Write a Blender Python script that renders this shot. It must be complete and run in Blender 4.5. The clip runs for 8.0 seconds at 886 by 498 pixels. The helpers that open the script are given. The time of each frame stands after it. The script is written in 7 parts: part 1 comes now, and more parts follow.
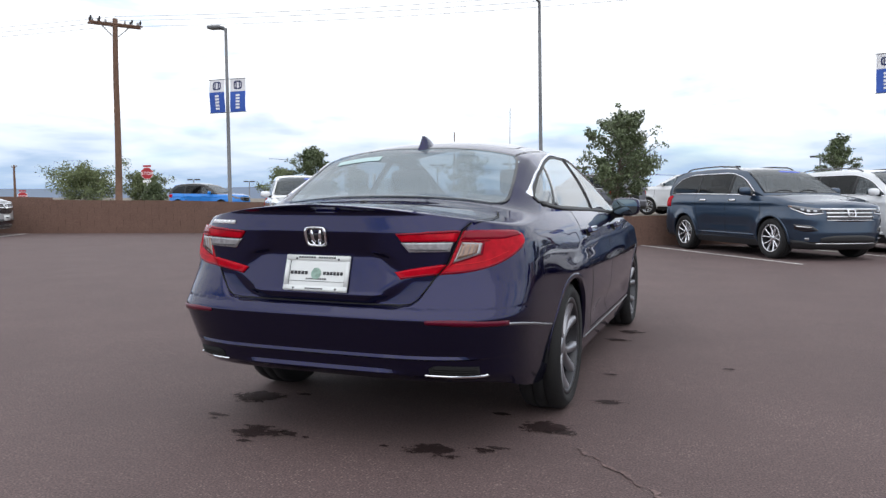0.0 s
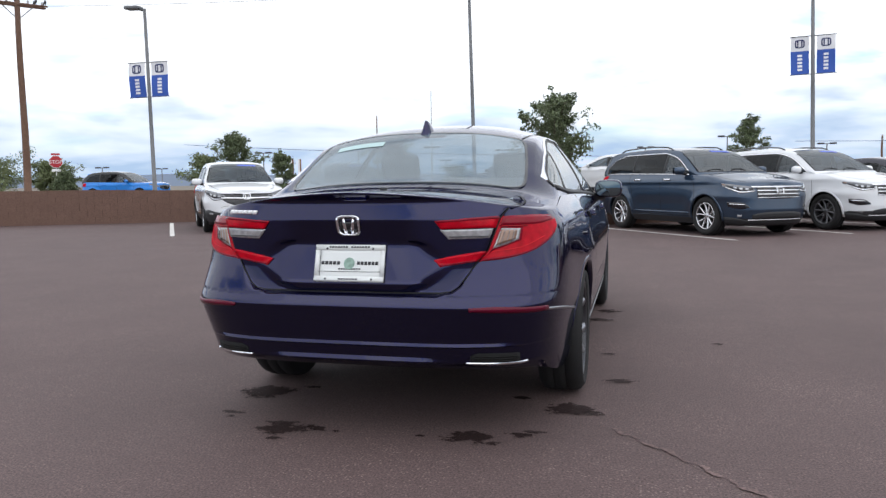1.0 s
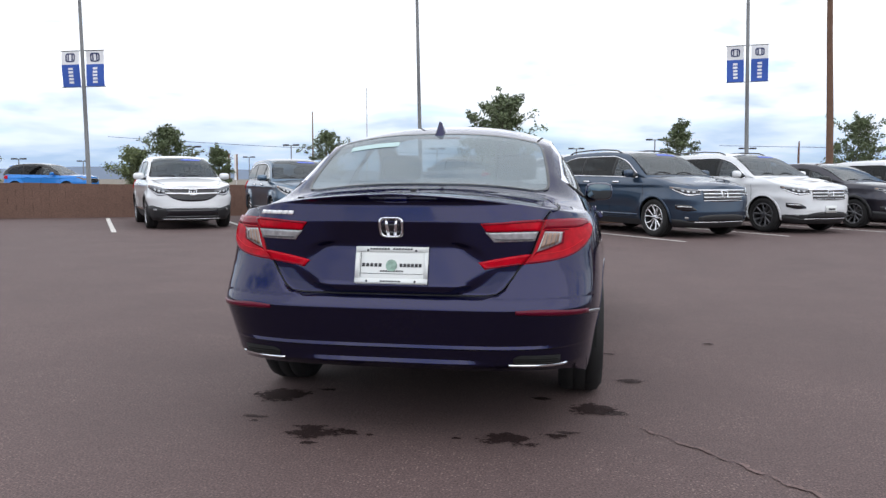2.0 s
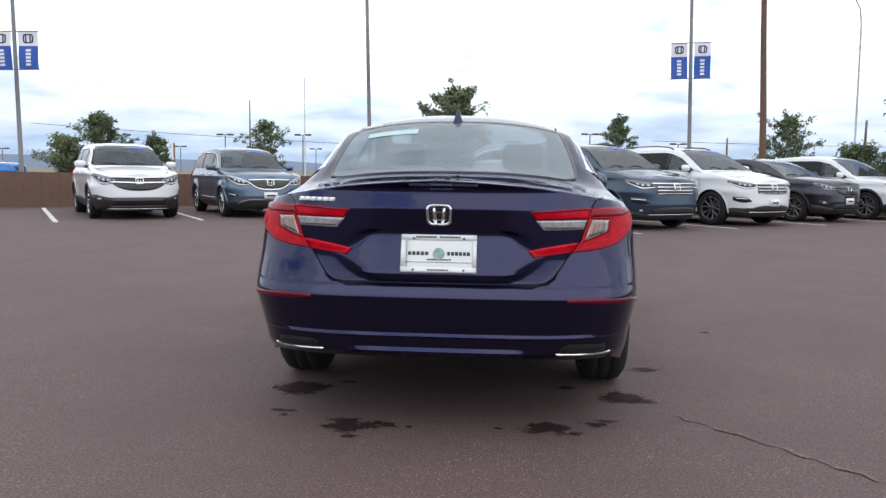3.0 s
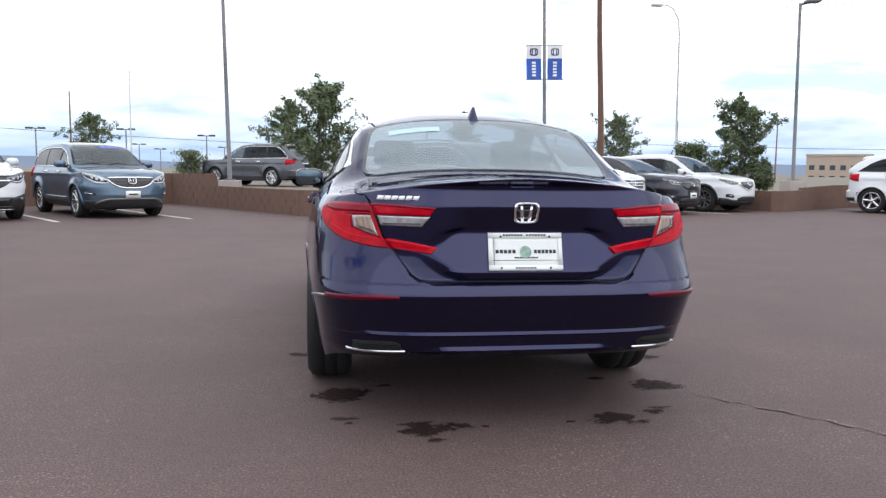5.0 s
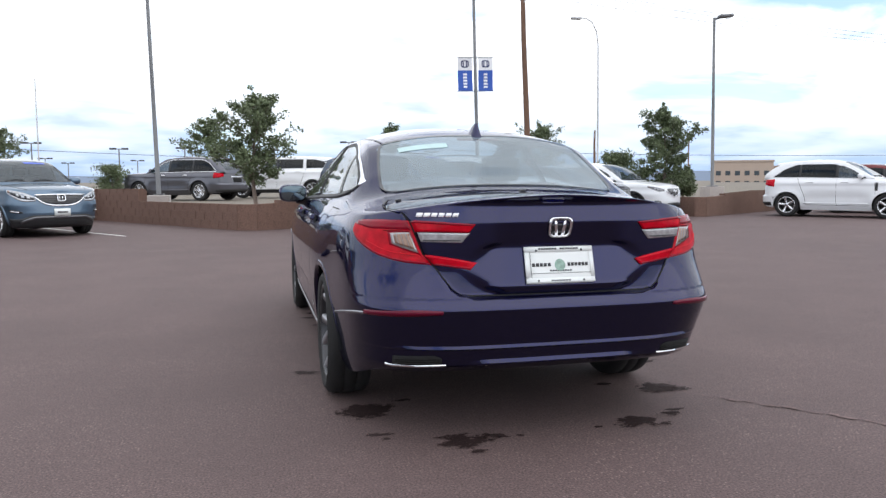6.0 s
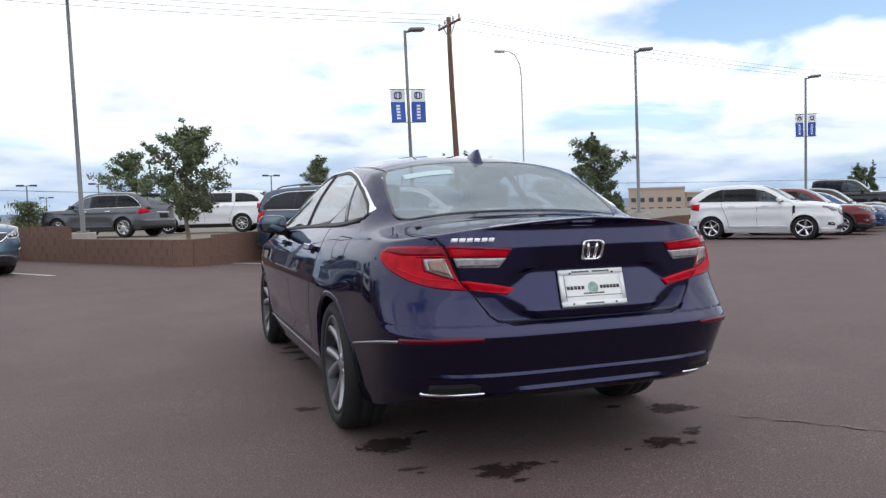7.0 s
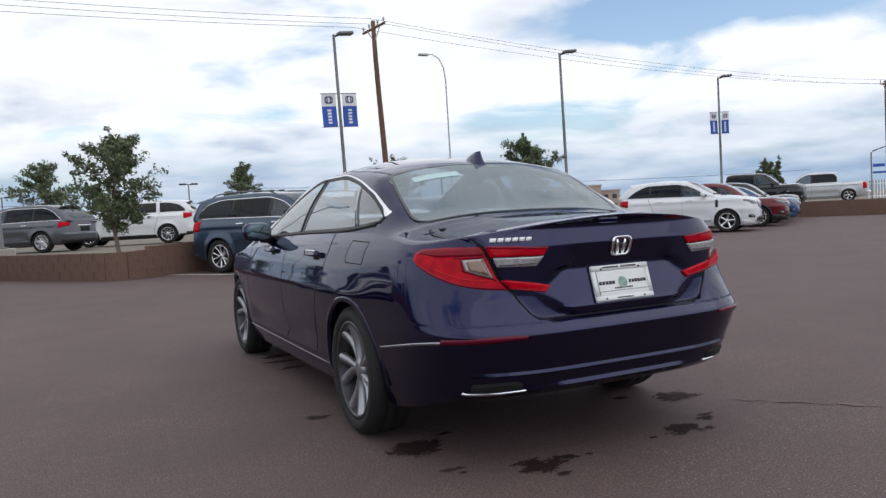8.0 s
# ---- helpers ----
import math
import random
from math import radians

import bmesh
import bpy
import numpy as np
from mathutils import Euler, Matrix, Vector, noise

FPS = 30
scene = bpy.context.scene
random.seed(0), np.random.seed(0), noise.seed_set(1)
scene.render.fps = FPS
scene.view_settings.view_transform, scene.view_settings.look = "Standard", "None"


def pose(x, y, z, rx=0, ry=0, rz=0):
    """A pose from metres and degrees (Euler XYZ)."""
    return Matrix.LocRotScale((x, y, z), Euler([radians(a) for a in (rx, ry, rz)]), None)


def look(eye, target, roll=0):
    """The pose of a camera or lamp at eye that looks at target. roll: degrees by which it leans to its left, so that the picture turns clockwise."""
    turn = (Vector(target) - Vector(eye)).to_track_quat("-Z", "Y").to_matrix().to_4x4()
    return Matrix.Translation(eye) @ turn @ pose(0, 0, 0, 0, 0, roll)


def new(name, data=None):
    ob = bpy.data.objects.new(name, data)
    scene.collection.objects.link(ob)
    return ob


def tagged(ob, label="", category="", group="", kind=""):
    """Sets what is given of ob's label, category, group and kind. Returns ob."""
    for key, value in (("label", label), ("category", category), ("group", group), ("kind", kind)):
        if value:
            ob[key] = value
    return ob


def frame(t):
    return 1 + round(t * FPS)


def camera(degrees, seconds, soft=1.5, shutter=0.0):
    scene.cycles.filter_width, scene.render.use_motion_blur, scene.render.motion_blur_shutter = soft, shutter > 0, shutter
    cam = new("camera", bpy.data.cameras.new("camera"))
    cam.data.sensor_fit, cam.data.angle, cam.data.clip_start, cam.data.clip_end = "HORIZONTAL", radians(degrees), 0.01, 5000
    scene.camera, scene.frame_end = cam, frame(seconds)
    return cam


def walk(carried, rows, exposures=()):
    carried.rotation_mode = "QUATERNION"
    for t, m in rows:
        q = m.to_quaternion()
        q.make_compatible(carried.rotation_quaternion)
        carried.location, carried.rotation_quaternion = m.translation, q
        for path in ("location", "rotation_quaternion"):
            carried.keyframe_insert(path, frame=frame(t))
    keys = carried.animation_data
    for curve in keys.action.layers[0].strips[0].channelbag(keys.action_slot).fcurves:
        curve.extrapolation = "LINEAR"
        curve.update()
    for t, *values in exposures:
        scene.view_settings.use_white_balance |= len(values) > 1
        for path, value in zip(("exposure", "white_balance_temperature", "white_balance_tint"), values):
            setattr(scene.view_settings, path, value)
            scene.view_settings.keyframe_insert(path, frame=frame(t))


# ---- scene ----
cam = camera(60.5, 8.0, 1.4)
PATH = [
    (0, (0.201, 0.255, 1.083), (-0.496, 2.124, 0.951), 0.2),
    (0.5, (-0.037, 0.212, 1.09), (-0.63, 2.116, 0.936), -0.5),
    (1, (-0.272, 0.148, 1.095), (-0.769, 2.078, 0.919), -0.8),
    (1.5, (-0.505, 0.059, 1.124), (-0.91, 2.01, 0.946), -0.4),
    (3, (-1.185, 0.056, 1.091), (-1.334, 2.04, 0.89), 0.7),
    (3.5, (-1.448, 0.029, 1.09), (-1.501, 2.015, 0.863), 0.8),
    (4, (-1.688, 0.011, 1.095), (-1.621, 1.997, 0.865), 1.5),
    (4.5, (-1.933, 0.072, 1.076), (-1.754, 2.053, 0.862), 1.3),
    (6, (-2.677, 0.138, 1.114), (-2.19, 2.07, 0.936), -0.2),
    (6.5, (-2.865, 0.197, 1.087), (-2.281, 2.106, 0.965), -0.3),
    (7, (-3.096, 0.322, 1.095), (-2.414, 2.2, 0.996), -1.3),
    (7.5, (-3.289, 0.401, 1.106), (-2.517, 2.243, 1.016), -2.4),
    (8, (-3.539, 0.481, 1.105), (-2.669, 2.28, 1.007), -3.0),
]
walk(cam, [(t, look(eye, target, roll)) for t, eye, target, roll in PATH],
     [(0, -0.42), (0.5, -0.46), (1.5, -0.38), (3.5, -0.36), (4.5, -0.18), (6.0, -0.22), (6.5, -0.35), (7.2, -0.58), (8, -0.78)])

# light
world = bpy.data.worlds.new("overcast_sky")
scene.world = world
world.use_nodes = True
wn, wl = world.node_tree.nodes, world.node_tree.links
wn.clear()


def wnode(kind, **vals):
    n = wn.new(kind)
    for k, v in vals.items():
        n.inputs[k].default_value = v
    return n


SUN_EL, SUN_AZ = radians(58), radians(150)
w_out = wn.new("ShaderNodeOutputWorld")
w_bg = wnode("ShaderNodeBackground", Strength=1.0)
w_sky = wn.new("ShaderNodeTexSky")
w_sky.sky_type, w_sky.sun_disc = "NISHITA", False
w_sky.sun_elevation, w_sky.sun_rotation = SUN_EL, SUN_AZ
w_skyscale = wn.new("ShaderNodeVectorMath")
w_skyscale.operation = "SCALE"
w_skyscale.inputs["Scale"].default_value = 0.29
w_tc = wn.new("ShaderNodeTexCoord")
w_sep = wn.new("ShaderNodeSeparateXYZ")
w_add = wn.new("ShaderNodeMath"); w_add.operation = "ADD"; w_add.inputs[1].default_value = 0.16
w_max = wn.new("ShaderNodeMath"); w_max.operation = "MAXIMUM"; w_max.inputs[1].default_value = 0.05
w_dx = wn.new("ShaderNodeMath"); w_dx.operation = "DIVIDE"
w_dy = wn.new("ShaderNodeMath"); w_dy.operation = "DIVIDE"
w_com = wn.new("ShaderNodeCombineXYZ")
w_noise = wnode("ShaderNodeTexNoise", Scale=1.15, Detail=7.0, Roughness=0.55, Distortion=0.35)
w_ramp = wn.new("ShaderNodeValToRGB")
w_ramp.color_ramp.elements[0].position, w_ramp.color_ramp.elements[0].color = 0.34, (0, 0, 0, 1)
w_ramp.color_ramp.elements[1].position, w_ramp.color_ramp.elements[1].color = 0.45, (1, 1, 1, 1)
w_noise2 = wnode("ShaderNodeTexNoise", Scale=1.7, Detail=5.0, Roughness=0.52, Distortion=0.2)
w_cl = wn.new("ShaderNodeValToRGB")
w_cl.color_ramp.elements[0].position, w_cl.color_ramp.elements[0].color = 0.23, (1.07, 1.20, 1.40, 1)
w_cl.color_ramp.elements[1].position, w_cl.color_ramp.elements[1].color = 0.44, (1.70, 1.77, 1.88, 1)
w_mix = wn.new("ShaderNodeMix"); w_mix.data_type = "RGBA"
wl.new(w_tc.outputs["Generated"], w_sep.inputs[0])
wl.new(w_sep.outputs["Z"], w_add.inputs[0]); wl.new(w_add.outputs[0], w_max.inputs[0])
wl.new(w_sep.outputs["X"], w_dx.inputs[0]); wl.new(w_max.outputs[0], w_dx.inputs[1])
wl.new(w_sep.outputs["Y"], w_dy.inputs[0]); wl.new(w_max.outputs[0], w_dy.inputs[1])
wl.new(w_dx.outputs[0], w_com.inputs[0]); wl.new(w_dy.outputs[0], w_com.inputs[1])
wl.new(w_com.outputs[0], w_noise.inputs["Vector"]); wl.new(w_com.outputs[0], w_noise2.inputs["Vector"])
wl.new(w_noise.outputs["Fac"], w_ramp.inputs[0]); wl.new(w_noise2.outputs["Fac"], w_cl.inputs[0])
wl.new(w_sky.outputs[0], w_skyscale.inputs[0])
# long clear opening in the cloud to the north-east
GAP_AZ, GAP_EL = radians(46), radians(13.4)
w_off = wn.new("ShaderNodeVectorMath"); w_off.operation = "SUBTRACT"
w_off.inputs[1].default_value = (math.sin(GAP_AZ) * math.cos(GAP_EL), math.cos(GAP_AZ) * math.cos(GAP_EL), math.sin(GAP_EL))
w_rot = wn.new("ShaderNodeVectorRotate"); w_rot.rotation_type = "Z_AXIS"; w_rot.inputs["Angle"].default_value = GAP_AZ
w_str = wn.new("ShaderNodeVectorMath"); w_str.operation = "MULTIPLY"; w_str.inputs[1].default_value = (4.4, 3.0, 30.0)
w_len = wn.new("ShaderNodeVectorMath"); w_len.operation = "LENGTH"
w_rag = wn.new("ShaderNodeMath"); w_rag.operation = "MULTIPLY_ADD"; w_rag.inputs[1].default_value = 2.6
w_gap = wn.new("ShaderNodeMapRange"); w_gap.inputs["From Min"].default_value, w_gap.inputs["From Max"].default_value = 2.2, 2.6
w_cov = wn.new("ShaderNodeMath"); w_cov.operation = "MULTIPLY"
wl.new(w_tc.outputs["Generated"], w_off.inputs[0]); wl.new(w_off.outputs[0], w_rot.inputs["Vector"])
wl.new(w_rot.outputs[0], w_str.inputs[0]); wl.new(w_str.outputs[0], w_len.inputs[0])
wl.new(w_noise.outputs["Fac"], w_rag.inputs[0]); wl.new(w_len.outputs["Value"], w_rag.inputs[2])
wl.new(w_rag.outputs[0], w_gap.inputs["Value"])
wl.new(w_ramp.outputs[0], w_cov.inputs[0]); wl.new(w_gap.outputs["Result"], w_cov.inputs[1])
wl.new(w_cov.outputs[0], w_mix.inputs["Factor"])
wl.new(w_skyscale.outputs[0], w_mix.inputs["A"]); wl.new(w_cl.outputs[0], w_mix.inputs["B"])
# blue haze low over the horizon
w_hz = wn.new("ShaderNodeMapRange"); w_hz.inputs["From Min"].default_value, w_hz.inputs["From Max"].default_value = 0.01, 0.12
w_hz.inputs["To Min"].default_value, w_hz.inputs["To Max"].default_value = 1.0, 0.0
w_mix2 = wn.new("ShaderNodeMix"); w_mix2.data_type = "RGBA"
w_mix2.inputs["B"].default_value = (0.63, 0.85, 1.17, 1)
w_hn = wn.new("ShaderNodeMath"); w_hn.operation = "MULTIPLY_ADD"; w_hn.inputs[1].default_value, w_hn.inputs[2].default_value = 0.15, -0.075
w_hs = wn.new("ShaderNodeMath"); w_hs.operation = "ADD"
wl.new(w_noise2.outputs["Fac"], w_hn.inputs[0]); wl.new(w_hn.outputs[0], w_hs.inputs[0]); wl.new(w_sep.outputs["Z"], w_hs.inputs[1])
wl.new(w_hs.outputs[0], w_hz.inputs["Value"]); wl.new(w_hz.outputs["Result"], w_mix2.inputs["Factor"])
wl.new(w_mix.outputs["Result"], w_mix2.inputs["A"])
wl.new(w_mix2.outputs["Result"], w_bg.inputs["Color"]); wl.new(w_bg.outputs[0], w_out.inputs[0])

sun = new("sun", bpy.data.lights.new("sun", "SUN"))
sun.data.energy, sun.data.angle, sun.data.color = 1.10, radians(95), (1.0, 0.97, 0.93)
sun.matrix_world = look((0, 0, 0), (-math.sin(SUN_AZ) * math.cos(SUN_EL), -math.cos(SUN_AZ) * math.cos(SUN_EL), -math.sin(SUN_EL)))


# ---- materials ----
def material(name, color, rough=0.6, metal=0.0, var=0.12, scale=6.0, fine=0.0, fine_scale=120.0, bump=0.0, bump_scale=80.0,
             coat=0.0, spec=0.5, tint=None, island=False, obrand=0.0):
    """A surface with colour variation at two scales and a fine relief."""
    m = bpy.data.materials.new(name)
    m.use_nodes = True
    n, l = m.node_tree.nodes, m.node_tree.links
    b = n["Principled BSDF"]
    b.inputs["Roughness"].default_value, b.inputs["Metallic"].default_value = rough, metal
    b.inputs["Coat Weight"].default_value, b.inputs["Coat Roughness"].default_value, b.inputs["Coat IOR"].default_value = coat, 0.015, 1.5
    b.inputs["Specular IOR Level"].default_value = spec
    tc = n.new("ShaderNodeTexCoord")
    a = n.new("ShaderNodeTexNoise")
    a.inputs["Scale"].default_value, a.inputs["Detail"].default_value = scale, 4.0
    l.new(tc.outputs["Object"], a.inputs["Vector"])
    mix = n.new("ShaderNodeMix"); mix.data_type = "RGBA"
    dark = [c * (1 - var) for c in color]
    lite = [min(1.0, c * (1 + var)) for c in (tint or color)]
    mix.inputs["A"].default_value, mix.inputs["B"].default_value = (*dark, 1), (*lite, 1)
    l.new(a.outputs["Fac"], mix.inputs["Factor"])
    out = mix.outputs["Result"]
    if fine:
        f = n.new("ShaderNodeTexNoise")
        f.inputs["Scale"].default_value, f.inputs["Detail"].default_value = fine_scale, 3.0
        l.new(tc.outputs["Object"], f.inputs["Vector"])
        mr = n.new("ShaderNodeMapRange")
        mr.inputs["From Min"].default_value, mr.inputs["From Max"].default_value = 0.3, 0.7
        mr.inputs["To Min"].default_value, mr.inputs["To Max"].default_value = 1 - fine, 1 + fine
        l.new(f.outputs["Fac"], mr.inputs["Value"])
        mul = n.new("ShaderNodeVectorMath"); mul.operation = "SCALE"
        l.new(out, mul.inputs[0]); l.new(mr.outputs["Result"], mul.inputs["Scale"])
        out = mul.outputs[0]
    if island or obrand:
        src = n.new("ShaderNodeNewGeometry").outputs["Random Per Island"] if island else n.new("ShaderNodeObjectInfo").outputs["Random"]
        mr2 = n.new("ShaderNodeMapRange")
        k = obrand or 0.25
        mr2.inputs["To Min"].default_value, mr2.inputs["To Max"].default_value = 1 - k, 1 + k
        l.new(src, mr2.inputs["Value"])
        mul2 = n.new("ShaderNodeVectorMath"); mul2.operation = "SCALE"
        l.new(out, mul2.inputs[0]); l.new(mr2.outputs["Result"], mul2.inputs["Scale"])
        out = mul2.outputs[0]
    l.new(out, b.inputs["Base Color"])
    if bump:
        h = n.new("ShaderNodeTexNoise")
        h.inputs["Scale"].default_value, h.inputs["Detail"].default_value = bump_scale, 3.0
        l.new(tc.outputs["Object"], h.inputs["Vector"])
        bp = n.new("ShaderNodeBump")
        bp.inputs["Strength"].default_value, bp.inputs["Distance"].default_value = bump, 0.01
        l.new(h.outputs["Fac"], bp.inputs["Height"]); l.new(bp.outputs[0], b.inputs["Normal"])
    return m


def paint(name, color, metal=0.0, rough=0.35):
    """Car paint under clear coat, with a faint flake."""
    m = material(name, color, rough=rough, metal=metal, var=0.05, scale=3.0, fine=0.06, fine_scale=900.0, coat=1.0, spec=0.1)
    b = m.node_tree.nodes["Principled BSDF"]
    b.inputs["Coat IOR"].default_value = 1.5
    if metal:
        k = 0.22 / max(color)
        b.inputs["Specular Tint"].default_value = (0.20 + color[0] * k, 0.20 + color[1] * k, 0.20 + color[2] * k, 1)
    return m


def glass(name, tint, clear, ior=1.8, sky_tone=1.0):
    """Tinted pane: part of the light passes straight through, part mirrors by angle."""
    m = bpy.data.materials.new(name)
    m.use_nodes = True
    n, l = m.node_tree.nodes, m.node_tree.links
    n.clear()
    o = n.new("ShaderNodeOutputMaterial")
    tr, gl, mx = n.new("ShaderNodeBsdfTransparent"), n.new("ShaderNodeBsdfGlossy"), n.new("ShaderNodeMixShader")
    di, mx2 = n.new("ShaderNodeBsdfDiffuse"), n.new("ShaderNodeMixShader")
    tr.inputs["Color"].default_value = (*tint, 1)
    # pale blue-grey diffuse share, painted in for sky mirrored in the pane
    di.inputs["Color"].default_value = (0.235 * sky_tone, 0.295 * sky_tone, 0.335 * sky_tone, 1)
    gl.inputs["Roughness"].default_value = 0.02
    # gloss rises from its value head-on to a full mirror at grazing angles
    lw = n.new("ShaderNodeLayerWeight"); lw.inputs["Blend"].default_value = 0.5
    pw = n.new("ShaderNodeMath"); pw.operation = "POWER"; pw.inputs[1].default_value = 5.0
    f0 = ((ior - 1) / (ior + 1)) ** 2
    fr = n.new("ShaderNodeMath"); fr.operation = "MULTIPLY_ADD"; fr.inputs[1].default_value, fr.inputs[2].default_value = 1 - f0, f0
    l.new(lw.outputs["Facing"], pw.inputs[0]); l.new(pw.outputs[0], fr.inputs[0])
    mx2.inputs[0].default_value = clear
    l.new(di.outputs[0], mx2.inputs[1]); l.new(tr.outputs[0], mx2.inputs[2])
    l.new(fr.outputs[0], mx.inputs[0]); l.new(mx2.outputs[0], mx.inputs[1]); l.new(gl.outputs[0], mx.inputs[2])
    l.new(mx.outputs[0], o.inputs[0])
    return m


M_NAVY = paint("navy_paint", (0.0070, 0.0070, 0.046), metal=0.9, rough=0.26)
M_NAVY.node_tree.nodes["Principled BSDF"].inputs["Coat IOR"].default_value = 1.46
M_WHITE = paint("white_paint", (0.72, 0.73, 0.75))
M_STEEL_BLUE = paint("steel_blue_paint", (0.037, 0.060, 0.098), metal=0.7)
M_SLATE_BLUE = paint("slate_blue_paint", (0.105, 0.158, 0.222), metal=0.7)
M_PLUM = paint("dark_grey_paint", (0.036, 0.034, 0.046), metal=0.7)
M_GREY = paint("grey_paint", (0.10, 0.10, 0.118), metal=0.7)
M_RED = paint("red_paint", (0.13, 0.012, 0.015), metal=0.2)
M_BLUE = paint("bright_blue_paint", (0.02, 0.20, 0.62), metal=0.1)
M_DEEP_BLUE = paint("deep_blue_paint", (0.025, 0.07, 0.18), metal=0.3)
M_BLACK_PAINT = paint("black_paint", (0.012, 0.012, 0.014))
M_SILVER = paint("silver_paint", (0.50, 0.51, 0.53), metal=0.5)
M_PLASTIC = material("black_plastic", (0.018, 0.018, 0.020), rough=0.55, var=0.2, scale=9, fine=0.1, bump=0.1, bump_scale=400)
M_GLOSSBLACK = material("gloss_black", (0.008, 0.008, 0.012), rough=0.12, var=0.1, coat=0.6)
M_TYRE = material("tyre_rubber", (0.009, 0.0086, 0.009), rough=0.8, var=0.25, scale=14, fine=0.15, bump=0.25, bump_scale=160)
M_ALLOY = material("alloy", (0.66, 0.66, 0.68), rough=0.24, metal=0.9, var=0.1, scale=20)
M_SATIN = material("satin_trim", (0.34, 0.34, 0.36), rough=0.35, metal=0.85, var=0.12, scale=20)
M_ALLOY_MID = material("grey_alloy", (0.16, 0.16, 0.17), rough=0.3, metal=0.8, var=0.15, scale=20)
M_ALLOY_DARK = material("dark_alloy", (0.06, 0.06, 0.065), rough=0.35, metal=0.6, var=0.15, scale=20)
M_CHROME = material("chrome", (0.80, 0.80, 0.82), rough=0.10, metal=1.0, var=0.04)
M_DARKMETAL = material("brake_metal", (0.10, 0.095, 0.09), rough=0.5, metal=0.7, var=0.2)
M_UNDER = material("underbody", (0.007, 0.007, 0.007), rough=0.9, var=0.3)
M_INTERIOR = material("cabin_trim", (0.035, 0.034, 0.036), rough=0.8, var=0.2, fine=0.1)
M_SEAT = material("seat_cloth", (0.05, 0.05, 0.055), rough=0.85, var=0.2, fine=0.15, fine_scale=300)
M_GLASS = glass("tinted_glass", (0.62, 0.68, 0.72), 0.48, 2.05, 0.92)
M_GLASS_FRONT = glass("clear_windscreen_glass", (0.84, 0.92, 0.94), 0.93, 1.5)
M_GLASS_SIDE = glass("clear_side_glass", (0.76, 0.90, 0.96), 0.94, 3.2)
M_GLASS_CAR = glass("windscreen_glass", (0.40, 0.45, 0.48), 0.74, 1.7, 0.46)
M_GLASS_DARK = glass("privacy_glass", (0.07, 0.075, 0.08), 0.8, 1.42, 0.08)
M_LENS_RED = material("red_lens", (0.42, 0.002, 0.012), rough=0.3, var=0.60, scale=26, coat=0.28, spec=0.0)
M_LENS_DEEP = material("deep_red_lens", (0.21, 0.002, 0.014), rough=0.25, var=0.3, scale=12, coat=0.4, spec=0.05)
M_LENS_MID = material("mid_red_lens", (0.17, 0.001, 0.005), rough=0.25, var=0.2, coat=0.35, spec=0.05)
M_LENS_BRIGHT = material("bright_red_light_guide", (0.60, 0.012, 0.022), rough=0.3, var=0.2, coat=0.3, spec=0.0)
M_LENS_DARKRED = material("dark_red_reflector", (0.105, 0.002, 0.017), rough=0.3, var=0.15, coat=0.35, spec=0.1)
M_LENS_CLEAR = material("clear_lens", (0.38, 0.37, 0.38), rough=0.2, metal=0.4, var=0.6, scale=45, coat=0.6)
M_LENS_AMBER = material("amber_lens", (0.25, 0.145, 0.10), rough=0.15, metal=0.2, var=0.3, scale=30, coat=1.0)
M_HEADLIGHT = material("headlight_lens", (0.16, 0.165, 0.18), rough=0.12, metal=0.5, var=0.6, scale=16, coat=1.0)
M_HEADLIGHT_CLEAR = material("clear_headlight_lens", (0.40, 0.41, 0.43), rough=0.12, metal=0.5, var=0.55, scale=18, coat=1.0)
M_PLATE = material("plate_white", (0.74, 0.76, 0.75), rough=0.4, var=0.05)
M_INK = material("printed_ink", (0.04, 0.04, 0.045), rough=0.6)
M_INK_GREEN = material("green_ink", (0.04, 0.15, 0.09), rough=0.6, var=0.6, scale=60, tint=(0.30, 0.42, 0.36))
M_STICKER = material("white_sticker", (0.42, 0.56, 0.56), rough=0.6, var=0.05)
M_STICKER_BLUE = material("blue_sticker", (0.10, 0.16, 0.60), rough=0.6, var=0.05)
M_WHITE_INK = material("white_lettering", (0.8, 0.8, 0.82), rough=0.4, var=0.03)
M_ASPHALT = material("asphalt", (0.0975, 0.0628, 0.0607), rough=0.80, var=0.17, scale=0.35, fine=0.58, fine_scale=110.0, bump=0.36, bump_scale=110)


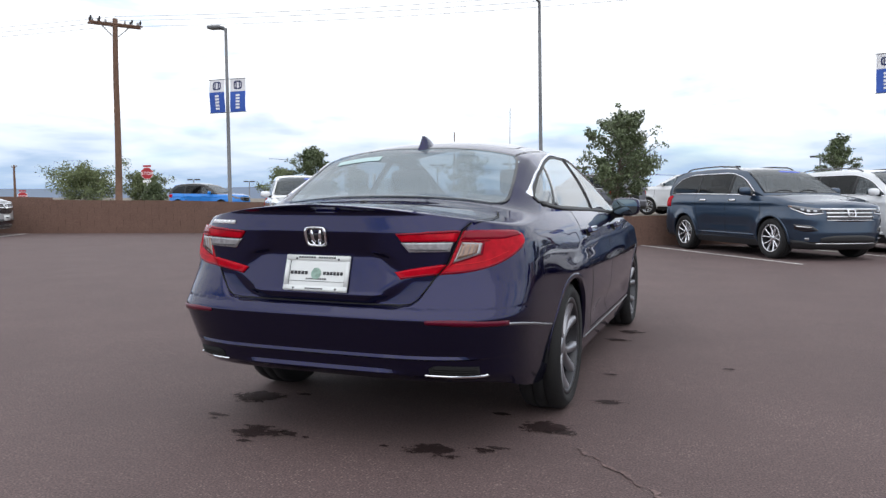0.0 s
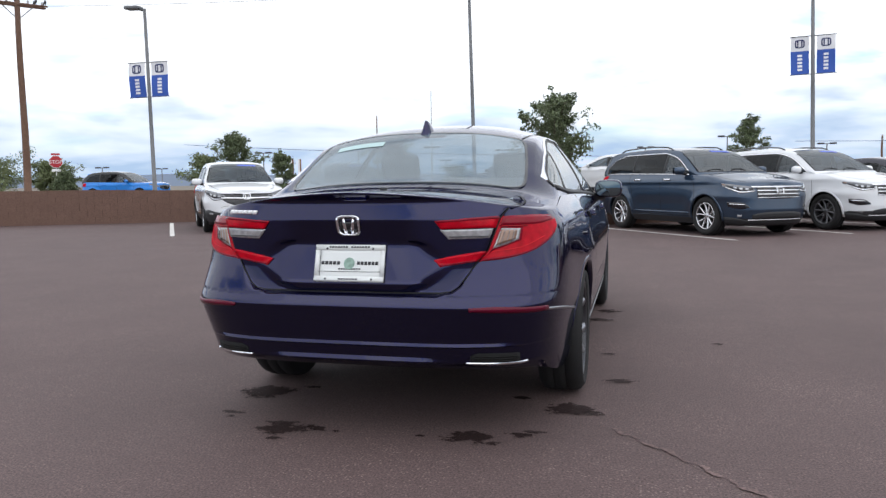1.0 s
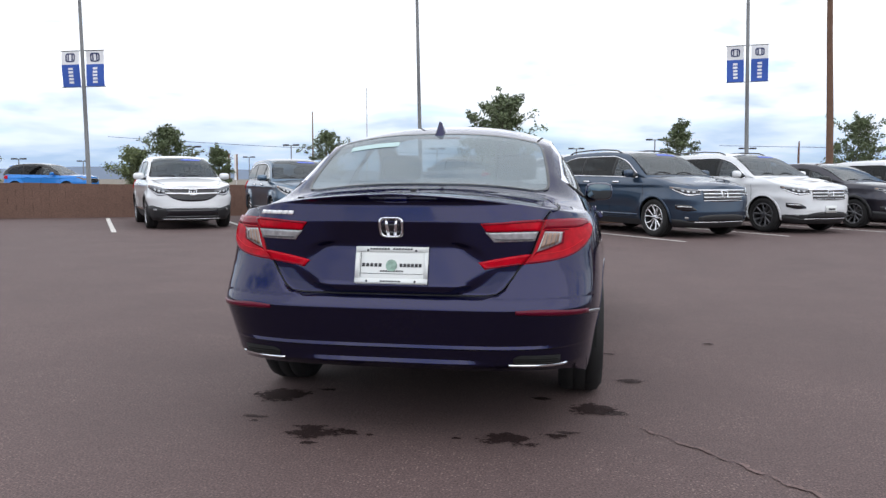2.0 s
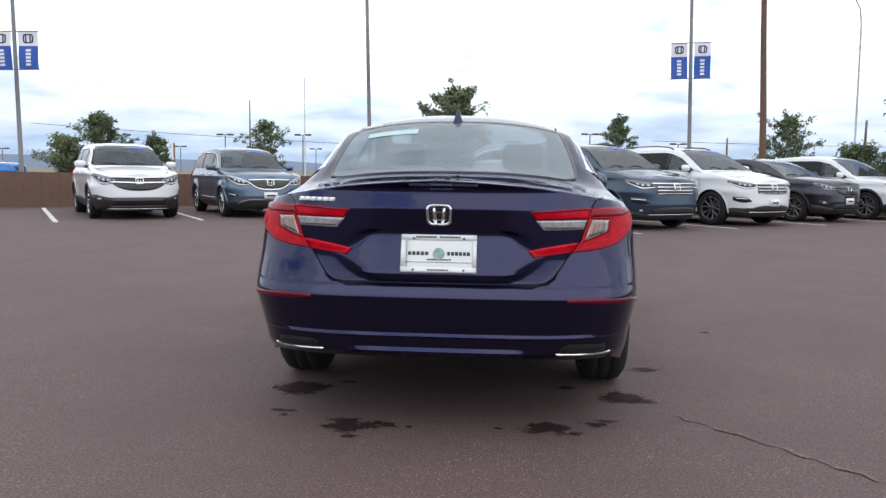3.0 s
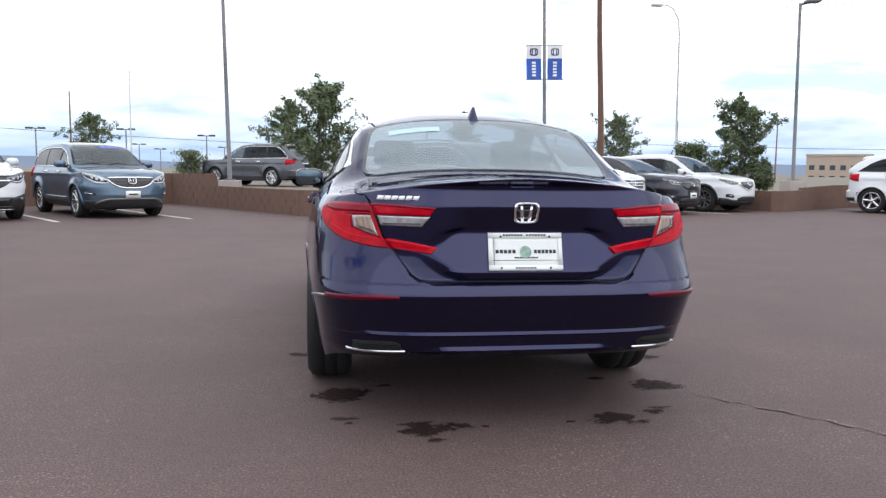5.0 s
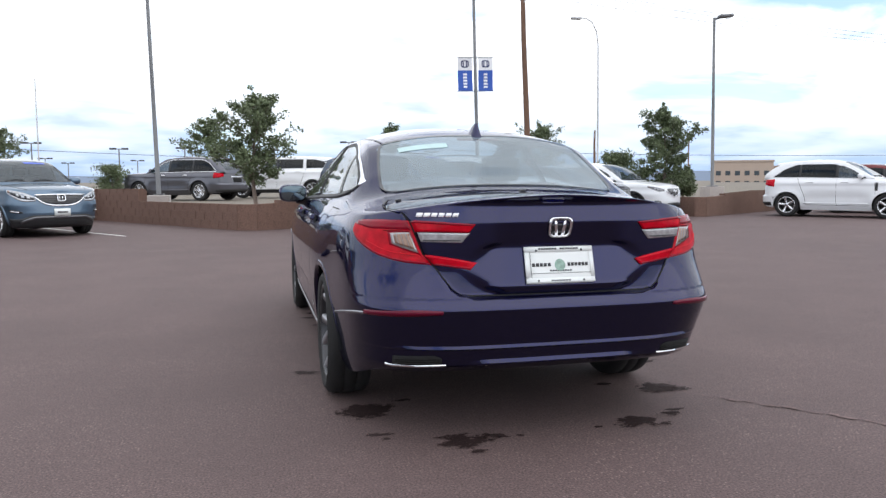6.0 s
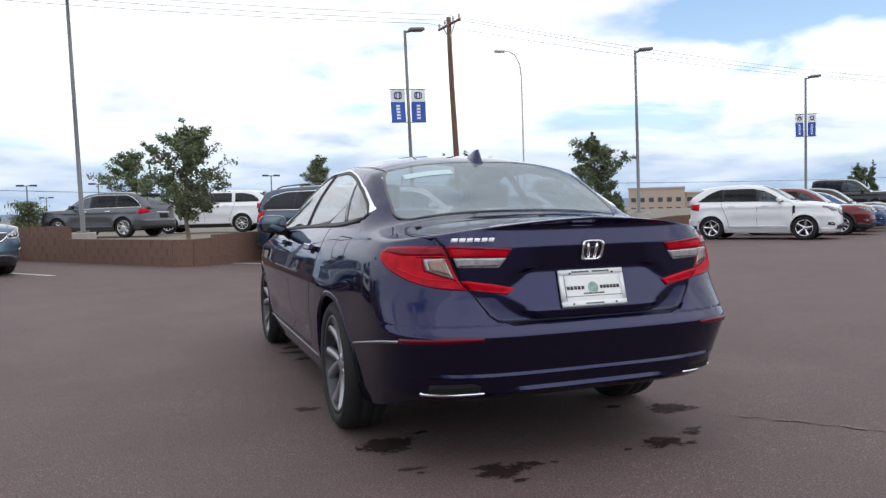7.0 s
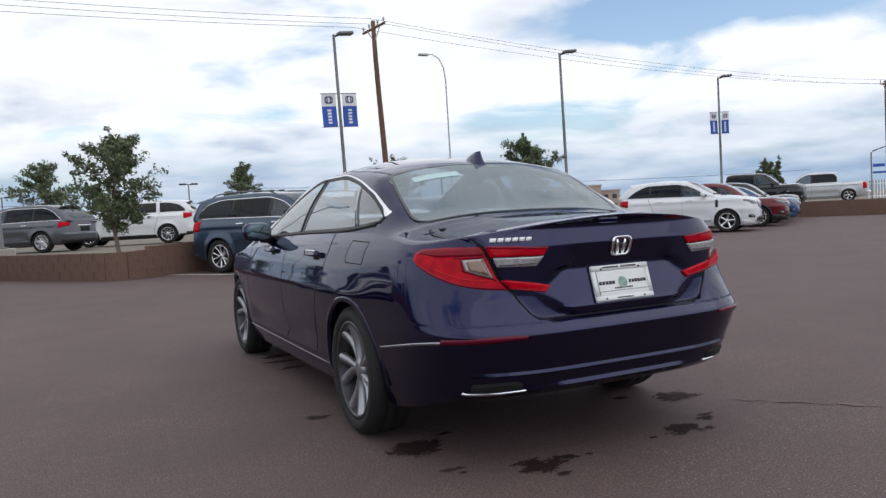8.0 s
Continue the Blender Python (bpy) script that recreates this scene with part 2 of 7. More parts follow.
def speckle(m, pale, amount):
    """Pale chips of aggregate and broad worn patches over a ground material."""
    n, l = m.node_tree.nodes, m.node_tree.links
    b = n["Principled BSDF"]
    src = b.inputs["Base Color"].links[0].from_socket
    tc = n.new("ShaderNodeTexCoord")
    chips, wear, mid = n.new("ShaderNodeTexVoronoi"), n.new("ShaderNodeTexNoise"), n.new("ShaderNodeTexNoise")
    chips.inputs["Scale"].default_value = 75.0
    wear.inputs["Scale"].default_value, wear.inputs["Detail"].default_value = 1.3, 5.0
    mid.inputs["Scale"].default_value, mid.inputs["Detail"].default_value = 14.0, 4.0
    for t in (chips, wear, mid):
        l.new(tc.outputs["Object"], t.inputs["Vector"])
    sep = n.new("ShaderNodeSeparateColor")
    l.new(chips.outputs["Color"], sep.inputs[0])
    near, pick, both = n.new("ShaderNodeMapRange"), n.new("ShaderNodeMapRange"), n.new("ShaderNodeMath")
    near.inputs["From Min"].default_value, near.inputs["From Max"].default_value = 0.25, 0.42
    near.inputs["To Min"].default_value, near.inputs["To Max"].default_value = amount, 0.0
    pick.inputs["From Min"].default_value, pick.inputs["From Max"].default_value = 0.60, 0.85
    both.operation = "MULTIPLY"
    l.new(chips.outputs["Distance"], near.inputs["Value"]); l.new(sep.outputs[0], pick.inputs["Value"])
    worn, patchy = n.new("ShaderNodeMapRange"), n.new("ShaderNodeMath")
    worn.inputs["From Min"].default_value, worn.inputs["From Max"].default_value = 0.42, 0.62
    worn.inputs["To Min"].default_value, worn.inputs["To Max"].default_value = 0.25, 1.25
    patchy.operation = "MULTIPLY"
    l.new(wear.outputs["Fac"], worn.inputs["Value"])
    l.new(near.outputs["Result"], patchy.inputs[0]); l.new(worn.outputs["Result"], patchy.inputs[1])
    l.new(patchy.outputs[0], both.inputs[0]); l.new(pick.outputs["Result"], both.inputs[1])
    mix = n.new("ShaderNodeMix"); mix.data_type = "RGBA"
    mix.inputs["B"].default_value = (*pale, 1)
    l.new(both.outputs[0], mix.inputs["Factor"]); l.new(src, mix.inputs["A"])
    add, rng, mul = n.new("ShaderNodeMath"), n.new("ShaderNodeMapRange"), n.new("ShaderNodeVectorMath")
    add.operation, mul.operation = "ADD", "SCALE"
    l.new(wear.outputs["Fac"], add.inputs[0]); l.new(mid.outputs["Fac"], add.inputs[1])
    rng.inputs["From Min"].default_value, rng.inputs["From Max"].default_value = 0.6, 1.4
    rng.inputs["To Min"].default_value, rng.inputs["To Max"].default_value = 0.84, 1.12
    l.new(add.outputs[0], rng.inputs["Value"])
    l.new(mix.outputs["Result"], mul.inputs[0]); l.new(rng.outputs["Result"], mul.inputs["Scale"])
    l.new(mul.outputs[0], b.inputs["Base Color"])


speckle(M_ASPHALT, (0.235, 0.172, 0.16), 0.66)


def stain(name, color, strength):
    """A damp patch with a ragged, speckled edge that lets the asphalt show through."""
    m = material(name, color, rough=0.8, spec=0.12, var=0.3, scale=18, fine=0.3, fine_scale=60, bump=0.4, bump_scale=110)
    n, l = m.node_tree.nodes, m.node_tree.links
    tc, oi = n.new("ShaderNodeTexCoord"), n.new("ShaderNodeObjectInfo")
    sub = n.new("ShaderNodeVectorMath"); sub.operation = "SUBTRACT"; sub.inputs[1].default_value = (0.5, 0.5, 0.0)
    flat_ = n.new("ShaderNodeVectorMath"); flat_.operation = "MULTIPLY"; flat_.inputs[1].default_value = (1, 1, 0)
    ln = n.new("ShaderNodeVectorMath"); ln.operation = "LENGTH"
    nz = n.new("ShaderNodeTexNoise"); nz.noise_dimensions = "4D"
    nz.inputs["Scale"].default_value, nz.inputs["Detail"].default_value, nz.inputs["Roughness"].default_value = 3.4, 7.0, 0.70
    big = n.new("ShaderNodeMath"); big.operation = "MULTIPLY"; big.inputs[1].default_value = 50.0
    l.new(oi.outputs["Random"], big.inputs[0]); l.new(big.outputs[0], nz.inputs["W"])
    l.new(tc.outputs["Generated"], sub.inputs[0]); l.new(sub.outputs[0], flat_.inputs[0]); l.new(flat_.outputs[0], ln.inputs[0])
    l.new(tc.outputs["Generated"], nz.inputs["Vector"])
    a = n.new("ShaderNodeMath"); a.operation = "MULTIPLY_ADD"; a.inputs[1].default_value, a.inputs[2].default_value = 1.45, -0.42
    l.new(nz.outputs["Fac"], a.inputs[0])
    d = n.new("ShaderNodeMath"); d.operation = "SUBTRACT"
    l.new(a.outputs[0], d.inputs[0]); l.new(ln.outputs["Value"], d.inputs[1])
    mr = n.new("ShaderNodeMapRange"); mr.inputs["From Min"].default_value, mr.inputs["From Max"].default_value = -0.03, 0.055
    mr.inputs["To Max"].default_value = strength
    l.new(d.outputs[0], mr.inputs["Value"]); l.new(mr.outputs["Result"], n["Principled BSDF"].inputs["Alpha"])
    return m


M_STAIN = stain("damp_stain", (0.021, 0.0115, 0.0115), 0.80)
M_STAIN_LIGHT = stain("dried_stain", (0.022, 0.015, 0.015), 0.62)
M_LINE = material("road_paint", (0.62, 0.60, 0.57), rough=0.8, var=0.25, scale=5, fine=0.3, fine_scale=40)
M_BLOCK = material("brown_block", (0.152, 0.089, 0.068), rough=0.95, var=0.16, scale=3.0, fine=0.22, fine_scale=35, bump=0.5, bump_scale=40, obrand=0.025)
M_BLOCKS = material("brown_blocks", (0.152, 0.089, 0.068), rough=0.95, var=0.16, scale=3.0, fine=0.22, fine_scale=35, bump=0.5, bump_scale=40, island=True, obrand=0.025)
M_MORTAR = material("mortar", (0.150, 0.090, 0.069), rough=0.95, var=0.2, fine=0.2)
M_SOIL = material("bark_mulch", (0.15, 0.105, 0.08), rough=0.95, var=0.3, scale=2.0, fine=0.4, fine_scale=25, bump=0.8, bump_scale=30)
M_CONCRETE = material("concrete", (0.42, 0.38, 0.36), rough=0.9, var=0.12, scale=4, fine=0.12, bump=0.3)
M_PALE = material("dry_brush_ground", (0.17, 0.145, 0.115), rough=0.95, var=0.2, scale=1.2, fine=0.25, fine_scale=30)
M_POLE = material("painted_steel_pole", (0.145, 0.148, 0.155), rough=0.45, metal=0.3, var=0.15, scale=3)
M_WOODPOLE = material("weathered_wood", (0.15, 0.085, 0.058), rough=0.9, var=0.3, scale=5, fine=0.3, fine_scale=60, bump=0.5)
M_WIRE = material("wire", (0.05, 0.05, 0.06), rough=0.6)
M_GALV = material("galvanised_steel", (0.45, 0.45, 0.46), rough=0.5, metal=0.4, var=0.1)
M_BAN_BLUE = material("banner_blue", (0.035, 0.10, 0.42), rough=0.7, var=0.08)
M_BAN_WHITE = material("banner_white", (0.78, 0.78, 0.80), rough=0.7, var=0.04)
M_BAN_INK = material("banner_navy_ink", (0.03, 0.04, 0.12), rough=0.7)
M_STOP_RED = material("sign_red", (0.42, 0.02, 0.03), rough=0.4, var=0.06)
M_LEAF = material("leaf", (0.108, 0.138, 0.066), rough=0.6, var=0.3, scale=1.5, island=True, obrand=0.4)
M_LEAF_DRY = material("juniper_leaf", (0.155, 0.185, 0.085), rough=0.7, var=0.3, scale=1.5, island=True, obrand=0.35)
M_BARK = material("bark", (0.15, 0.115, 0.095), rough=0.9, var=0.3, scale=8, bump=0.5)
M_STUCCO = material("tan_stucco", (0.43, 0.34, 0.28), rough=0.9, var=0.06, scale=0.3)
M_GLASS_OFFICE = material("office_glass", (0.05, 0.06, 0.07), rough=0.15, var=0.2)
M_MIRROR = material("mirror", (0.15, 0.19, 0.21), rough=0.02, metal=1.0, var=0.02)
# blue-grey of the distant air is painted into the hills' colour
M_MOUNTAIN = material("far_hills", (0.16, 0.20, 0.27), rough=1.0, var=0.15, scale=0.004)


# ---- building helpers ----
def part(name, bm, mat, parent=None, label="", smooth=True, category="", group="", kind=""):
    """Links a bmesh as one mesh object, under a thing where one is given."""
    me = bpy.data.meshes.new(name)
    bm.to_mesh(me)
    bm.free()
    me.materials.append(mat)
    if smooth:
        me.polygons.foreach_set("use_smooth", [True] * len(me.polygons))
    ob = new(name, me)
    if parent:
        ob.parent = parent
    return tagged(ob, label, category, group, kind)


def thing(name, m, label, category, group="", kind=""):
    ob = new(name)
    ob.empty_display_size = 0.2
    ob.matrix_basis = m
    return tagged(ob, label, category, group, kind)


def curve(*pts):
    """A smooth curve through points that does not overshoot."""
    xs, ys = [p[0] for p in pts], [p[1] for p in pts]
    n = len(xs)
    d = [(ys[i + 1] - ys[i]) / (xs[i + 1] - xs[i]) for i in range(n - 1)]
    m = [d[0]] + [0 if d[i - 1] * d[i] <= 0 else 2 * d[i - 1] * d[i] / (d[i - 1] + d[i]) for i in range(1, n - 1)] + [d[-1]]

    def f(x):
        if x <= xs[0]:
            return ys[0]
        if x >= xs[-1]:
            return ys[-1]
        i = 0
        while x > xs[i + 1]:
            i += 1
        h = xs[i + 1] - xs[i]
        t = (x - xs[i]) / h
        return ((2 * t ** 3 - 3 * t * t + 1) * ys[i] + (t ** 3 - 2 * t * t + t) * h * m[i]
                + (-2 * t ** 3 + 3 * t * t) * ys[i + 1] + (t ** 3 - t * t) * h * m[i + 1])
    return f


def lin(*pts):
    xs, ys = [p[0] for p in pts], [p[1] for p in pts]
    return lambda x: float(np.interp(x, xs, ys))


def step(x, a, b):
    t = min(1.0, max(0.0, (x - a) / (b - a)))
    return t * t * (3 - 2 * t)


def box(bm, cx, cy, cz, sx, sy, sz, m=None, bevel=0.0):
    """A box of full sizes s round the centre c, its edges bevelled."""
    r = bmesh.ops.create_cube(bm, size=1.0)
    vs = r["verts"]
    for v in vs:
        v.co = Vector((cx + v.co.x * sx, cy + v.co.y * sy, cz + v.co.z * sz))
    if bevel:
        es = list({e for v in vs for e in v.link_edges})
        out = bmesh.ops.bevel(bm, geom=es, offset=bevel, segments=2, affect="EDGES", profile=0.6)
        vs = list({v for f in out["faces"] for v in f.verts} | {v for v in vs if v.is_valid})
    if m:
        for v in vs:
            v.co = m @ v.co
    return vs


def tube(bm, pts, radii, n=10, caps=True):
    """A tube through points, with a radius at each."""
    rings = []
    for i, p in enumerate(pts):
        p = Vector(p)
        a = Vector(pts[max(0, i - 1)])
        b = Vector(pts[min(len(pts) - 1, i + 1)])
        d = (b - a).normalized()
        s = d.cross(Vector((0, 0, 1)) if abs(d.z) < 0.95 else Vector((1, 0, 0))).normalized()
        t = d.cross(s)
        rings.append([bm.verts.new(p + radii[i] * (math.cos(2 * math.pi * k / n) * s + math.sin(2 * math.pi * k / n) * t)) for k in range(n)])
    for r0, r1 in zip(rings, rings[1:]):
        for k in range(n):
            bm.faces.new((r0[k], r0[(k + 1) % n], r1[(k + 1) % n], r1[k]))
    if caps:
        bm.faces.new(rings[0]); bm.faces.new(rings[-1])
    return rings


def lathe(bm, prof, n=40, axis="x", closed=False):
    """Turns a profile of (radius, offset) round the x axis (or z)."""
    rings = []
    for r, o in prof:
        ring = []
        for k in range(n):
            a = 2 * math.pi * k / n
            c, s = r * math.cos(a), r * math.sin(a)
            ring.append(bm.verts.new((o, c, s) if axis == "x" else (c, s, o)))
        rings.append(ring)
    pairs = list(zip(rings, rings[1:])) + ([(rings[-1], rings[0])] if closed else [])
    for r0, r1 in pairs:
        for k in range(n):
            bm.faces.new((r0[k], r0[(k + 1) % n], r1[(k + 1) % n], r1[k]))
    return rings


def grid_faces(bm, rows):
    for r0, r1 in zip(rows, rows[1:]):
        for k in range(len(r0) - 1):
            q = (r0[k], r0[k + 1], r1[k + 1], r1[k])
            if len(set(q)) == 4:
                try:
                    bm.faces.new(q)
                except ValueError:
                    pass


def slab(f, a0, a1, lo, hi, off=0.004, thick=0.012, na=16, nb=6, mirror=False, bm=None, out=None):
    """A plate that follows the surface f(a, b), from a0 to a1 and between the curves lo(a) and hi(a), proud by off; its rim goes down by thick."""
    bm = bm or bmesh.new()
    lo = lo if callable(lo) else (lambda a, c=lo: c)
    hi = hi if callable(hi) else (lambda a, c=hi: c)
    sgn = -1 if mirror else 1
    outer, inner = [], []
    for i in range(na + 1):
        a = a0 + (a1 - a0) * i / na
        l, h = lo(a), hi(a)
        ro, ri = [], []
        for j in range(nb + 1):
            b = l + (h - l) * j / nb
            e = 1e-3
            p = Vector(f(a, b))
            du, dv = Vector(f(a + e, b)) - Vector(f(a - e, b)), Vector(f(a, b + e)) - Vector(f(a, b - e))
            nrm = du.cross(dv)
            nrm = nrm.normalized() if nrm.length > 1e-12 else Vector((0, -1, 0))
            ref = out(p) if out else Vector((p.x, p.y - 2.4, p.z - 0.6))
            if nrm.dot(ref) < 0:
                nrm = -nrm
            po, pi = p + nrm * off, p + nrm * (off - thick)
            ro.append(bm.verts.new((sgn * po.x, po.y, po.z)))
            if thick and (i in (0, na) or j in (0, nb)):
                ri.append((j, bm.verts.new((sgn * pi.x, pi.y, pi.z))))
        outer.append(ro)
        inner.append(dict(ri))
    grid_faces(bm, outer)
    if thick:
        loop = [(i, 0) for i in range(na + 1)] + [(na, j) for j in range(1, nb + 1)] + [(i, nb) for i in range(na - 1, -1, -1)] + [(0, j) for j in range(nb - 1, 0, -1)]
        for (i0, j0), (i1, j1) in zip(loop, loop[1:] + loop[:1]):
            q = (outer[i0][j0], outer[i1][j1], inner[i1][j1], inner[i0][j0])
            try:
                bm.faces.new(q)
            except ValueError:
                pass
    bmesh.ops.recalc_face_normals(bm, faces=bm.faces[:])
    return bm


# ---- vehicles ----
class Shell:
    """The surfaces of a car body: y = 0 at the rear bumper, x to its right, facing +y."""

    def __init__(s, **k):
        s.L, s.dr, s.df, s.pr, s.pf = k["L"], k["dr"], k["df"], k["pr"], k["pf"]
        s.width, s.z0, s.hs, s.drop, s.zc = k["width"], k["z0"], k["hs"], k["drop"], k["zc"]
        s.yr, s.yf = k["yr"], k["yf"]
        s.T, s.xr, s.y0, s.y1, s.zrf, s.rexp = k["T"], k["xr"], k["gh0"], k["gh1"], k["zrf"], k.get("rexp", 2.6)

    def top(s, x, y):
        return s.hs(y) - s.drop(y) * x * x

    def rear(s, th, z):
        """Rear corner: th from 0 at the centre to 90 degrees at the side."""
        th = max(-89.999, min(89.999, th))
        sg, a = (-1 if th < 0 else 1), radians(abs(th))
        pr, c = s.pr(z), math.cos(a)
        y = s.dr * (1 - c ** pr)
        x = s.width(z, y) * math.sin(a) ** pr
        return (sg * x, s.yr(x, z) * c ** 0.8 + y, z)

    def th_rear(s, x, z):
        pr, y = s.pr(z), 0.1
        for _ in range(6):
            a = math.asin(min(1.0, abs(x) / s.width(z, y)) ** (1 / pr))
            y = s.dr * (1 - math.cos(a) ** pr)
        return math.copysign(math.degrees(a), x)

    def rear_x(s, x, z):
        return s.rear(s.th_rear(x, z), z)

    def front(s, th, z):
        th = max(-89.999, min(89.999, th))
        sg, a = (-1 if th < 0 else 1), radians(abs(th))
        w = s.width(z, s.L - s.df)
        x = w * math.sin(a) ** s.pf
        c = math.cos(a)
        return (sg * x, s.L - s.yf(x, z) * c ** 0.8 - s.df * (1 - c ** s.pf), z)

    def th_front(s, x, z):
        w = s.width(z, s.L - s.df)
        return math.copysign(math.degrees(math.asin(min(1.0, (abs(x) / w)) ** (1 / s.pf))), x)

    def front_x(s, x, z):
        return s.front(s.th_front(x, z), z)

    def side(s, y, z):
        if y < s.dr:
            c = max(0.0, 1 - y / s.dr) ** (1 / s.pr(z))
            return (s.width(z, y) * max(0.0, 1 - c * c) ** (s.pr(z) / 2), y, z)
        if y > s.L - s.df:
            c = max(0.0, 1 - (s.L - y) / s.df) ** (1 / s.pf)
            return (s.width(z, y) * max(0.0, 1 - c * c) ** (s.pf / 2), y, z)
        return (s.width(z, y), y, z)

    def ring(s, u, v):
        """u: 0 rear centre, 1 rear corner's end, 2 front corner's start, 3 front centre; v: 0 sill to 1 shoulder."""
        z = 0.6
        p = (0, 0, 0.6)
        for _ in range(5):
            if u <= 1:
                p = s.rear(90 * u, z)
            elif u < 2:
                p = s.side(s.dr + (u - 1) * (s.L - s.dr - s.df), z)
            else:
                p = s.front(90 * (3 - u), z)
            zb = s.z0(p[1])
            z = zb + v * (s.top(p[0], p[1]) - zb)
        return (p[0], p[1], z)

    def base(s, y):
        z = s.hs(y)
        for _ in range(3):
            x = s.side(y, z)[0]
            z = s.top(x, y)
        return x - 0.004, z - 0.004

    def section(s, y):
        xb, zb = s.base(y)
        T = max(s.T(y), zb + 0.012)
        xr = min(s.xr(y), xb - 0.02)
        zr = zb + s.zrf(y) * (T - zb)
        return xb, zb, xr, zr, T

    def glass_side(s, y, z):
        xb, zb, xr, zr, T = s.section(y)
        t = (z - zb) / max(1e-4, zr - zb)
        return (xb + (xr - xb) * t + 0.022 * math.sin(math.pi * min(1, max(0, t))), y, z)

    def roof(s, x, y):
        xb, zb, xr, zr, T = s.section(y)
        t = min(1.0, abs(x) / xr)
        return (x, y, zr + (T - zr) * (1 - t ** s.rexp))

    def cap(s, x, y):
        """Deck and bonnet surface between the shoulders."""
        xe, ze = s.base(y)
        t = min(1.0, abs(x) / (xe + 0.004))
        return (x, y, ze + 0.004 + (s.zc(y) - ze - 0.004) * (1 - t ** 2.2))


def in_side_window(wins, y, z, m):
    return any(y0 + m < y < y1 - m and lo(y) + m < z < hi(y) - m for y0, y1, lo, hi in wins)


def shell_mesh(car, sh, mat, hubs, arch, nu, nv, ny, wins, rear_g, front_g, clad=0.0, clad_mat=None, arch_z=None, arch_clad=0.0):
    """Body shell with wheel arches cut out, deck and bonnet, and greenhouse with window openings."""
    us = [i / nu[0] for i in range(nu[0])] + [1 + i / nu[1] for i in range(nu[1])] + [2 + i / nu[2] for i in range(nu[2] + 1)]
    if nu[0] > 30:
        us = [u ** 1.25 if u < 1 else u for u in us]
    grid = [[Vector(sh.ring(u, j / nv)) for j in range(nv + 1)] for u in us]
    hz = arch_z or [0.33, 0.33]
    cell = max(0.02, (sh.L - sh.dr - sh.df) / nu[1])

    def cut(p):
        for hy, zz in zip(hubs, hz):
            if math.hypot(p.y - hy, p.z - zz) < arch:
                return True
        return False
    body, low = bmesh.new(), bmesh.new()
    for sg in (1, -1):
        for bm, want_low in ((body, False), (low, True)):
            made = {}

            def vert(i, j):
                if (i, j) not in made:
                    p = grid[i][j].copy()
                    for hy, zz in zip(hubs, hz):
                        r = math.hypot(p.y - hy, p.z - zz)
                        if r < arch + cell * 0.35 and abs(p.x) > 0.4 and r > 1e-3:
                            p.y, p.z = hy + (p.y - hy) * arch / r, zz + (p.z - zz) * arch / r
                    made[i, j] = bm.verts.new((sg * p.x, p.y, p.z))
                return made[i, j]
            for i in range(len(us) - 1):
                for j in range(nv):
                    c = (grid[i][j] + grid[i + 1][j] + grid[i][j + 1] + grid[i + 1][j + 1]) / 4
                    if c.x > 0.4 and cut(c):
                        continue
                    is_low = clad > 0 and (c.z < clad or (c.x > 0.4 and any(math.hypot(c.y - hy, c.z - zz) < arch + arch_clad for hy, zz in zip(hubs, hz)) and c.z < 0.85))
                    if is_low != want_low:
                        continue
                    q = [vert(i, j), vert(i + 1, j), vert(i + 1, j + 1), vert(i, j + 1)]
                    if sg < 0:
                        q.reverse()
                    try:
                        bm.faces.new(q)
                    except ValueError:
                        pass
    # deck and bonnet between the shoulders
    inside = bmesh.new()
    rows = []
    nx = 28 if nu[0] > 30 else 12
    for i, u in enumerate(us):
        e = grid[i][nv]
        zc = sh.zc(e.y)
        rows.append([(e.x * (-1 + 2 * k / nx), e.y, e.z + (zc - e.z) * (1 - abs(-1 + 2 * k / nx) ** 2.2)) for k in range(nx + 1)])
    for bm, cabin in ((body, False), (inside, True)):
        vr = [[bm.verts.new(p) for p in r] for r in rows]
        for i in range(len(rows) - 1):
            yy = (rows[i][0][1] + rows[i + 1][0][1]) / 2
            if (sh.y0 + 0.03 < yy < sh.y1 - 0.06) != cabin:
                continue
            grid_faces(bm, [vr[i], vr[i + 1]])
        bmesh.ops.delete(bm, geom=[v for v in bm.verts if not v.link_faces], context="VERTS")
    bmesh.ops.remove_doubles(body, verts=body.verts[:], dist=0.0015)
    bmesh.ops.recalc_face_normals(body, faces=body.faces[:])
    b = part("body", body, mat, car)
    for v in inside.verts:
        v.co.z -= 0.05
    part("cabin_trim", inside, M_INTERIOR, car)
    if clad:
        part("lower_cladding", low, clad_mat or M_PLASTIC, car, "black plastic lower cladding")
    else:
        low.free()
    # greenhouse
    gh = bmesh.new()
    ns, nr = (14, 16) if nu[0] > 30 else (9, 8)
    rows = []
    for i in range(ny + 1):
        y = sh.y0 + (sh.y1 - sh.y0) * i / ny
        xb, zb, xr, zr, T = sh.section(y)
        half = [Vector(sh.glass_side(y, zb + (zr - zb) * k / ns)) for k in range(ns)]
        half += [Vector(sh.roof(xr * (1 - k / nr), y)) for k in range(nr + 1)]
        if i in (0, ny):
            half = [Vector((p.x, p.y, min(p.z, sh.cap(p.x, p.y)[2] - 0.002))) for p in half]
        rows.append(half + [Vector((-p.x, p.y, p.z)) for p in reversed(half[:-1])])
    vs = [[gh.verts.new(p) for p in r] for r in rows]
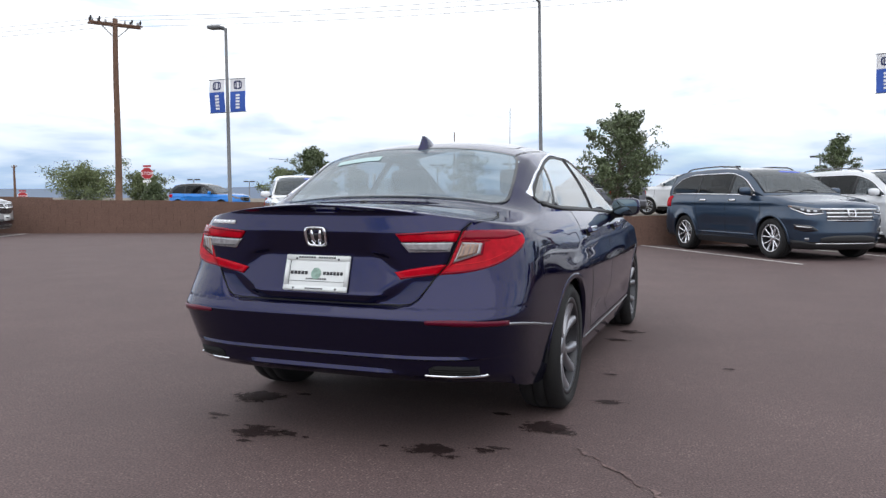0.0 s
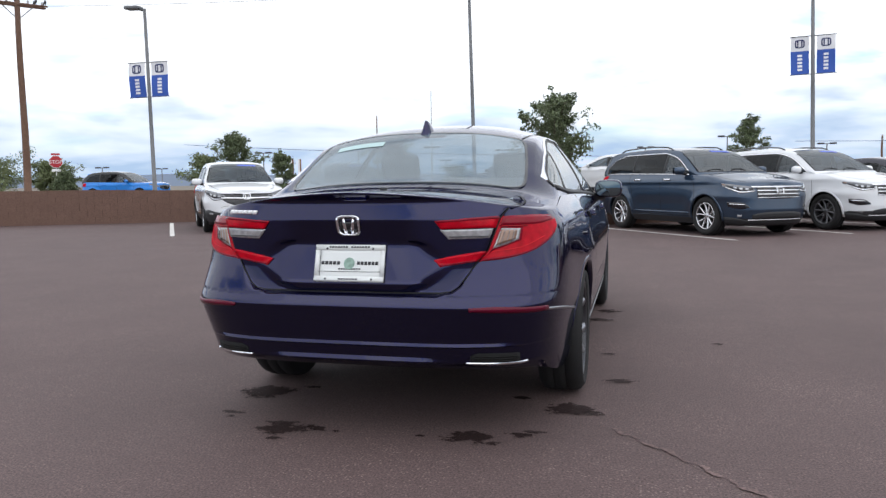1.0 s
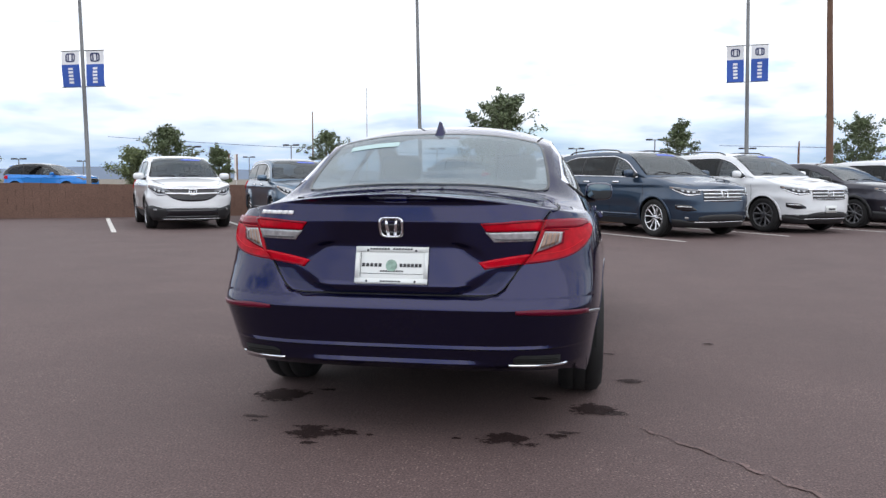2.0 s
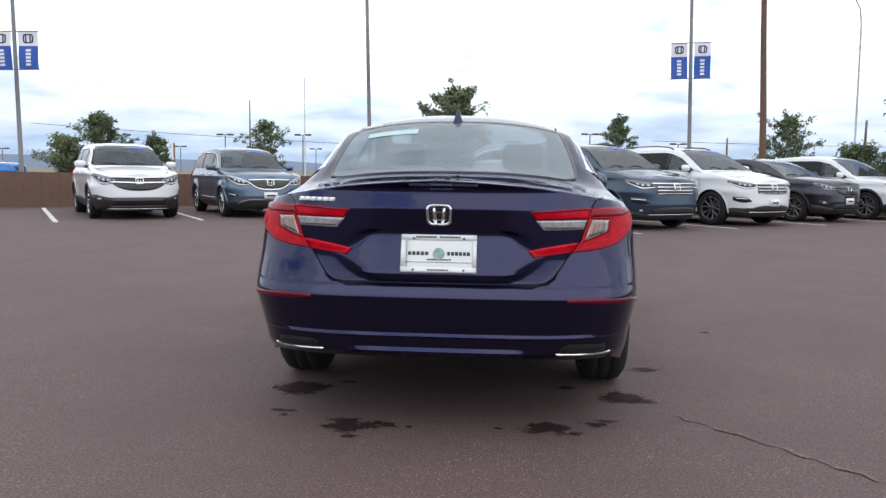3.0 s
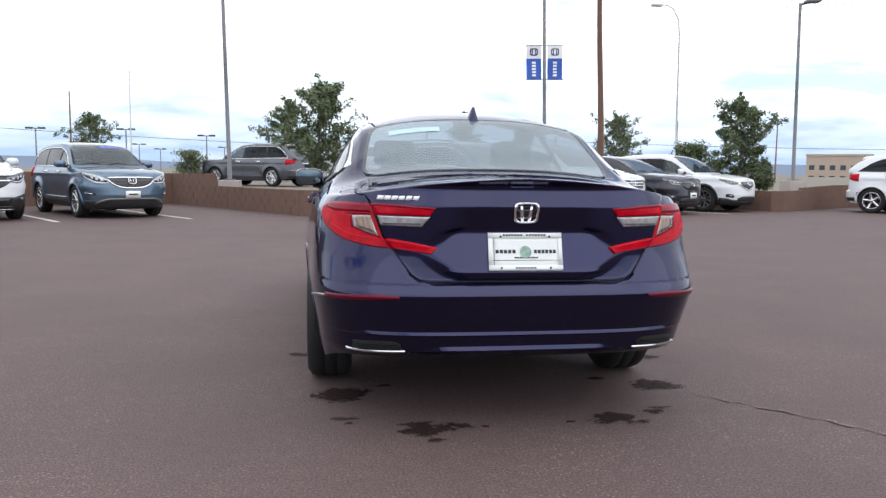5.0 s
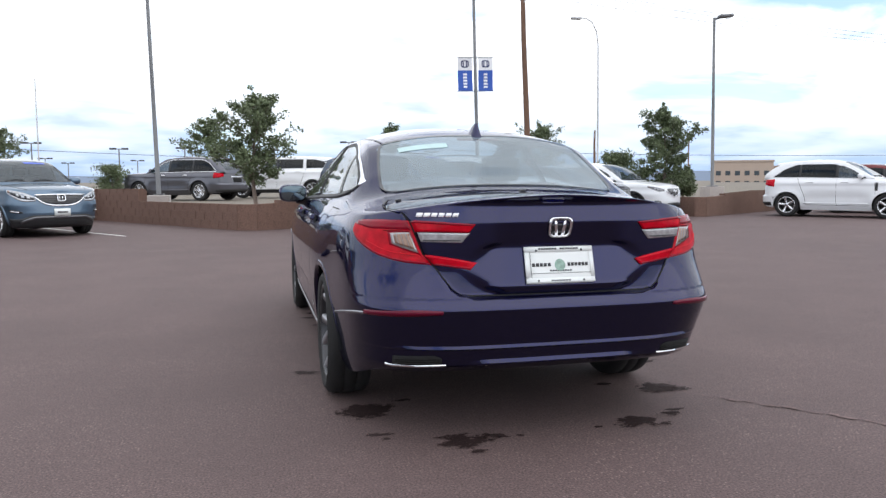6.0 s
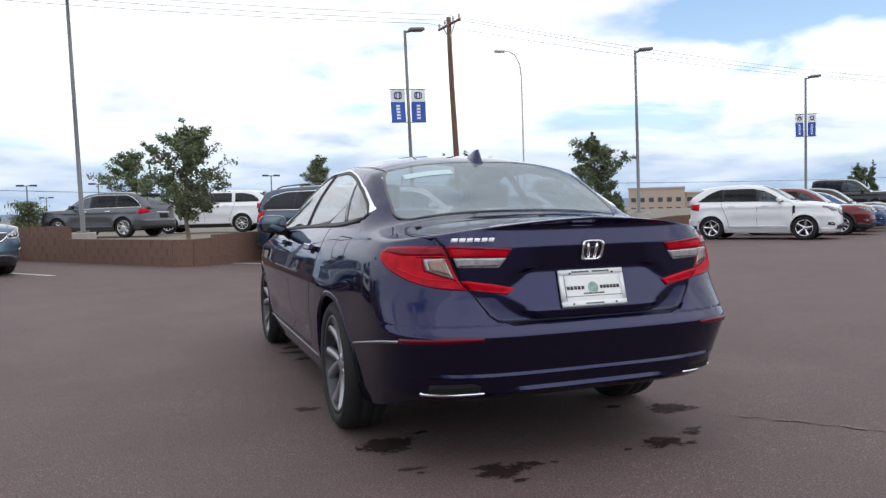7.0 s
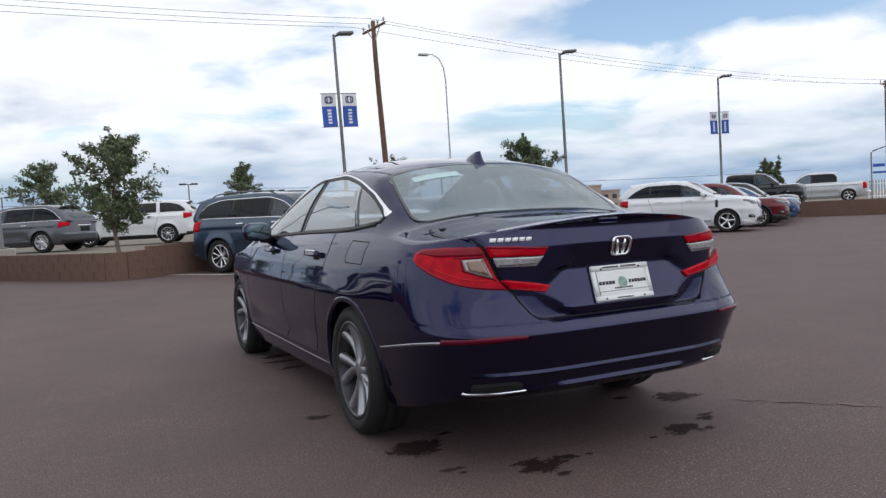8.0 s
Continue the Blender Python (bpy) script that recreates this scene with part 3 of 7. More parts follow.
    for i in range(ny):
        for k in range(len(rows[0]) - 1):
            c = (rows[i][k] + rows[i + 1][k] + rows[i][k + 1] + rows[i + 1][k + 1]) / 4
            on_side = k < ns or k >= len(rows[0]) - 1 - ns
            if on_side and in_side_window(wins, c.y, c.z, 0.012):
                continue
            if not on_side and any(y0 + 0.012 < c.y < y1 - 0.012 and abs(c.x) < hw(c.y) - 0.012 for y0, y1, hw in (rear_g, front_g)):
                continue
            gh.faces.new((vs[i][k], vs[i][k + 1], vs[i + 1][k + 1], vs[i + 1][k]))
    bmesh.ops.delete(gh, geom=[v for v in gh.verts if not v.link_faces], context="VERTS")
    bmesh.ops.recalc_face_normals(gh, faces=gh.faces[:])
    part("roof", gh, mat, car)
    # panes
    up = lambda p: Vector((0, 0, 1))
    for nm, (y0, y1, hw) in (("rear_window", rear_g), ("windscreen", front_g)):
        bm = bmesh.new()
        rws = []
        for i in range(15):
            y = y0 + (y1 - y0) * i / 14
            rws.append([bm.verts.new(Vector(sh.roof(hw(y) * (-1 + k / 8), y)) + Vector((0, 0, 0.004))) for k in range(17)])
        grid_faces(bm, rws)
        bmesh.ops.recalc_face_normals(bm, faces=bm.faces[:])
        g = part(nm, bm, (M_GLASS_FRONT if nm == "windscreen" else M_GLASS) if nu[0] > 30 else M_GLASS_CAR, car)
        g.visible_shadow = False
        bm = bmesh.new()
        for sg in (-1, 1):
            slab(lambda a, bb, sg=sg: sh.roof(sg * (hw(a) - bb), a), y0, y1, 0.0, 0.014, 0.006, 0, 18, 1, bm=bm, out=up)
        for ya, yb in ((y0, y0 + 0.010), (y1 - 0.02, y1)):
            slab(lambda a, bb: sh.roof(a, bb), -hw((ya + yb) / 2), hw((ya + yb) / 2), ya, yb, 0.006, 0, 14, 1, bm=bm, out=up)
        part("window_surround", bm, M_GLOSSBLACK, car)
    return b


def side_panes(car, sh, wins, mats, frame=0.014):
    for sg in (False, True):
        outx = lambda p: Vector((1, 0, 0.3))
        for (y0, y1, lo, hi), mt in zip(wins, mats):
            g = part("side_window", slab(sh.glass_side, y0, y1, lo, hi, 0.003, 0, 14, 6, sg, out=outx), mt, car)
            g.visible_shadow = False
            bm = slab(sh.glass_side, y0 - 0.004, y0 + frame, lo, hi, 0.005, 0.004, 2, 8, sg, out=outx)
            slab(sh.glass_side, y1 - frame, y1 + 0.004, lo, hi, 0.005, 0.004, 2, 8, sg, bm=bm, out=outx)
            slab(sh.glass_side, y0, y1, lambda a: hi(a) - frame, hi, 0.005, 0.004, 14, 1, sg, bm=bm, out=outx)
            slab(sh.glass_side, y0, y1, lo, lambda a: lo(a) + frame * 0.7, 0.005, 0.004, 14, 1, sg, bm=bm, out=outx)
            part("window_frame", bm, M_PLASTIC, car)


def wheel(car, x, y, r, rim_r, width, spokes, mat_spoke, mat_back, style, zc=None):
    """Tyre, rim with spokes, hub cap and brake disc; x tells the side."""
    sg = 1 if x > 0 else -1
    hub = new("wheel")
    hub.parent = car
    hub.location = (x, y, zc or r)
    hub.rotation_euler = (radians(17 * (1 + abs(y))), 0, 0 if sg > 0 else math.pi)
    w = width / 2
    bm = bmesh.new()
    lathe(bm, [(rim_r - 0.005, w * 0.80), (rim_r + 0.012, w * 0.98), (rim_r + (r - rim_r) * 0.55, w * 1.06), (r - 0.03, w * 1.0), (r - 0.008, w * 0.86), (r, w * 0.6),
               (r, w * 0.32), (r - 0.007, w * 0.30), (r - 0.007, w * 0.26), (r, w * 0.24), (r, -w * 0.24), (r - 0.007, -w * 0.26), (r - 0.007, -w * 0.30), (r, -w * 0.32),
               (r, -w * 0.6), (r - 0.008, -w * 0.86), (r - 0.03, -w), (rim_r, -w * 0.9)], 48)
    part("tyre", bm, M_TYRE, hub)
    bm = bmesh.new()
    lathe(bm, [(rim_r + 0.004, w * 0.86), (rim_r + 0.004, w * 0.94), (rim_r - 0.012, w * 0.95), (rim_r - 0.018, w * 0.88)], 48)
    part("rim", bm, mat_spoke if style != "twist" else M_ALLOY_DARK, hub)
    bm = bmesh.new()
    lathe(bm, [(rim_r - 0.018, w * 0.88), (rim_r - 0.035, w * 0.2), (rim_r - 0.03, -w * 0.9)], 48)
    part("rim_barrel", bm, mat_back, hub)
    bm = bmesh.new()
    lathe(bm, [(0.001, -0.01), (rim_r * 0.72, -0.01), (rim_r * 0.72, -0.03)], 32)
    part("brake_disc", bm, M_DARKMETAL, hub)
    bm = bmesh.new()
    lathe(bm, [(0.001, -w * 0.5), (rim_r - 0.03, -w * 0.5)], 32)
    part("wheel_back", bm, M_UNDER, hub)
    for k in range(spokes):
        a = 2 * math.pi * k / spokes
        bm = bmesh.new()
        arms = (-0.29, 0.29) if style == "double" else ((0.0,) if style != "twist" else (-0.22, 0.22))
        for d in arms:
            t0, t1 = (0.055, 0.075) if style == "single" else (0.024, 0.031) if style == "double" else (0.022, 0.050)
            rows = []
            for i in range(6):
                f = i / 5
                rad = rim_r * 0.16 + (rim_r * 0.80) * f
                aa = a + (d * (0.55 + 0.6 * f) if style != "twist" else d * (0.30 + 1.05 * f) + 0.16 * f)
                hw = (t0 + (t1 - t0) * f) / 2
                ox = w * (0.62 + 0.26 * f - 0.10 * math.sin(math.pi * f))
                c, s_ = math.cos(aa), math.sin(aa)
                row = [(ox - 0.028, rad * c - hw * 1.1 * s_, rad * s_ + hw * 1.1 * c), (ox, rad * c - hw * s_, rad * s_ + hw * c), (ox + 0.004, rad * c, rad * s_),
                       (ox, rad * c + hw * s_, rad * s_ - hw * c), (ox - 0.028, rad * c + hw * 1.1 * s_, rad * s_ - hw * 1.1 * c)]
                rows.append([bm.verts.new(p) for p in row])
            grid_faces(bm, rows)
        bmesh.ops.recalc_face_normals(bm, faces=bm.faces[:])
        part("spoke", bm, mat_spoke, hub)
    bm = bmesh.new()
    lathe(bm, [(rim_r * 0.24, w * 0.35), (rim_r * 0.24, w * 0.60), (rim_r * 0.15, w * 0.66), (0.03, w * 0.68), (0.001, w * 0.68)], 24)
    part("hub_cap", bm, mat_spoke, hub)
    return hub


def mirror_part(car, sh, y, z, mat, size=1.0, inset=0.0):
    xb = sh.side(y, z - 0.05)[0] - inset
    for sg in (1, -1):
        bm = bmesh.new()
        rows = []
        for i in range(9):
            f = i / 8
            sc = math.sin(math.pi * (0.06 + 0.90 * f)) ** 0.5
            ring = []
            for k in range(14):
                a = 2 * math.pi * k / 14
                cx, cz = math.copysign(abs(math.cos(a)) ** 0.6, math.cos(a)), math.copysign(abs(math.sin(a)) ** 0.6, math.sin(a))
                ring.append(bm.verts.new((sg * (xb + 0.05 + (0.055 + 0.115 * size) * 0.62 + 0.115 * size * sc * cx), y - 0.045 + 0.15 * f * size, z + 0.075 * size * sc * cz)))
            rows.append(ring)
        for r0, r1 in zip(rows, rows[1:]):
            for k in range(14):
                bm.faces.new((r0[k], r0[(k + 1) % 14], r1[(k + 1) % 14], r1[k]))
        bm.faces.new(rows[0]); bm.faces.new(rows[-1])
        bmesh.ops.recalc_face_normals(bm, faces=bm.faces[:])
        hous = part("door_mirror", bm, mat, car)
        bm = bmesh.new()
        tube(bm, [(sg * (xb - 0.03), y + 0.05, z - 0.065), (sg * (xb + 0.12), y + 0.04, z - 0.05)], [0.032, 0.028], 8)
        part("mirror_arm", bm, M_PLASTIC, hous)
        bm = bmesh.new()
        cx = xb + 0.05 + (0.055 + 0.115 * size) * 0.62
        n = 20
        mid = bm.verts.new((sg * cx, y - 0.058, z))
        vs = [bm.verts.new((sg * (cx + 0.098 * size * math.copysign(abs(math.cos(6.2832 * k / n)) ** 0.6, math.cos(6.2832 * k / n))), y - 0.052,
                            z + 0.062 * size * math.copysign(abs(math.sin(6.2832 * k / n)) ** 0.6, math.sin(6.2832 * k / n)))) for k in range(n)]
        for k in range(n):
            bm.faces.new((vs[k], vs[(k + 1) % n], mid))
        bmesh.ops.recalc_face_normals(bm, faces=bm.faces[:])
        part("mirror_glass", bm, M_MIRROR, hous)




def seats(car, rows, zf, h):
    """Front and rear seats with head rests."""
    for y, xs in rows:
        for x in xs:
            bm = bmesh.new()
            box(bm, x, y + 0.28, zf, 0.48, 0.5, 0.16, None, 0.05)
            part("seat_cushion", bm, M_SEAT, car)
            bm = bmesh.new()
            box(bm, 0, 0, h / 2, 0.48, 0.13, h, pose(x, y, zf, 12, 0, 0), 0.05)
            part("seat_back", bm, M_SEAT, car)
            bm = bmesh.new()
            box(bm, 0, 0, h + 0.11, 0.26, 0.10, 0.16, pose(x, y, zf, 12, 0, 0), 0.04)
            part("head_rest", bm, M_SEAT, car)


def seam(car, f, pts, width=0.006, mirror=False, out=None, off=0.0012, name="panel_gap"):
    """A dark shut line along points (a, b) of the surface f."""
    bm = bmesh.new()
    sgn = -1 if mirror else 1
    left, right = [], []
    n = len(pts)
    for i, (a, b) in enumerate(pts):
        p = Vector(f(a, b))
        q0, q1 = Vector(f(*pts[max(0, i - 1)])), Vector(f(*pts[min(n - 1, i + 1)]))
        e = 1e-3
        nrm = (Vector(f(a + e, b)) - Vector(f(a - e, b))).cross(Vector(f(a, b + e)) - Vector(f(a, b - e))).normalized()
        ref = out(p) if out else Vector((p.x, p.y - 2.4, p.z - 0.6))
        if nrm.dot(ref) < 0:
            nrm = -nrm
        s = (q1 - q0).normalized().cross(nrm) * (width / 2)
        p += nrm * off
        left.append(bm.verts.new(((p + s).x * sgn, (p + s).y, (p + s).z)))
        right.append(bm.verts.new(((p - s).x * sgn, (p - s).y, (p - s).z)))
    grid_faces(bm, [left, right])
    return part(name, bm, M_UNDER, car)


def poly_line(pts, n=8):
    out = []
    for (a, b), (c, d) in zip(pts, pts[1:]):
        out += [(a + (c - a) * i / n, b + (d - b) * i / n) for i in range(n)]
    return out + [pts[-1]]


def arch_lips(car, sh, hubs, hz, r, mat, width=0.05, off=0.006):
    """Rolled lips round the wheel arches."""
    for hy, zz in zip(hubs, hz):
        for mr in (False, True):
            f = lambda a, b, hy=hy, zz=zz: sh.side(hy + b * math.cos(a), zz + b * math.sin(a))
            a0 = -0.22 if zz - r * 0.22 > 0.2 else -0.1
            part("arch_lip", slab(f, a0, math.pi - a0, r - 0.012, r + width, off, 0.03, 40, 3, mr, out=lambda p: Vector((1, 0, 0))), mat, car)


def underbody(car, sh, hubs, w, z=0.24):
    bm = bmesh.new()
    box(bm, 0, sh.L / 2, z + 0.06, w * 1.28, sh.L - 1.3, 0.12)
    box(bm, 0, sh.L / 2, z + 0.27, w * 1.1, sh.L - 1.0, 0.3)
    for hy in hubs:
        tube(bm, [(-w * 0.8, hy, 0.30), (w * 0.8, hy, 0.30)], [0.05, 0.05], 8)
    part("underbody", bm, M_UNDER, car)
    # wheel-house liners
    for hy in hubs:
        for sg in (1, -1):
            bm = bmesh.new()
            rows = []
            for k in range(13):
                a = math.pi * k / 12
                rows.append([bm.verts.new((sg * xx, hy + 0.40 * math.cos(a), 0.31 + 0.40 * math.sin(a))) for xx in (w * 0.66, w * 0.955)])
            grid_faces(bm, rows)
            part("wheel_liner", bm, M_UNDER, car)


def emblem(car, f, cx, cz, w, h, mat=M_CHROME, off=0.012, inner=True, name="badge"):
    """A rounded frame with a plain tapered plate inside."""
    bm = bmesh.new()
    n = 28
    rings = []
    for sc, o in ((1.0, off - 0.010), (1.0, off), (0.93, off + 0.004), (0.80, off), (0.80, off - 0.010)):
        ring = []
        for k in range(n):
            a = 2 * math.pi * k / n
            x = cx + sc * w / 2 * math.copysign(abs(math.cos(a)) ** 0.45, math.cos(a)) * (1 - 0.06 * math.sin(a) * -1)
            z = cz + sc * h / 2 * math.copysign(abs(math.sin(a)) ** 0.45, math.sin(a))
            p = Vector(f(x, z))
            s = -1 if p.y < 2 else 1
            ring.append(bm.verts.new((p.x, p.y + s * o, p.z)))
        rings.append(ring)
    for r0, r1 in zip(rings, rings[1:]):
        for k in range(n):
            bm.faces.new((r0[k], r0[(k + 1) % n], r1[(k + 1) % n], r1[k]))
    bmesh.ops.recalc_face_normals(bm, faces=bm.faces[:])
    ring_ob = part(name, bm, mat, car, "chrome badge, plain rounded frame")
    if inner:
        bm = bmesh.new()
        slab(f, cx - w * 0.38, cx + w * 0.38, cz - h * 0.40, cz + h * 0.40, 0.003, 0.004, 4, 2, bm=bm)
        part("badge_field", bm, M_GLOSSBLACK, ring_ob)
        for sg in (-1, 1):
            bm = bmesh.new()
            slab(lambda a, b: f(cx + a + sg * w * (0.17 + 0.11 * (b - cz) / h), b), -w * 0.055, w * 0.055, cz - h * 0.36, cz + h * 0.36, 0.009, 0.008, 2, 3, bm=bm)
            part("badge_bar", bm, mat, ring_ob)
    return ring_ob


def sedan_car():
    car = thing("sedan", pose(-1.43, 3.02, 0.0), "dark navy blue four-door sedan parked on open asphalt", "car")
    L = 4.88
    wz = curve((0.20, 0.86), (0.30, 0.890), (0.37, 0.900), (0.45, 0.908), (0.58, 0.920), (0.70, 0.916), (0.80, 0.907), (0.85, 0.900), (0.905, 0.889), (0.935, 0.875), (0.97, 0.849), (1.0, 0.822), (1.06, 0.765))
    p_in = lin((0.28, 0.20), (0.330, 0.110), (0.352, 0.082), (0.424, 0.060), (0.431, 0.050), (0.438, 0.052), (0.580, 0.006), (0.592, 0.0), (0.602, 0.004),
               (0.636, 0.038), (0.641, 0.066), (0.648, 0.068), (0.653, 0.058), (0.684, 0.048), (0.692, 0.056), (0.834, 0.097), (0.846, 0.097), (0.942, 0.064), (0.952, 0.066), (1.010, 0.077), (1.019, 0.076), (1.025, 0.071), (1.049, 0.046), (1.056, 0.036))
    p_out = lin((0.28, 0.20), (0.330, 0.110), (0.352, 0.082), (0.424, 0.060), (0.431, 0.050), (0.438, 0.052), (0.580, 0.006), (0.592, 0.0), (0.602, 0.004),
                (0.636, 0.038), (0.641, 0.066), (0.648, 0.070), (0.654, 0.072), (0.684, 0.075), (0.70, 0.076), (0.745, 0.078), (0.80, 0.076), (0.945, 0.064), (0.952, 0.066), (1.010, 0.077), (1.019, 0.076), (1.025, 0.071), (1.049, 0.046), (1.056, 0.036))
    p_bumper = lin((0.28, 0.20), (0.330, 0.110), (0.352, 0.082), (0.424, 0.060), (0.431, 0.050), (0.438, 0.052), (0.580, 0.006), (0.592, 0.0), (0.600, 0.003))
    p_fender = curve((0.600, 0.003), (0.612, 0.012), (0.64, 0.034), (0.67, 0.050), (0.70, 0.063), (0.76, 0.084), (0.80, 0.094), (0.86, 0.101), (0.95, 0.105), (1.05, 0.12))
    p_corner = lambda z: p_bumper(z) if z < 0.6 else p_fender(z)
    x_rec = lin((0.66, 0.27), (0.692, 0.325), (0.752, 0.400), (0.838, 0.310), (0.86, 0.26))
    x_seam = lin((0.640, 0.385), (0.650, 0.430), (0.672, 0.462), (0.72, 0.497), (0.774, 0.530), (0.818, 0.569), (0.951, 0.615), (1.03, 0.66))

    def yr(x, z):
        x = abs(x)
        a = step(x, x_rec(z) - 0.040, x_rec(z) + 0.050)
        y = p_in(z) * (1 - a) + p_out(z) * a
        if z > 0.952:
            e = step(x, 0.54, 0.655)
            y = y * (1 - e) + (0.066 + (z - 0.952) * 0.55) * e
        if z > 0.636:
            b = step(x, x_seam(z) - 0.010, x_seam(z) + 0.014)
            y = y * (1 - b) + p_corner(z) * b
        return y
    flank = curve((0, 0.900), (0.35, 0.927), (0.7, 0.953), (1.12, 0.981), (1.5, 0.997), (2.0, 1.0), (3.0, 1.0))
    sh = Shell(L=L, dr=0.70, df=1.0, pr=curve((0.3, 0.58), (0.38, 0.55), (0.48, 0.515), (0.6, 0.49), (0.75, 0.565), (0.95, 0.60)), pf=0.8, width=lambda z, y: wz(z) * (1 - 0.03 * step(y, 3.0, 4.4)) * flank(y) * (1 - 0.015 * (1 - step(z, 0.34, 0.60)) * (1 - step(y, 0.2, 1.4))) - 0.024 * math.exp(-((z - 0.41) / 0.065) ** 2) * step(y, 1.58, 2.1) * (1 - step(y, 3.15, 3.5)) + (0.012 * math.exp(-((z - 0.70) / 0.08) ** 2) - 0.006 * math.exp(-((z - 0.91) / 0.05) ** 2)) * step(y, 0.75, 1.3),
               z0=curve((0, 0.328), (0.25, 0.315), (0.55, 0.245), (0.75, 0.22), (1.5, 0.215), (4.0, 0.20), (4.88, 0.22)),
               hs=curve((0, 1.056), (0.25, 1.040), (0.6, 1.022), (1.4, 1.018), (2.2, 1.005), (3.0, 0.965), (3.6, 0.90), (4.3, 0.79), (4.7, 0.70), (4.88, 0.62)),
               drop=curve((0, 0.132), (0.4, 0.10), (1.0, 0.0)), zc=curve((0, 1.056), (0.05, 1.058), (0.15, 1.060), (0.4, 1.063), (0.6, 1.067), (0.78, 1.073), (1.2, 1.05), (3.5, 1.02), (3.8, 0.985), (4.3, 0.90), (4.7, 0.78), (4.88, 0.64)),
               yr=yr, yf=lambda x, z: float(np.interp(z, [0.2, 0.35, 0.55, 0.8], [0.12, 0.02, 0.0, 0.12])),
               T=curve((0.55, 1.061), (0.70, 1.070), (0.78, 1.084), (1.0, 1.212), (1.30, 1.372), (1.6, 1.424), (2.0, 1.452), (2.3, 1.447), (2.7, 1.385), (3.1, 1.24), (3.75, 0.99)),
               xr=curve((0.70, 0.67), (1.3, 0.612), (1.8, 0.59), (2.6, 0.61), (3.75, 0.72)), gh0=0.55, gh1=3.74, zrf=curve((0.55, 0.30), (0.8, 0.48), (1.05, 0.70), (1.3, 0.80)))
    lo = curve((0.92, 1.070), (1.05, 1.060), (1.36, 1.036), (2.15, 1.018), (2.92, 0.990), (3.12, 0.982))
    hi = curve((0.92, 1.074), (1.00, 1.106), (1.10, 1.154), (1.27, 1.226), (1.63, 1.310), (1.90, 1.344), (2.25, 1.343), (2.6, 1.265), (2.9, 1.13), (3.12, 0.992))
    wins = [(0.99, 2.16, lo, hi), (2.22, 3.10, lo, hi)]
    rear_g = (0.80, 1.29, curve((0.80, 0.55), (0.83, 0.605), (0.88, 0.622), (1.0, 0.612), (1.22, 0.575), (1.27, 0.555), (1.29, 0.52)))
    front_g = (2.45, 3.66, curve((2.45, 0.54), (2.6, 0.57), (3.66, 0.66)))
    shell_mesh(car, sh, M_NAVY, (1.12, 3.95), 0.362, (130, 90, 26), 132, 130, wins, rear_g, front_g)
    side_panes(car, sh, wins, (M_GLASS_SIDE, M_GLASS_SIDE))
    underbody(car, sh, (1.12, 3.95), 0.90, 0.22)
    outx = lambda p: Vector((1, 0, 0.2))
    back = lambda p: Vector((0.2 * p.x, -1, 0))
    # bright strip above the side windows, broad at the rear pillar
    for mr in (False, True):
        t = slab(sh.glass_side, 1.00, 2.95, lambda a: hi(a) + 0.002, lambda a: hi(a) + 0.011, 0.008, 0.008, 50, 2, mr, out=outx)
        part("window_trim", t, M_CHROME, car, "chrome window trim")
        t = slab(sh.glass_side, 0.985, 1.20, lambda a: max(1.074, hi(a) - 0.010 * max(0.0, (1.06 - a) / 0.08)), lambda a: hi(a) + 0.010 + 0.006 * max(0.0, (1.10 - a) / 0.11), 0.007, 0.008, 18, 3, mr, out=outx)
        part("pillar_trim", t, M_CHROME, car, "chrome rear pillar trim")
        part("window_divider", slab(lambda a, b: sh.glass_side(1.20 + (b - 1.03) * 1.12 + a, b), -0.022, 0.022, 1.046, 1.258, 0.006, 0.006, 2, 10, mr, out=outx), M_GLOSSBLACK, car)
        part("belt_moulding", slab(sh.glass_side, 1.02, 3.10, lambda a: lo(a) - 0.012, lambda a: lo(a) + 0.003, 0.007, 0.008, 28, 1, mr, out=outx), M_PLASTIC, car)
        part("sill_trim", slab(sh.side, 1.50, 3.56, 0.302, 0.306, 0.004, 0.008, 26, 1, mr, out=outx), M_ALLOY_MID, car, "satin sill strip")
        # door gaps
        seam(car, sh.side, poly_line([(2.36, 1.0), (2.34, 0.85), (2.36, 0.40), (2.42, 0.33)]), 0.007, mr, outx)
        seam(car, sh.side, poly_line([(1.50, 1.015), (1.44, 0.93), (1.50, 0.80), (1.62, 0.62), (1.66, 0.42), (1.72, 0.33)]), 0.007, mr, outx)
        seam(car, sh.side, poly_line([(3.38, 0.93), (3.42, 0.8), (3.46, 0.5), (3.44, 0.33)]), 0.007, mr, outx)
        seam(car, sh.side, poly_line([(1.72, 0.33), (2.42, 0.325), (3.44, 0.325)]), 0.007, mr, outx)
        for y0 in (1.58, 2.60):
            h = part("door_handle", slab(sh.side, y0, y0 + 0.20, lambda a, y0=y0: 0.888 - 0.004 * math.sin((a - y0) / 0.2 * math.pi), lambda a: 0.916, 0.034, 0.022, 10, 4, mr, out=outx), M_NAVY, car)
            part("handle_strip", slab(sh.side, y0 + 0.005, y0 + 0.195, 0.908, 0.914, 0.038, 0.008, 8, 1, mr, out=outx), M_CHROME, h)
            part("handle_cup", slab(sh.side, y0 - 0.01, y0 + 0.10, 0.872, 0.912, 0.0015, 0, 8, 3, mr, out=outx), M_UNDER, h)
    arch_lips(car, sh, (1.12, 3.95), (0.33, 0.33), 0.362, M_NAVY, 0.012, 0.002)
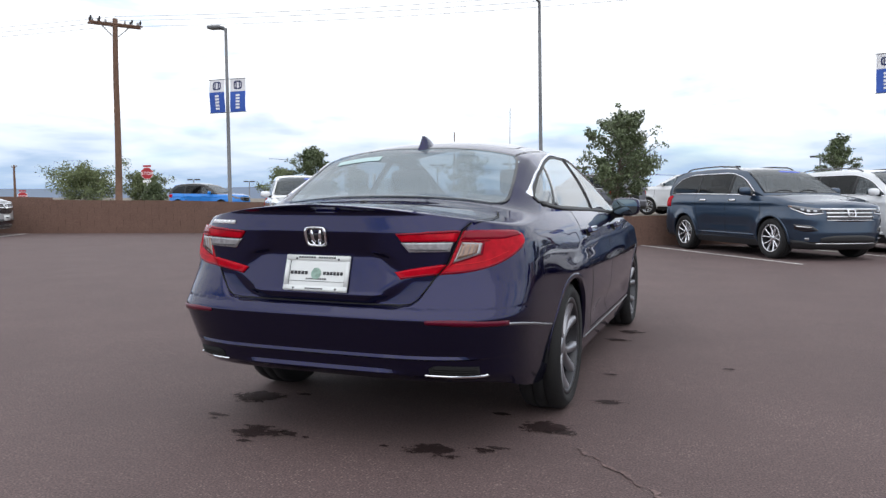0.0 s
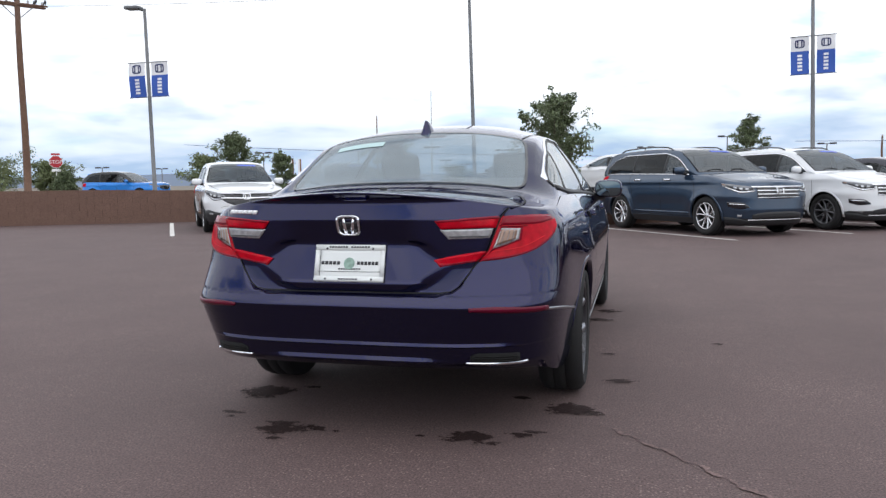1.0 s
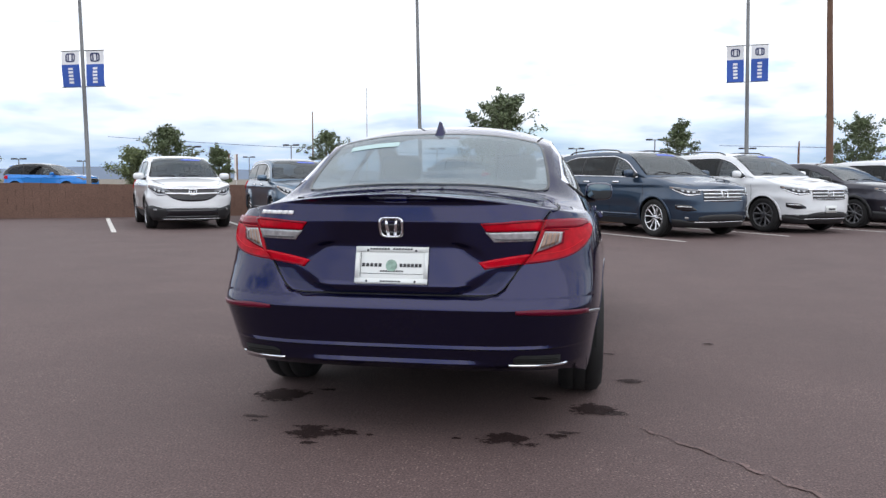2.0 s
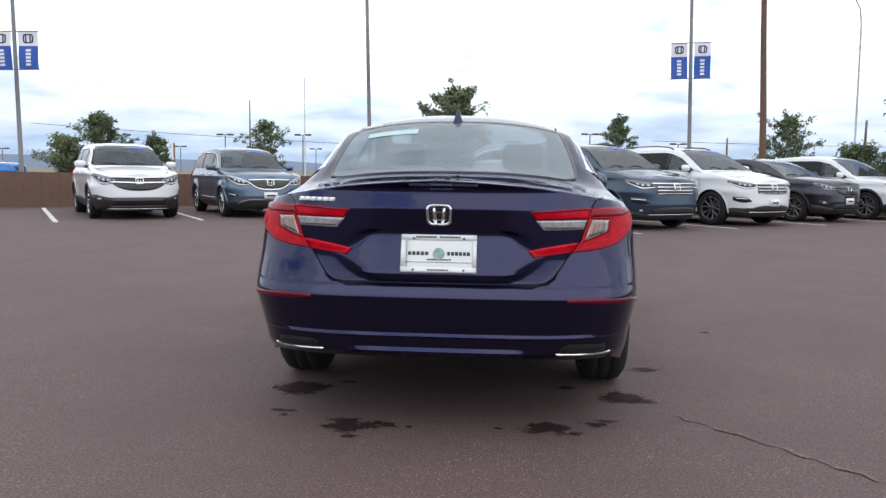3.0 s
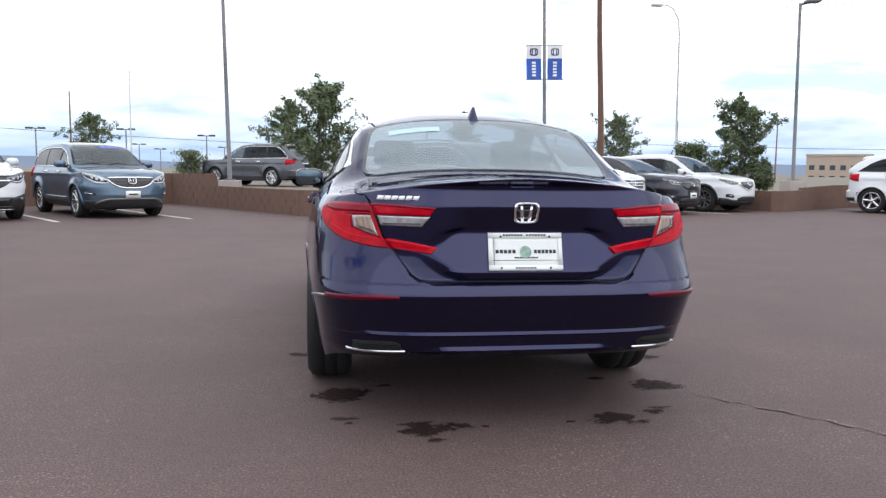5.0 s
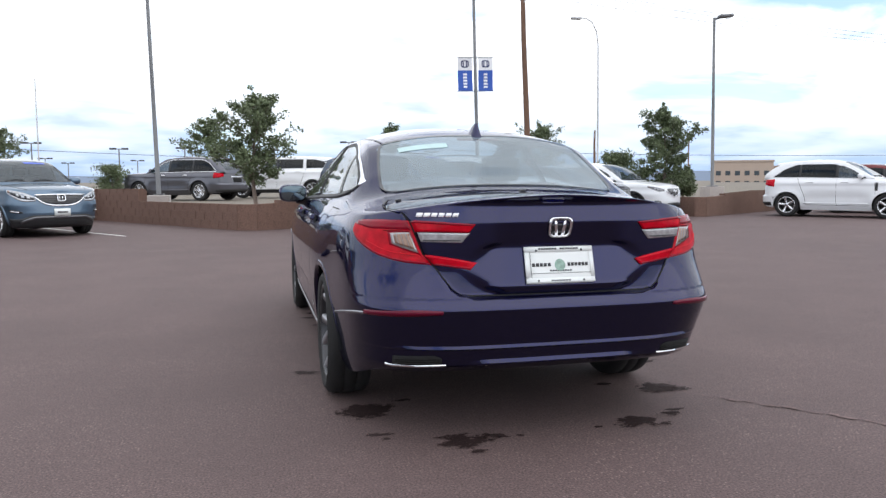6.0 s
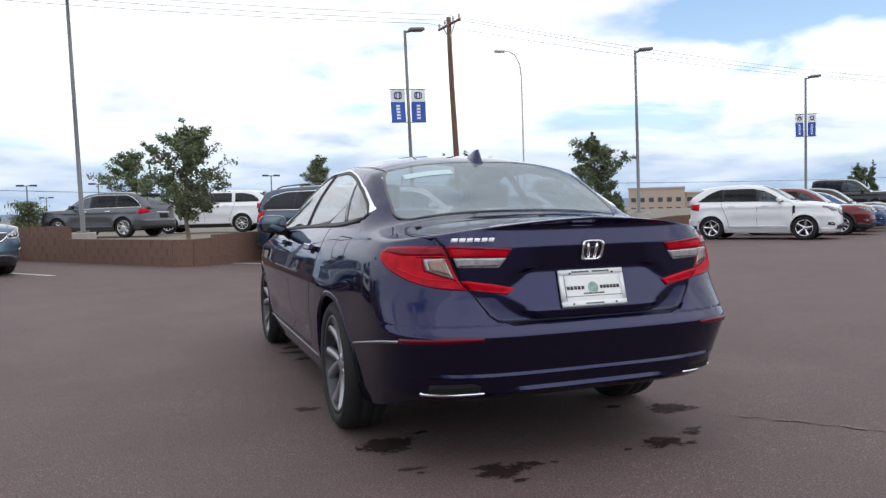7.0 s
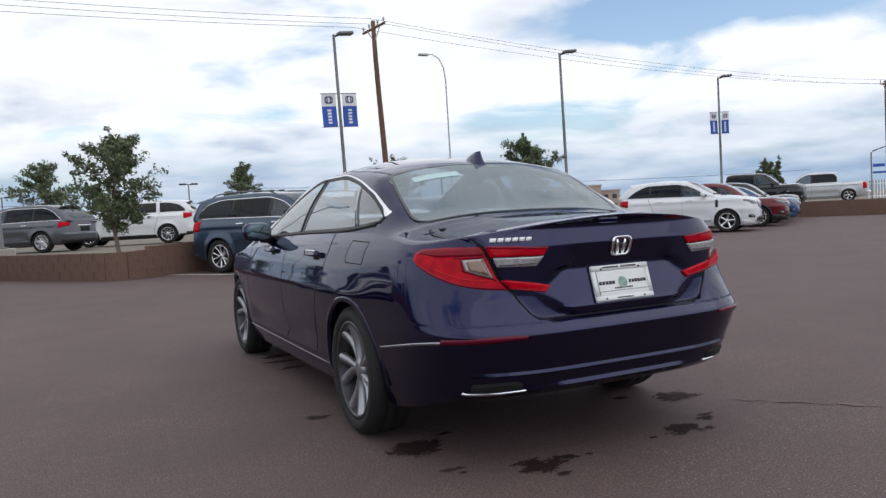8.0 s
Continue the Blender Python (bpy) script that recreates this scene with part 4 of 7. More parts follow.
    seam(car, sh.side, poly_line([(0.94, 0.975), (1.16, 0.98), (1.17, 0.965), (1.165, 0.885), (1.15, 0.873), (0.95, 0.87), (0.935, 0.885), (0.94, 0.975)]), 0.005, True, outx, name="fuel_flap_gap")

    # lamps: fender lens, boot-lid bands, clear inserts
    def lens(a, b):
        t = (a - 36.3) / 34.7
        return sh.rear(sh.th_rear(x_seam(b) + 0.005, b) * (1 - t) + 75.4 * t, b)
    for mr in (False, True):
        lamp = part("tail_lamp", slab(lens, 36.3, 71, curve((36, 0.772), (44, 0.781), (52, 0.800), (60, 0.832), (66, 0.862), (70, 0.890), (71, 0.905)), curve((36, 0.950), (50, 0.951), (60, 0.949), (68, 0.944), (71, 0.928)), 0.009, 0.040, 30, 12, mr, out=back), M_LENS_RED, car, "red tail lamp lens")
        part("lamp_top", slab(lens, 36.3, 69.5, lambda a: 0.914 + 0.012 * step(a, 56, 69), curve((36, 0.949), (50, 0.950), (60, 0.948), (68, 0.942), (69.5, 0.935)), 0.0102, 0.006, 24, 3, mr, out=back), M_LENS_DEEP, lamp, "deep red upper lens")
        part("lens_rim", slab(lens, 36.3, 70, curve((36, 0.773), (44, 0.782), (52, 0.801), (60, 0.833), (66, 0.863), (70, 0.890)), curve((36, 0.781), (44, 0.790), (52, 0.810), (60, 0.843), (66, 0.872), (70, 0.896)), 0.0102, 0.006, 24, 1, mr, out=back), M_LENS_DEEP, lamp, "dark lower rim of the lens")
        part("insert_frame", slab(lens, 36.5, 47.8, curve((36.5, 0.811), (47.8, 0.853)), curve((36.5, 0.909), (47.8, 0.905)), 0.0106, 0.006, 8, 6, mr, out=back), M_LENS_DEEP, lamp, "dark red surround of the insert")
        part("light_guide", slab(lens, 36.8, 50, lambda a: 0.9075, lambda a: 0.9105, 0.0125, 0.006, 12, 1, mr, out=back), M_LENS_MID, lamp)
        part("lamp_ridge", slab(lens, 36.6, 60, curve((36, 0.808), (46, 0.818), (60, 0.862)), curve((36, 0.811), (46, 0.821), (60, 0.865)), 0.0115, 0.006, 14, 1, mr, out=back), M_LENS_BRIGHT, lamp)
        part("turn_insert", slab(lens, 37.2, 46.5, curve((37, 0.820), (46.5, 0.856)), curve((37, 0.904), (46.5, 0.900)), 0.0115, 0.008, 8, 6, mr, out=back), M_LENS_CLEAR, lamp, "clear lamp insert")
        part("turn_insert_amber", slab(lens, 37.9, 45.0, curve((37, 0.830), (46.5, 0.864)), curve((37, 0.898), (46.5, 0.894)), 0.0135, 0.006, 6, 5, mr, out=back), M_LENS_AMBER, lamp, "amber lamp insert")
        for k in range(3):
            part("insert_rib", slab(lens, 39.4 + 2.0 * k, 39.6 + 2.0 * k, 0.835 + 0.006 * k, 0.898, 0.0155, 0.006, 1, 4, mr, out=back), M_ALLOY_MID, lamp)
        def strip(x_in, slant, z_in, gap):
            """From a slanted inner end (0) out to the boot seam (1)."""
            def at(t, z):
                xi = x_in + slant * (z_in - z)
                return sh.rear_x(xi + (x_seam(z) - gap - xi) * t, z)
            return at
        g = lambda x, z: sh.rear_x(x, z)
        inner = part("tail_lamp_boot", slab(strip(0.364, 0.75, 0.940, 0.005), 0, 1, lin((0, 0.906), (1, 0.909)), lin((0, 0.939), (1, 0.952)), 0.009, 0.040, 18, 4, mr, out=back), M_LENS_RED, car, "red boot-lid lamp band")
        part("lamp_band_lower", slab(strip(0.357, 0.95, 0.779, 0.005), 0, 1, lin((0, 0.751), (1, 0.773)), lin((0, 0.779), (1, 0.816)), 0.009, 0.040, 16, 4, mr, out=back), M_LENS_RED, inner, "red lower lamp band")
        part("band_rim", slab(strip(0.357, 0.95, 0.779, 0.006), 0.02, 1, lin((0, 0.752), (1, 0.774)), lin((0, 0.757), (1, 0.780)), 0.0104, 0.006, 12, 1, mr, out=back), M_LENS_DEEP, inner)
        part("band_rim", slab(strip(0.364, 0.75, 0.940, 0.006), 0.02, 1, lin((0, 0.932), (1, 0.944)), lin((0, 0.9385), (1, 0.9515)), 0.0104, 0.006, 12, 1, mr, out=back), M_LENS_DEEP, inner)
        part("reverse_lamp", slab(strip(0.386, 0.85, 0.903, 0.009), 0, 1, lin((0, 0.864), (1, 0.868)), lin((0, 0.903), (1, 0.906)), 0.007, 0.03, 16, 5, mr, out=back), M_LENS_CLEAR, inner, "clear reversing lamp")
        part("reverse_lens_line", slab(strip(0.392, 0.85, 0.903, 0.012), 0.04, 0.96, 0.873, 0.877, 0.010, 0.006, 8, 1, mr, out=back), M_ALLOY_DARK, inner)
        # reflectors and bright strips round the bumper
        part("reflector", slab(g, 0.512, 0.80, curve((0.512, 0.583), (0.60, 0.577), (0.80, 0.566)), curve((0.512, 0.594), (0.60, 0.598), (0.80, 0.585)), 0.007, 0.015, 20, 2, mr, out=back), M_LENS_DARKRED, car, "dark red bumper reflector")
        part("bumper_strip", slab(sh.side, 0.228, 0.745, curve((0.20, 0.568), (0.30, 0.558), (0.745, 0.490)), curve((0.20, 0.579), (0.30, 0.569), (0.745, 0.499)), 0.003, 0.010, 18, 1, mr, out=outx), M_SATIN, car, "satin bumper side strip")
        part("exhaust_trim", slab(g, 0.482, 0.716, curve((0.482, 0.352), (0.69, 0.343), (0.716, 0.345)), curve((0.482, 0.3575), (0.69, 0.350), (0.716, 0.354)), 0.006, 0.03, 16, 1, mr, out=back), M_CHROME, car, "chrome exhaust finisher")
        part("exhaust_recess", slab(g, 0.500, 0.690, curve((0.50, 0.360), (0.69, 0.352)), curve((0.50, 0.384), (0.53, 0.398), (0.69, 0.392)), 0.0022, 0.006, 12, 2, mr, out=back), M_UNDER, car, "black slatted recess")
        for k in range(3):
            part("recess_slat", slab(g, 0.515, 0.685, lambda a, k=k: 0.364 + 0.010 * k - 0.04 * (a - 0.5), lambda a, k=k: 0.368 + 0.010 * k - 0.04 * (a - 0.5), 0.0050, 0.004, 8, 1, mr, out=back), M_UNDER, car)
        bm = bmesh.new()
        tube(bm, [((-1 if mr else 1) * 0.58, 0.62, 0.322), ((-1 if mr else 1) * 0.58, 0.30, 0.322)], [0.028, 0.030], 14, False)
        part("exhaust_pipe", bm, M_DARKMETAL, car)
        # boot-lid gap: up the fender and round the corner of the deck
        seam(car, g, poly_line([(0.0, 0.6445), (0.25, 0.6445), (0.385, 0.6450), (0.430, 0.6510), (0.461, 0.672), (0.497, 0.720), (0.530, 0.774), (0.569, 0.818), (0.616, 0.952), (0.640, 0.985)], 6), 0.0065, mr, back, off=0.003, name="boot_gap")
        seam(car, lambda a, b: sh.cap(min(a, sh.base(b)[0] - 0.012), b), poly_line([(0.655, 0.16), (0.672, 0.26), (0.676, 0.42), (0.664, 0.55), (0.625, 0.66), (0.57, 0.70)], 6), 0.008, mr, lambda p: Vector((0, 0, 1)), off=0.004, name="boot_gap")
    # raised crease across the bumper and the lip under it
    for nm, hw_, prof in (("lip_strip", 0.74, ((0.442, 0.001), (0.428, -0.008), (0.424, -0.008), (0.418, 0.004))), ("bumper_lip", 0.42, ((0.380, 0.003), (0.360, -0.011), (0.354, -0.011), (0.344, 0.010)))):
        bm = bmesh.new()
        rows = []
        for k in range(61):
            x = hw_ * (-1 + k / 30)
            e = min(1.0, 6 * (1 - abs(x) / hw_)) if nm == "lip_strip" else step(1 - abs(x) / hw_, 0.0, 0.35)
            rows.append([bm.verts.new((x, sh.rear_x(x, z)[1] + (d * e if d < 0 else d), z)) for z, d in prof])
        grid_faces(bm, rows)
        bmesh.ops.recalc_face_normals(bm, faces=bm.faces[:])
        part(nm, bm, M_NAVY, car, smooth=False)
    # number plate, frame and printing (plain bars)
    def badge_at(x, z):
        return sh.rear_x(x, z)

    def pl(x, z):
        return sh.rear_x(x * 0.965, 0.762 + (z - 0.764) * 0.955)
    plate = part("number_plate", slab(pl, -0.156, 0.156, 0.686, 0.842, 0.012, 0.012, 6, 4, out=back), M_PLATE, car, "white dealer plate in a white frame")
    for a0, a1, b0, b1 in ((-0.158, 0.158, 0.684, 0.708), (-0.158, 0.158, 0.818, 0.845), (-0.158, -0.141, 0.708, 0.818), (0.141, 0.158, 0.708, 0.818)):
        part("plate_frame", slab(pl, a0, a1, b0, b1, 0.0145, 0.006, 4, 2, out=back), M_PLATE, plate)
    for a0, a1, b0, b1, mt in [(-0.128 + 0.018 * k, -0.128 + 0.018 * k + 0.013, 0.757, 0.771, M_INK) for k in range(5)] + [(0.036 + 0.0165 * k, 0.036 + 0.0165 * k + 0.012, 0.757, 0.771, M_INK) for k in range(6)] + \
            [(-0.048 + 0.0115 * k, -0.048 + 0.0115 * k + 0.008, 0.736, 0.742, M_INK) for k in range(9)] + [(-0.141, 0.141, 0.727, 0.7285, M_INK), (-0.135, -0.1335, 0.71, 0.816, M_INK)] + \
            [(-0.095 + 0.0125 * k, -0.095 + 0.0125 * k + 0.009, 0.828, 0.835, M_INK) for k in range(15) if k not in (7,)] + [(-0.046 + 0.013 * k, -0.046 + 0.013 * k + 0.010, 0.693, 0.699, M_INK) for k in range(7)]:
        o = 0.0165 if (b0 > 0.816 or b1 < 0.706) else 0.0142
        part("plate_mark", slab(pl, a0, a1, b0, b1, o, 0.002, 1, 1, out=back), mt, plate)
    bm = bmesh.new()
    pc = Vector(pl(0.0, 0.766)) + Vector((0, -0.0145, 0))
    ctr = bm.verts.new(pc)
    rim = [bm.verts.new((pc.x + 0.024 * math.cos(a * math.pi / 12), pc.y + 0.024 * math.sin(a * math.pi / 12) * 0.33, pc.z + 0.024 * math.sin(a * math.pi / 12))) for a in range(24)]
    for k in range(24):
        bm.faces.new((ctr, rim[k], rim[(k + 1) % 24]))
    part("plate_disc", bm, M_INK_GREEN, plate, smooth=False)
    for sx in (-0.105, 0.105):
        for zz in (0.700, 0.829):
            bm = bmesh.new()
            p = Vector(pl(sx, zz)) + Vector((0, -0.0155, 0))
            bmesh.ops.create_uvsphere(bm, u_segments=8, v_segments=6, radius=0.005, matrix=Matrix.Translation(p))
            part("plate_screw", bm, M_ALLOY_DARK, plate)
    emblem(car, badge_at, 0.0, 0.921, 0.104, 0.087)
    # model name as plain bright bars
    for k in range(6):
        x0 = -0.590 + 0.0275 * k
        part("name_bar", slab(lambda a, b: badge_at(a + 0.45 * (b - 0.975), b), x0, x0 + 0.0215, 0.968, 0.983, 0.006, 0.006, 2, 1, out=back), M_WHITE_INK, car)
    for mr in (False, True):
        seam(car, sh.roof, poly_line([(0.540, 1.30), (0.548, 1.42), (0.552, 1.7), (0.545, 2.3)], 8), 0.007, mr, lambda p: Vector((0, 0, 1)), off=0.003, name="roof_gap")
    # aerial fin
    bm = bmesh.new()
    rows = []
    for i in range(9):
        f_ = i / 8
        y = 1.245 + 0.20 * f_
        zb_ = sh.roof(0, y)[2] - 0.004
        h = 0.085 * (1 - f_) ** 0.9 * min(1, 0.35 + f_ * 6) + 0.006
        hw = 0.034 * math.sin(math.pi * min(0.97, 0.28 + 0.66 * f_))
        rows.append([bm.verts.new((x * hw, y + (-0.035 * t if i < 2 else 0) + 0.045 * t * (1 - f_), zb_ + h * t)) for x, t in ((-1, 0), (-0.62, 0.35), (-0.30, 0.75), (-0.12, 0.97), (0, 1), (0.12, 0.97), (0.30, 0.75), (0.62, 0.35), (1, 0))])
    grid_faces(bm, rows)
    bm.faces.new(rows[0])
    bmesh.ops.recalc_face_normals(bm, faces=bm.faces[:])
    part("aerial_fin", bm, M_NAVY, car, "navy shark-fin aerial")
    up = lambda p: Vector((0, 0, 1))
    part("window_sticker", slab(sh.roof, -0.475, -0.205, lambda a: 1.135 - 0.01 * a, lambda a: 1.178 - 0.012 * a, 0.0065, 0, 6, 2, out=up), M_STICKER, car, "pale paper sticker inside the rear window")
    part("third_brake_lamp", slab(sh.roof, -0.12, 0.12, 1.235, 1.262, -0.006, 0.004, 6, 2, out=up), M_LENS_DARKRED, car)
    for sx, yy in ((0.0, 0.52), (-0.58, 0.62)):
        bm = bmesh.new()
        box(bm, sx, yy, sh.cap(sx, yy)[2] + 0.002, 0.026, 0.03, 0.010, None, 0.004)
        part("rubber_stop", bm, M_PLASTIC, car)
    for y, xs, d in ((1.12, (-0.893, 0.893), 0.0), (3.95, (-0.890, 0.890), 0.0)):
        for x in xs:
            wheel(car, math.copysign(abs(x) - 0.108, x), y, 0.327, 0.246, 0.215, 5, M_SATIN, M_ALLOY_DARK, "twist")
    mirror_part(car, sh, 2.86, 1.03, M_NAVY, 0.88, 0.042)
    seats(car, ((2.15, (-0.38, 0.38)),), 0.48, 0.62)
    for x in (-0.38, 0.38):
        bm = bmesh.new()
        box(bm, x, 1.30, 1.03, 0.26, 0.09, 0.15, None, 0.04)
        part("rear_head_rest", bm, M_SEAT, car)
    bm = bmesh.new()
    box(bm, 0.08, 1.18, 1.055, 0.30, 0.14, 0.06, pose(0, 0, 0), 0.02)
    part("paper_bag", bm, M_PLATE, car)
    bm = bmesh.new()
    box(bm, 0, 3.45, 0.96, 1.35, 0.5, 0.10, None, 0.04)
    part("dashboard", bm, M_INTERIOR, car)
    # front: simple grille and headlamps
    fr = lambda p: Vector((0.2 * p.x, 1, 0))
    part("grille", slab(sh.front_x, -0.55, 0.55, 0.42, 0.62, 0.004, 0.01, 14, 4, out=fr), M_GLOSSBLACK, car)
    for mr in (False, True):
        part("headlamp", slab(sh.front, 40, 62, 0.60, 0.69, 0.004, 0.01, 10, 3, mr, out=fr), M_HEADLIGHT, car)
    return car


sedan_car()


def parked(name, label, paint_mat, m, L, W, H, wb, fo, style, belt=None, hood=None, clad=0.0, wheel_r=0.36, spokes=5, spoke_style="double", glass2=True, rails=False,
           chrome=True, plate=False, sticker=False, pickup=False, group="", sedan=False, dark_wheels=False, tail=0.42, taper=False, pillar=0.02, vent=False):
    """A parked car; m places its rear centre on the ground, facing +y of its own axes."""
    car = thing(name, m, label, "pickup" if pickup else "car", group)
    ro = L - fo - wb
    belt = belt or H * 0.60
    hood = hood or belt - 0.10
    hw = W / 2
    zn = belt / 1.02
    wz = curve((0.18 * zn, hw * 0.88), (0.30 * zn, hw * 0.95), (0.45 * zn, hw * 0.985), (0.62 * zn, hw), (0.85 * zn, hw * 0.985), (0.93 * zn, hw * 0.965), (1.0 * zn, hw * 0.91), (1.10 * zn, hw * 0.85))
    bed = 1.75 if pickup else 0.0
    cow = L - fo - 0.30
    top_f = cow - 0.95
    if sedan:
        T = curve((0.85, belt + 0.03), (0.95, belt + 0.06), (1.5, H - 0.08), (2.1, H), (top_f, H - 0.05), (cow, belt - 0.01))
        g0, rg0, rg1 = 0.85, 0.97, 1.5
    elif pickup:
        T = curve((bed, belt + 0.02), (bed + 0.03, belt + 0.10), (bed + 0.14, H - 0.08), (bed + 0.5, H - 0.01), (top_f, H - 0.05), (cow, belt))
        g0, rg0, rg1 = bed, bed + 0.02, bed + 0.12
    else:
        T = curve((0.09, belt + 0.01), (0.12, belt + 0.09), (tail, H - 0.10), (tail + 0.28, H - 0.035), (L * 0.38, H), (top_f, H - 0.06), (cow, belt - 0.01))
        g0, rg0, rg1 = 0.09, 0.13, tail - 0.02
    front_z = hood - 0.30
    crease = belt - 0.15

    def flank(z, y):
        """Half width with a shoulder crease, hollow doors, flared arches and a sill that kicks out."""
        mid = step(y, 0.35, 0.8) * (1 - step(y, L - 1.0, L - 0.5))
        door = step(y, ro + 0.42, ro + 0.75) * (1 - step(y, L - fo - 0.75, L - fo - 0.42))
        d = mid * 0.014 * max(0.0, 1 - abs(z - crease) / 0.07) - 0.020 * door * math.exp(-((z - 0.60) / 0.13) ** 2) + 0.012 * door * max(0.0, 1 - abs(z - 0.37) / 0.06)
        for hy in (ro, L - fo):
            d += 0.024 * math.exp(-((math.hypot(y - hy, z - wheel_r) - wheel_r - 0.05) / 0.075) ** 2) * step(z, 0.2, 0.4)
        return wz(z) * 0.988 * (1 - 0.02 * step(y, L - 1.6, L)) + d
    sh = Shell(L=L, dr=0.58 if not sedan else 0.7, df=0.70, pr=lambda z: 0.62, pf=0.72, width=flank,
               z0=curve((0, 0.34), (ro - 0.5, 0.28), (ro + 0.5, 0.22), (L - fo, 0.21), (L, 0.20)),
               hs=curve((0, belt - 0.03), (0.4, belt + 0.02), (ro + 1.0, belt), (cow - 0.3, belt - 0.02), (cow + 0.25, belt - 0.05), (L - 0.55, hood - 0.03), (L - 0.22, hood - 0.075), (L, hood - 0.13)),
               drop=curve((0, 0.05), (0.5, 0.0), (L - 0.5, 0.0), (L, 0.06)),
               zc=curve((0, belt - 0.03), (0.3, belt + 0.0), (cow - 0.2, belt), (cow + 0.1, belt + 0.015), (L - 0.50, hood + 0.03), (L - 0.20, hood - 0.02), (L - 0.09, hood - 0.055), (L, hood - 0.11)),
               yr=lambda x, z: float(np.interp(z, [0.3, 0.45, 0.62, 0.66, belt], [0.10, 0.0, 0.0, 0.06, 0.10])),
               yf=lambda x, z: float(np.interp(z, [0.18, 0.34, 0.50, front_z + 0.05, hood], [0.12, 0.02, 0.0, 0.03, 0.10])),
               T=T, xr=curve((g0, hw * 0.76), (g0 + 0.6, hw * 0.70), (top_f, hw * 0.69), (cow, hw * 0.87)), gh0=g0, gh1=cow - 0.01, zrf=lambda y: 0.925, rexp=3.0)
    # side windows
    yl = g0 + (0.33 if not sedan else 0.45)
    yr_ = cow - 0.28
    lo = curve((yl, belt + 0.035), (yl + 0.8, belt + 0.03), (yr_, belt - 0.005))
    hi_pts = [(yl, belt + (0.13 if not sedan else 0.05)), (yl + 0.26, H - 0.24 if not sedan else belt + 0.20), (yl + 0.75, H - 0.155), (top_f - 0.35, H - 0.15), (top_f + 0.10, H - 0.24), (yr_, belt + 0.02)]
    if taper:
        hi_pts[0], hi_pts[1] = (yl, belt + 0.045), (yl + 0.42, H - 0.25)
    if pickup:
        hi_pts = [(yl - 0.25, belt + 0.30), (yl, H - 0.17), (yl + 0.8, H - 0.15), (top_f - 0.30, H - 0.15), (top_f + 0.10, H - 0.25), (yr_, belt + 0.02)]
        yl -= 0.2
    hi = curve(*hi_pts)
    bp = ro + wb * (0.56 if sedan or pickup else 0.505)
    cp = ro + 0.34
    if sedan or pickup:
        wins = [(yl, bp - 0.03, lo, hi), (bp + 0.03, yr_, lo, hi)]
        mats = (M_GLASS_DARK, M_GLASS_CAR)
    else:
        wins = [(yl, cp - pillar, lo, hi), (cp + pillar, bp - 0.03, lo, hi), (bp + 0.03, yr_, lo, hi)]
        mats = (M_GLASS_DARK, M_GLASS_DARK if glass2 else M_GLASS_CAR, M_GLASS_CAR)
    rear_g = (rg0, rg1, curve((rg0, hw * 0.70), (rg1, hw * 0.62)))
    front_g = (top_f + 0.05, cow - 0.08, curve((top_f + 0.05, hw * 0.64), (cow - 0.08, hw * 0.815)))
    hubs = (ro, L - fo)
    black_arch = clad > 0.33 and style in ("wing", "plain", "shield")
    shell_mesh(car, sh, paint_mat, hubs, wheel_r + 0.045, (16, 96, 24), 48, 64, wins, rear_g, front_g, clad, None, [wheel_r, wheel_r], 0.015 if black_arch else 0.0)
    side_panes(car, sh, wins, mats)
    arch_lips(car, sh, hubs, [wheel_r, wheel_r], wheel_r + 0.045, M_PLASTIC if black_arch else paint_mat, 0.045 if black_arch else 0.022)
    underbody(car, sh, hubs, hw * 0.97, 0.26)
    outx = lambda p: Vector((1, 0, 0.2))
    back = lambda p: Vector((0.2 * p.x, -1, 0))
    fr = lambda p: Vector((0.2 * p.x, 1, 0))
    fz = {"bars": 0.60, "wing": 0.46}.get(style, 0.48)
    for mr in (False, True):
        for yp, hwp in ((bp, 0.034), (cp, pillar + 0.004)):
            if hwp < 0.05 and (yp == bp or not (sedan or pickup)):
                part("pillar_cover", slab(sh.glass_side, yp - hwp, yp + hwp, lambda a: lo(a) + 0.004, lambda a: hi(a) - 0.003, 0.007, 0.006, 2, 6, mr, out=outx), M_PLASTIC, car)
        if chrome:
            part("window_trim", slab(sh.glass_side, yl + 0.01, yr_ - 0.05, lambda a: hi(a) + 0.002, lambda a: hi(a) + 0.020, 0.008, 0.008, 30, 1, mr, out=outx), M_CHROME, car, "chrome window trim")
            part("belt_trim", slab(sh.glass_side, yl, yr_, lambda a: lo(a) - 0.022, lambda a: lo(a) - 0.002, 0.008, 0.008, 20, 1, mr, out=outx), M_CHROME, car)
        for pts in ([(bp, belt - 0.02), (bp, 0.5), (bp + 0.04, 0.34)], [(cp - 0.06, belt), (cp + 0.02, belt - 0.2), (cp + 0.16, 0.62), (cp + 0.2, 0.38)], [(cow - 0.05, belt - 0.06), (cow, 0.6), (cow - 0.06, 0.36)], [(cp + 0.2, 0.37), (cow - 0.06, 0.36)]):
            seam(car, sh.side, poly_line(pts, 5), 0.010, mr, outx)
        for y0 in (cp + 0.20, bp + 0.12):
            part("door_handle", slab(sh.side, y0, y0 + 0.20, belt - 0.135, belt - 0.108, 0.032, 0.02, 6, 2, mr, out=outx), M_CHROME if chrome else paint_mat, car)
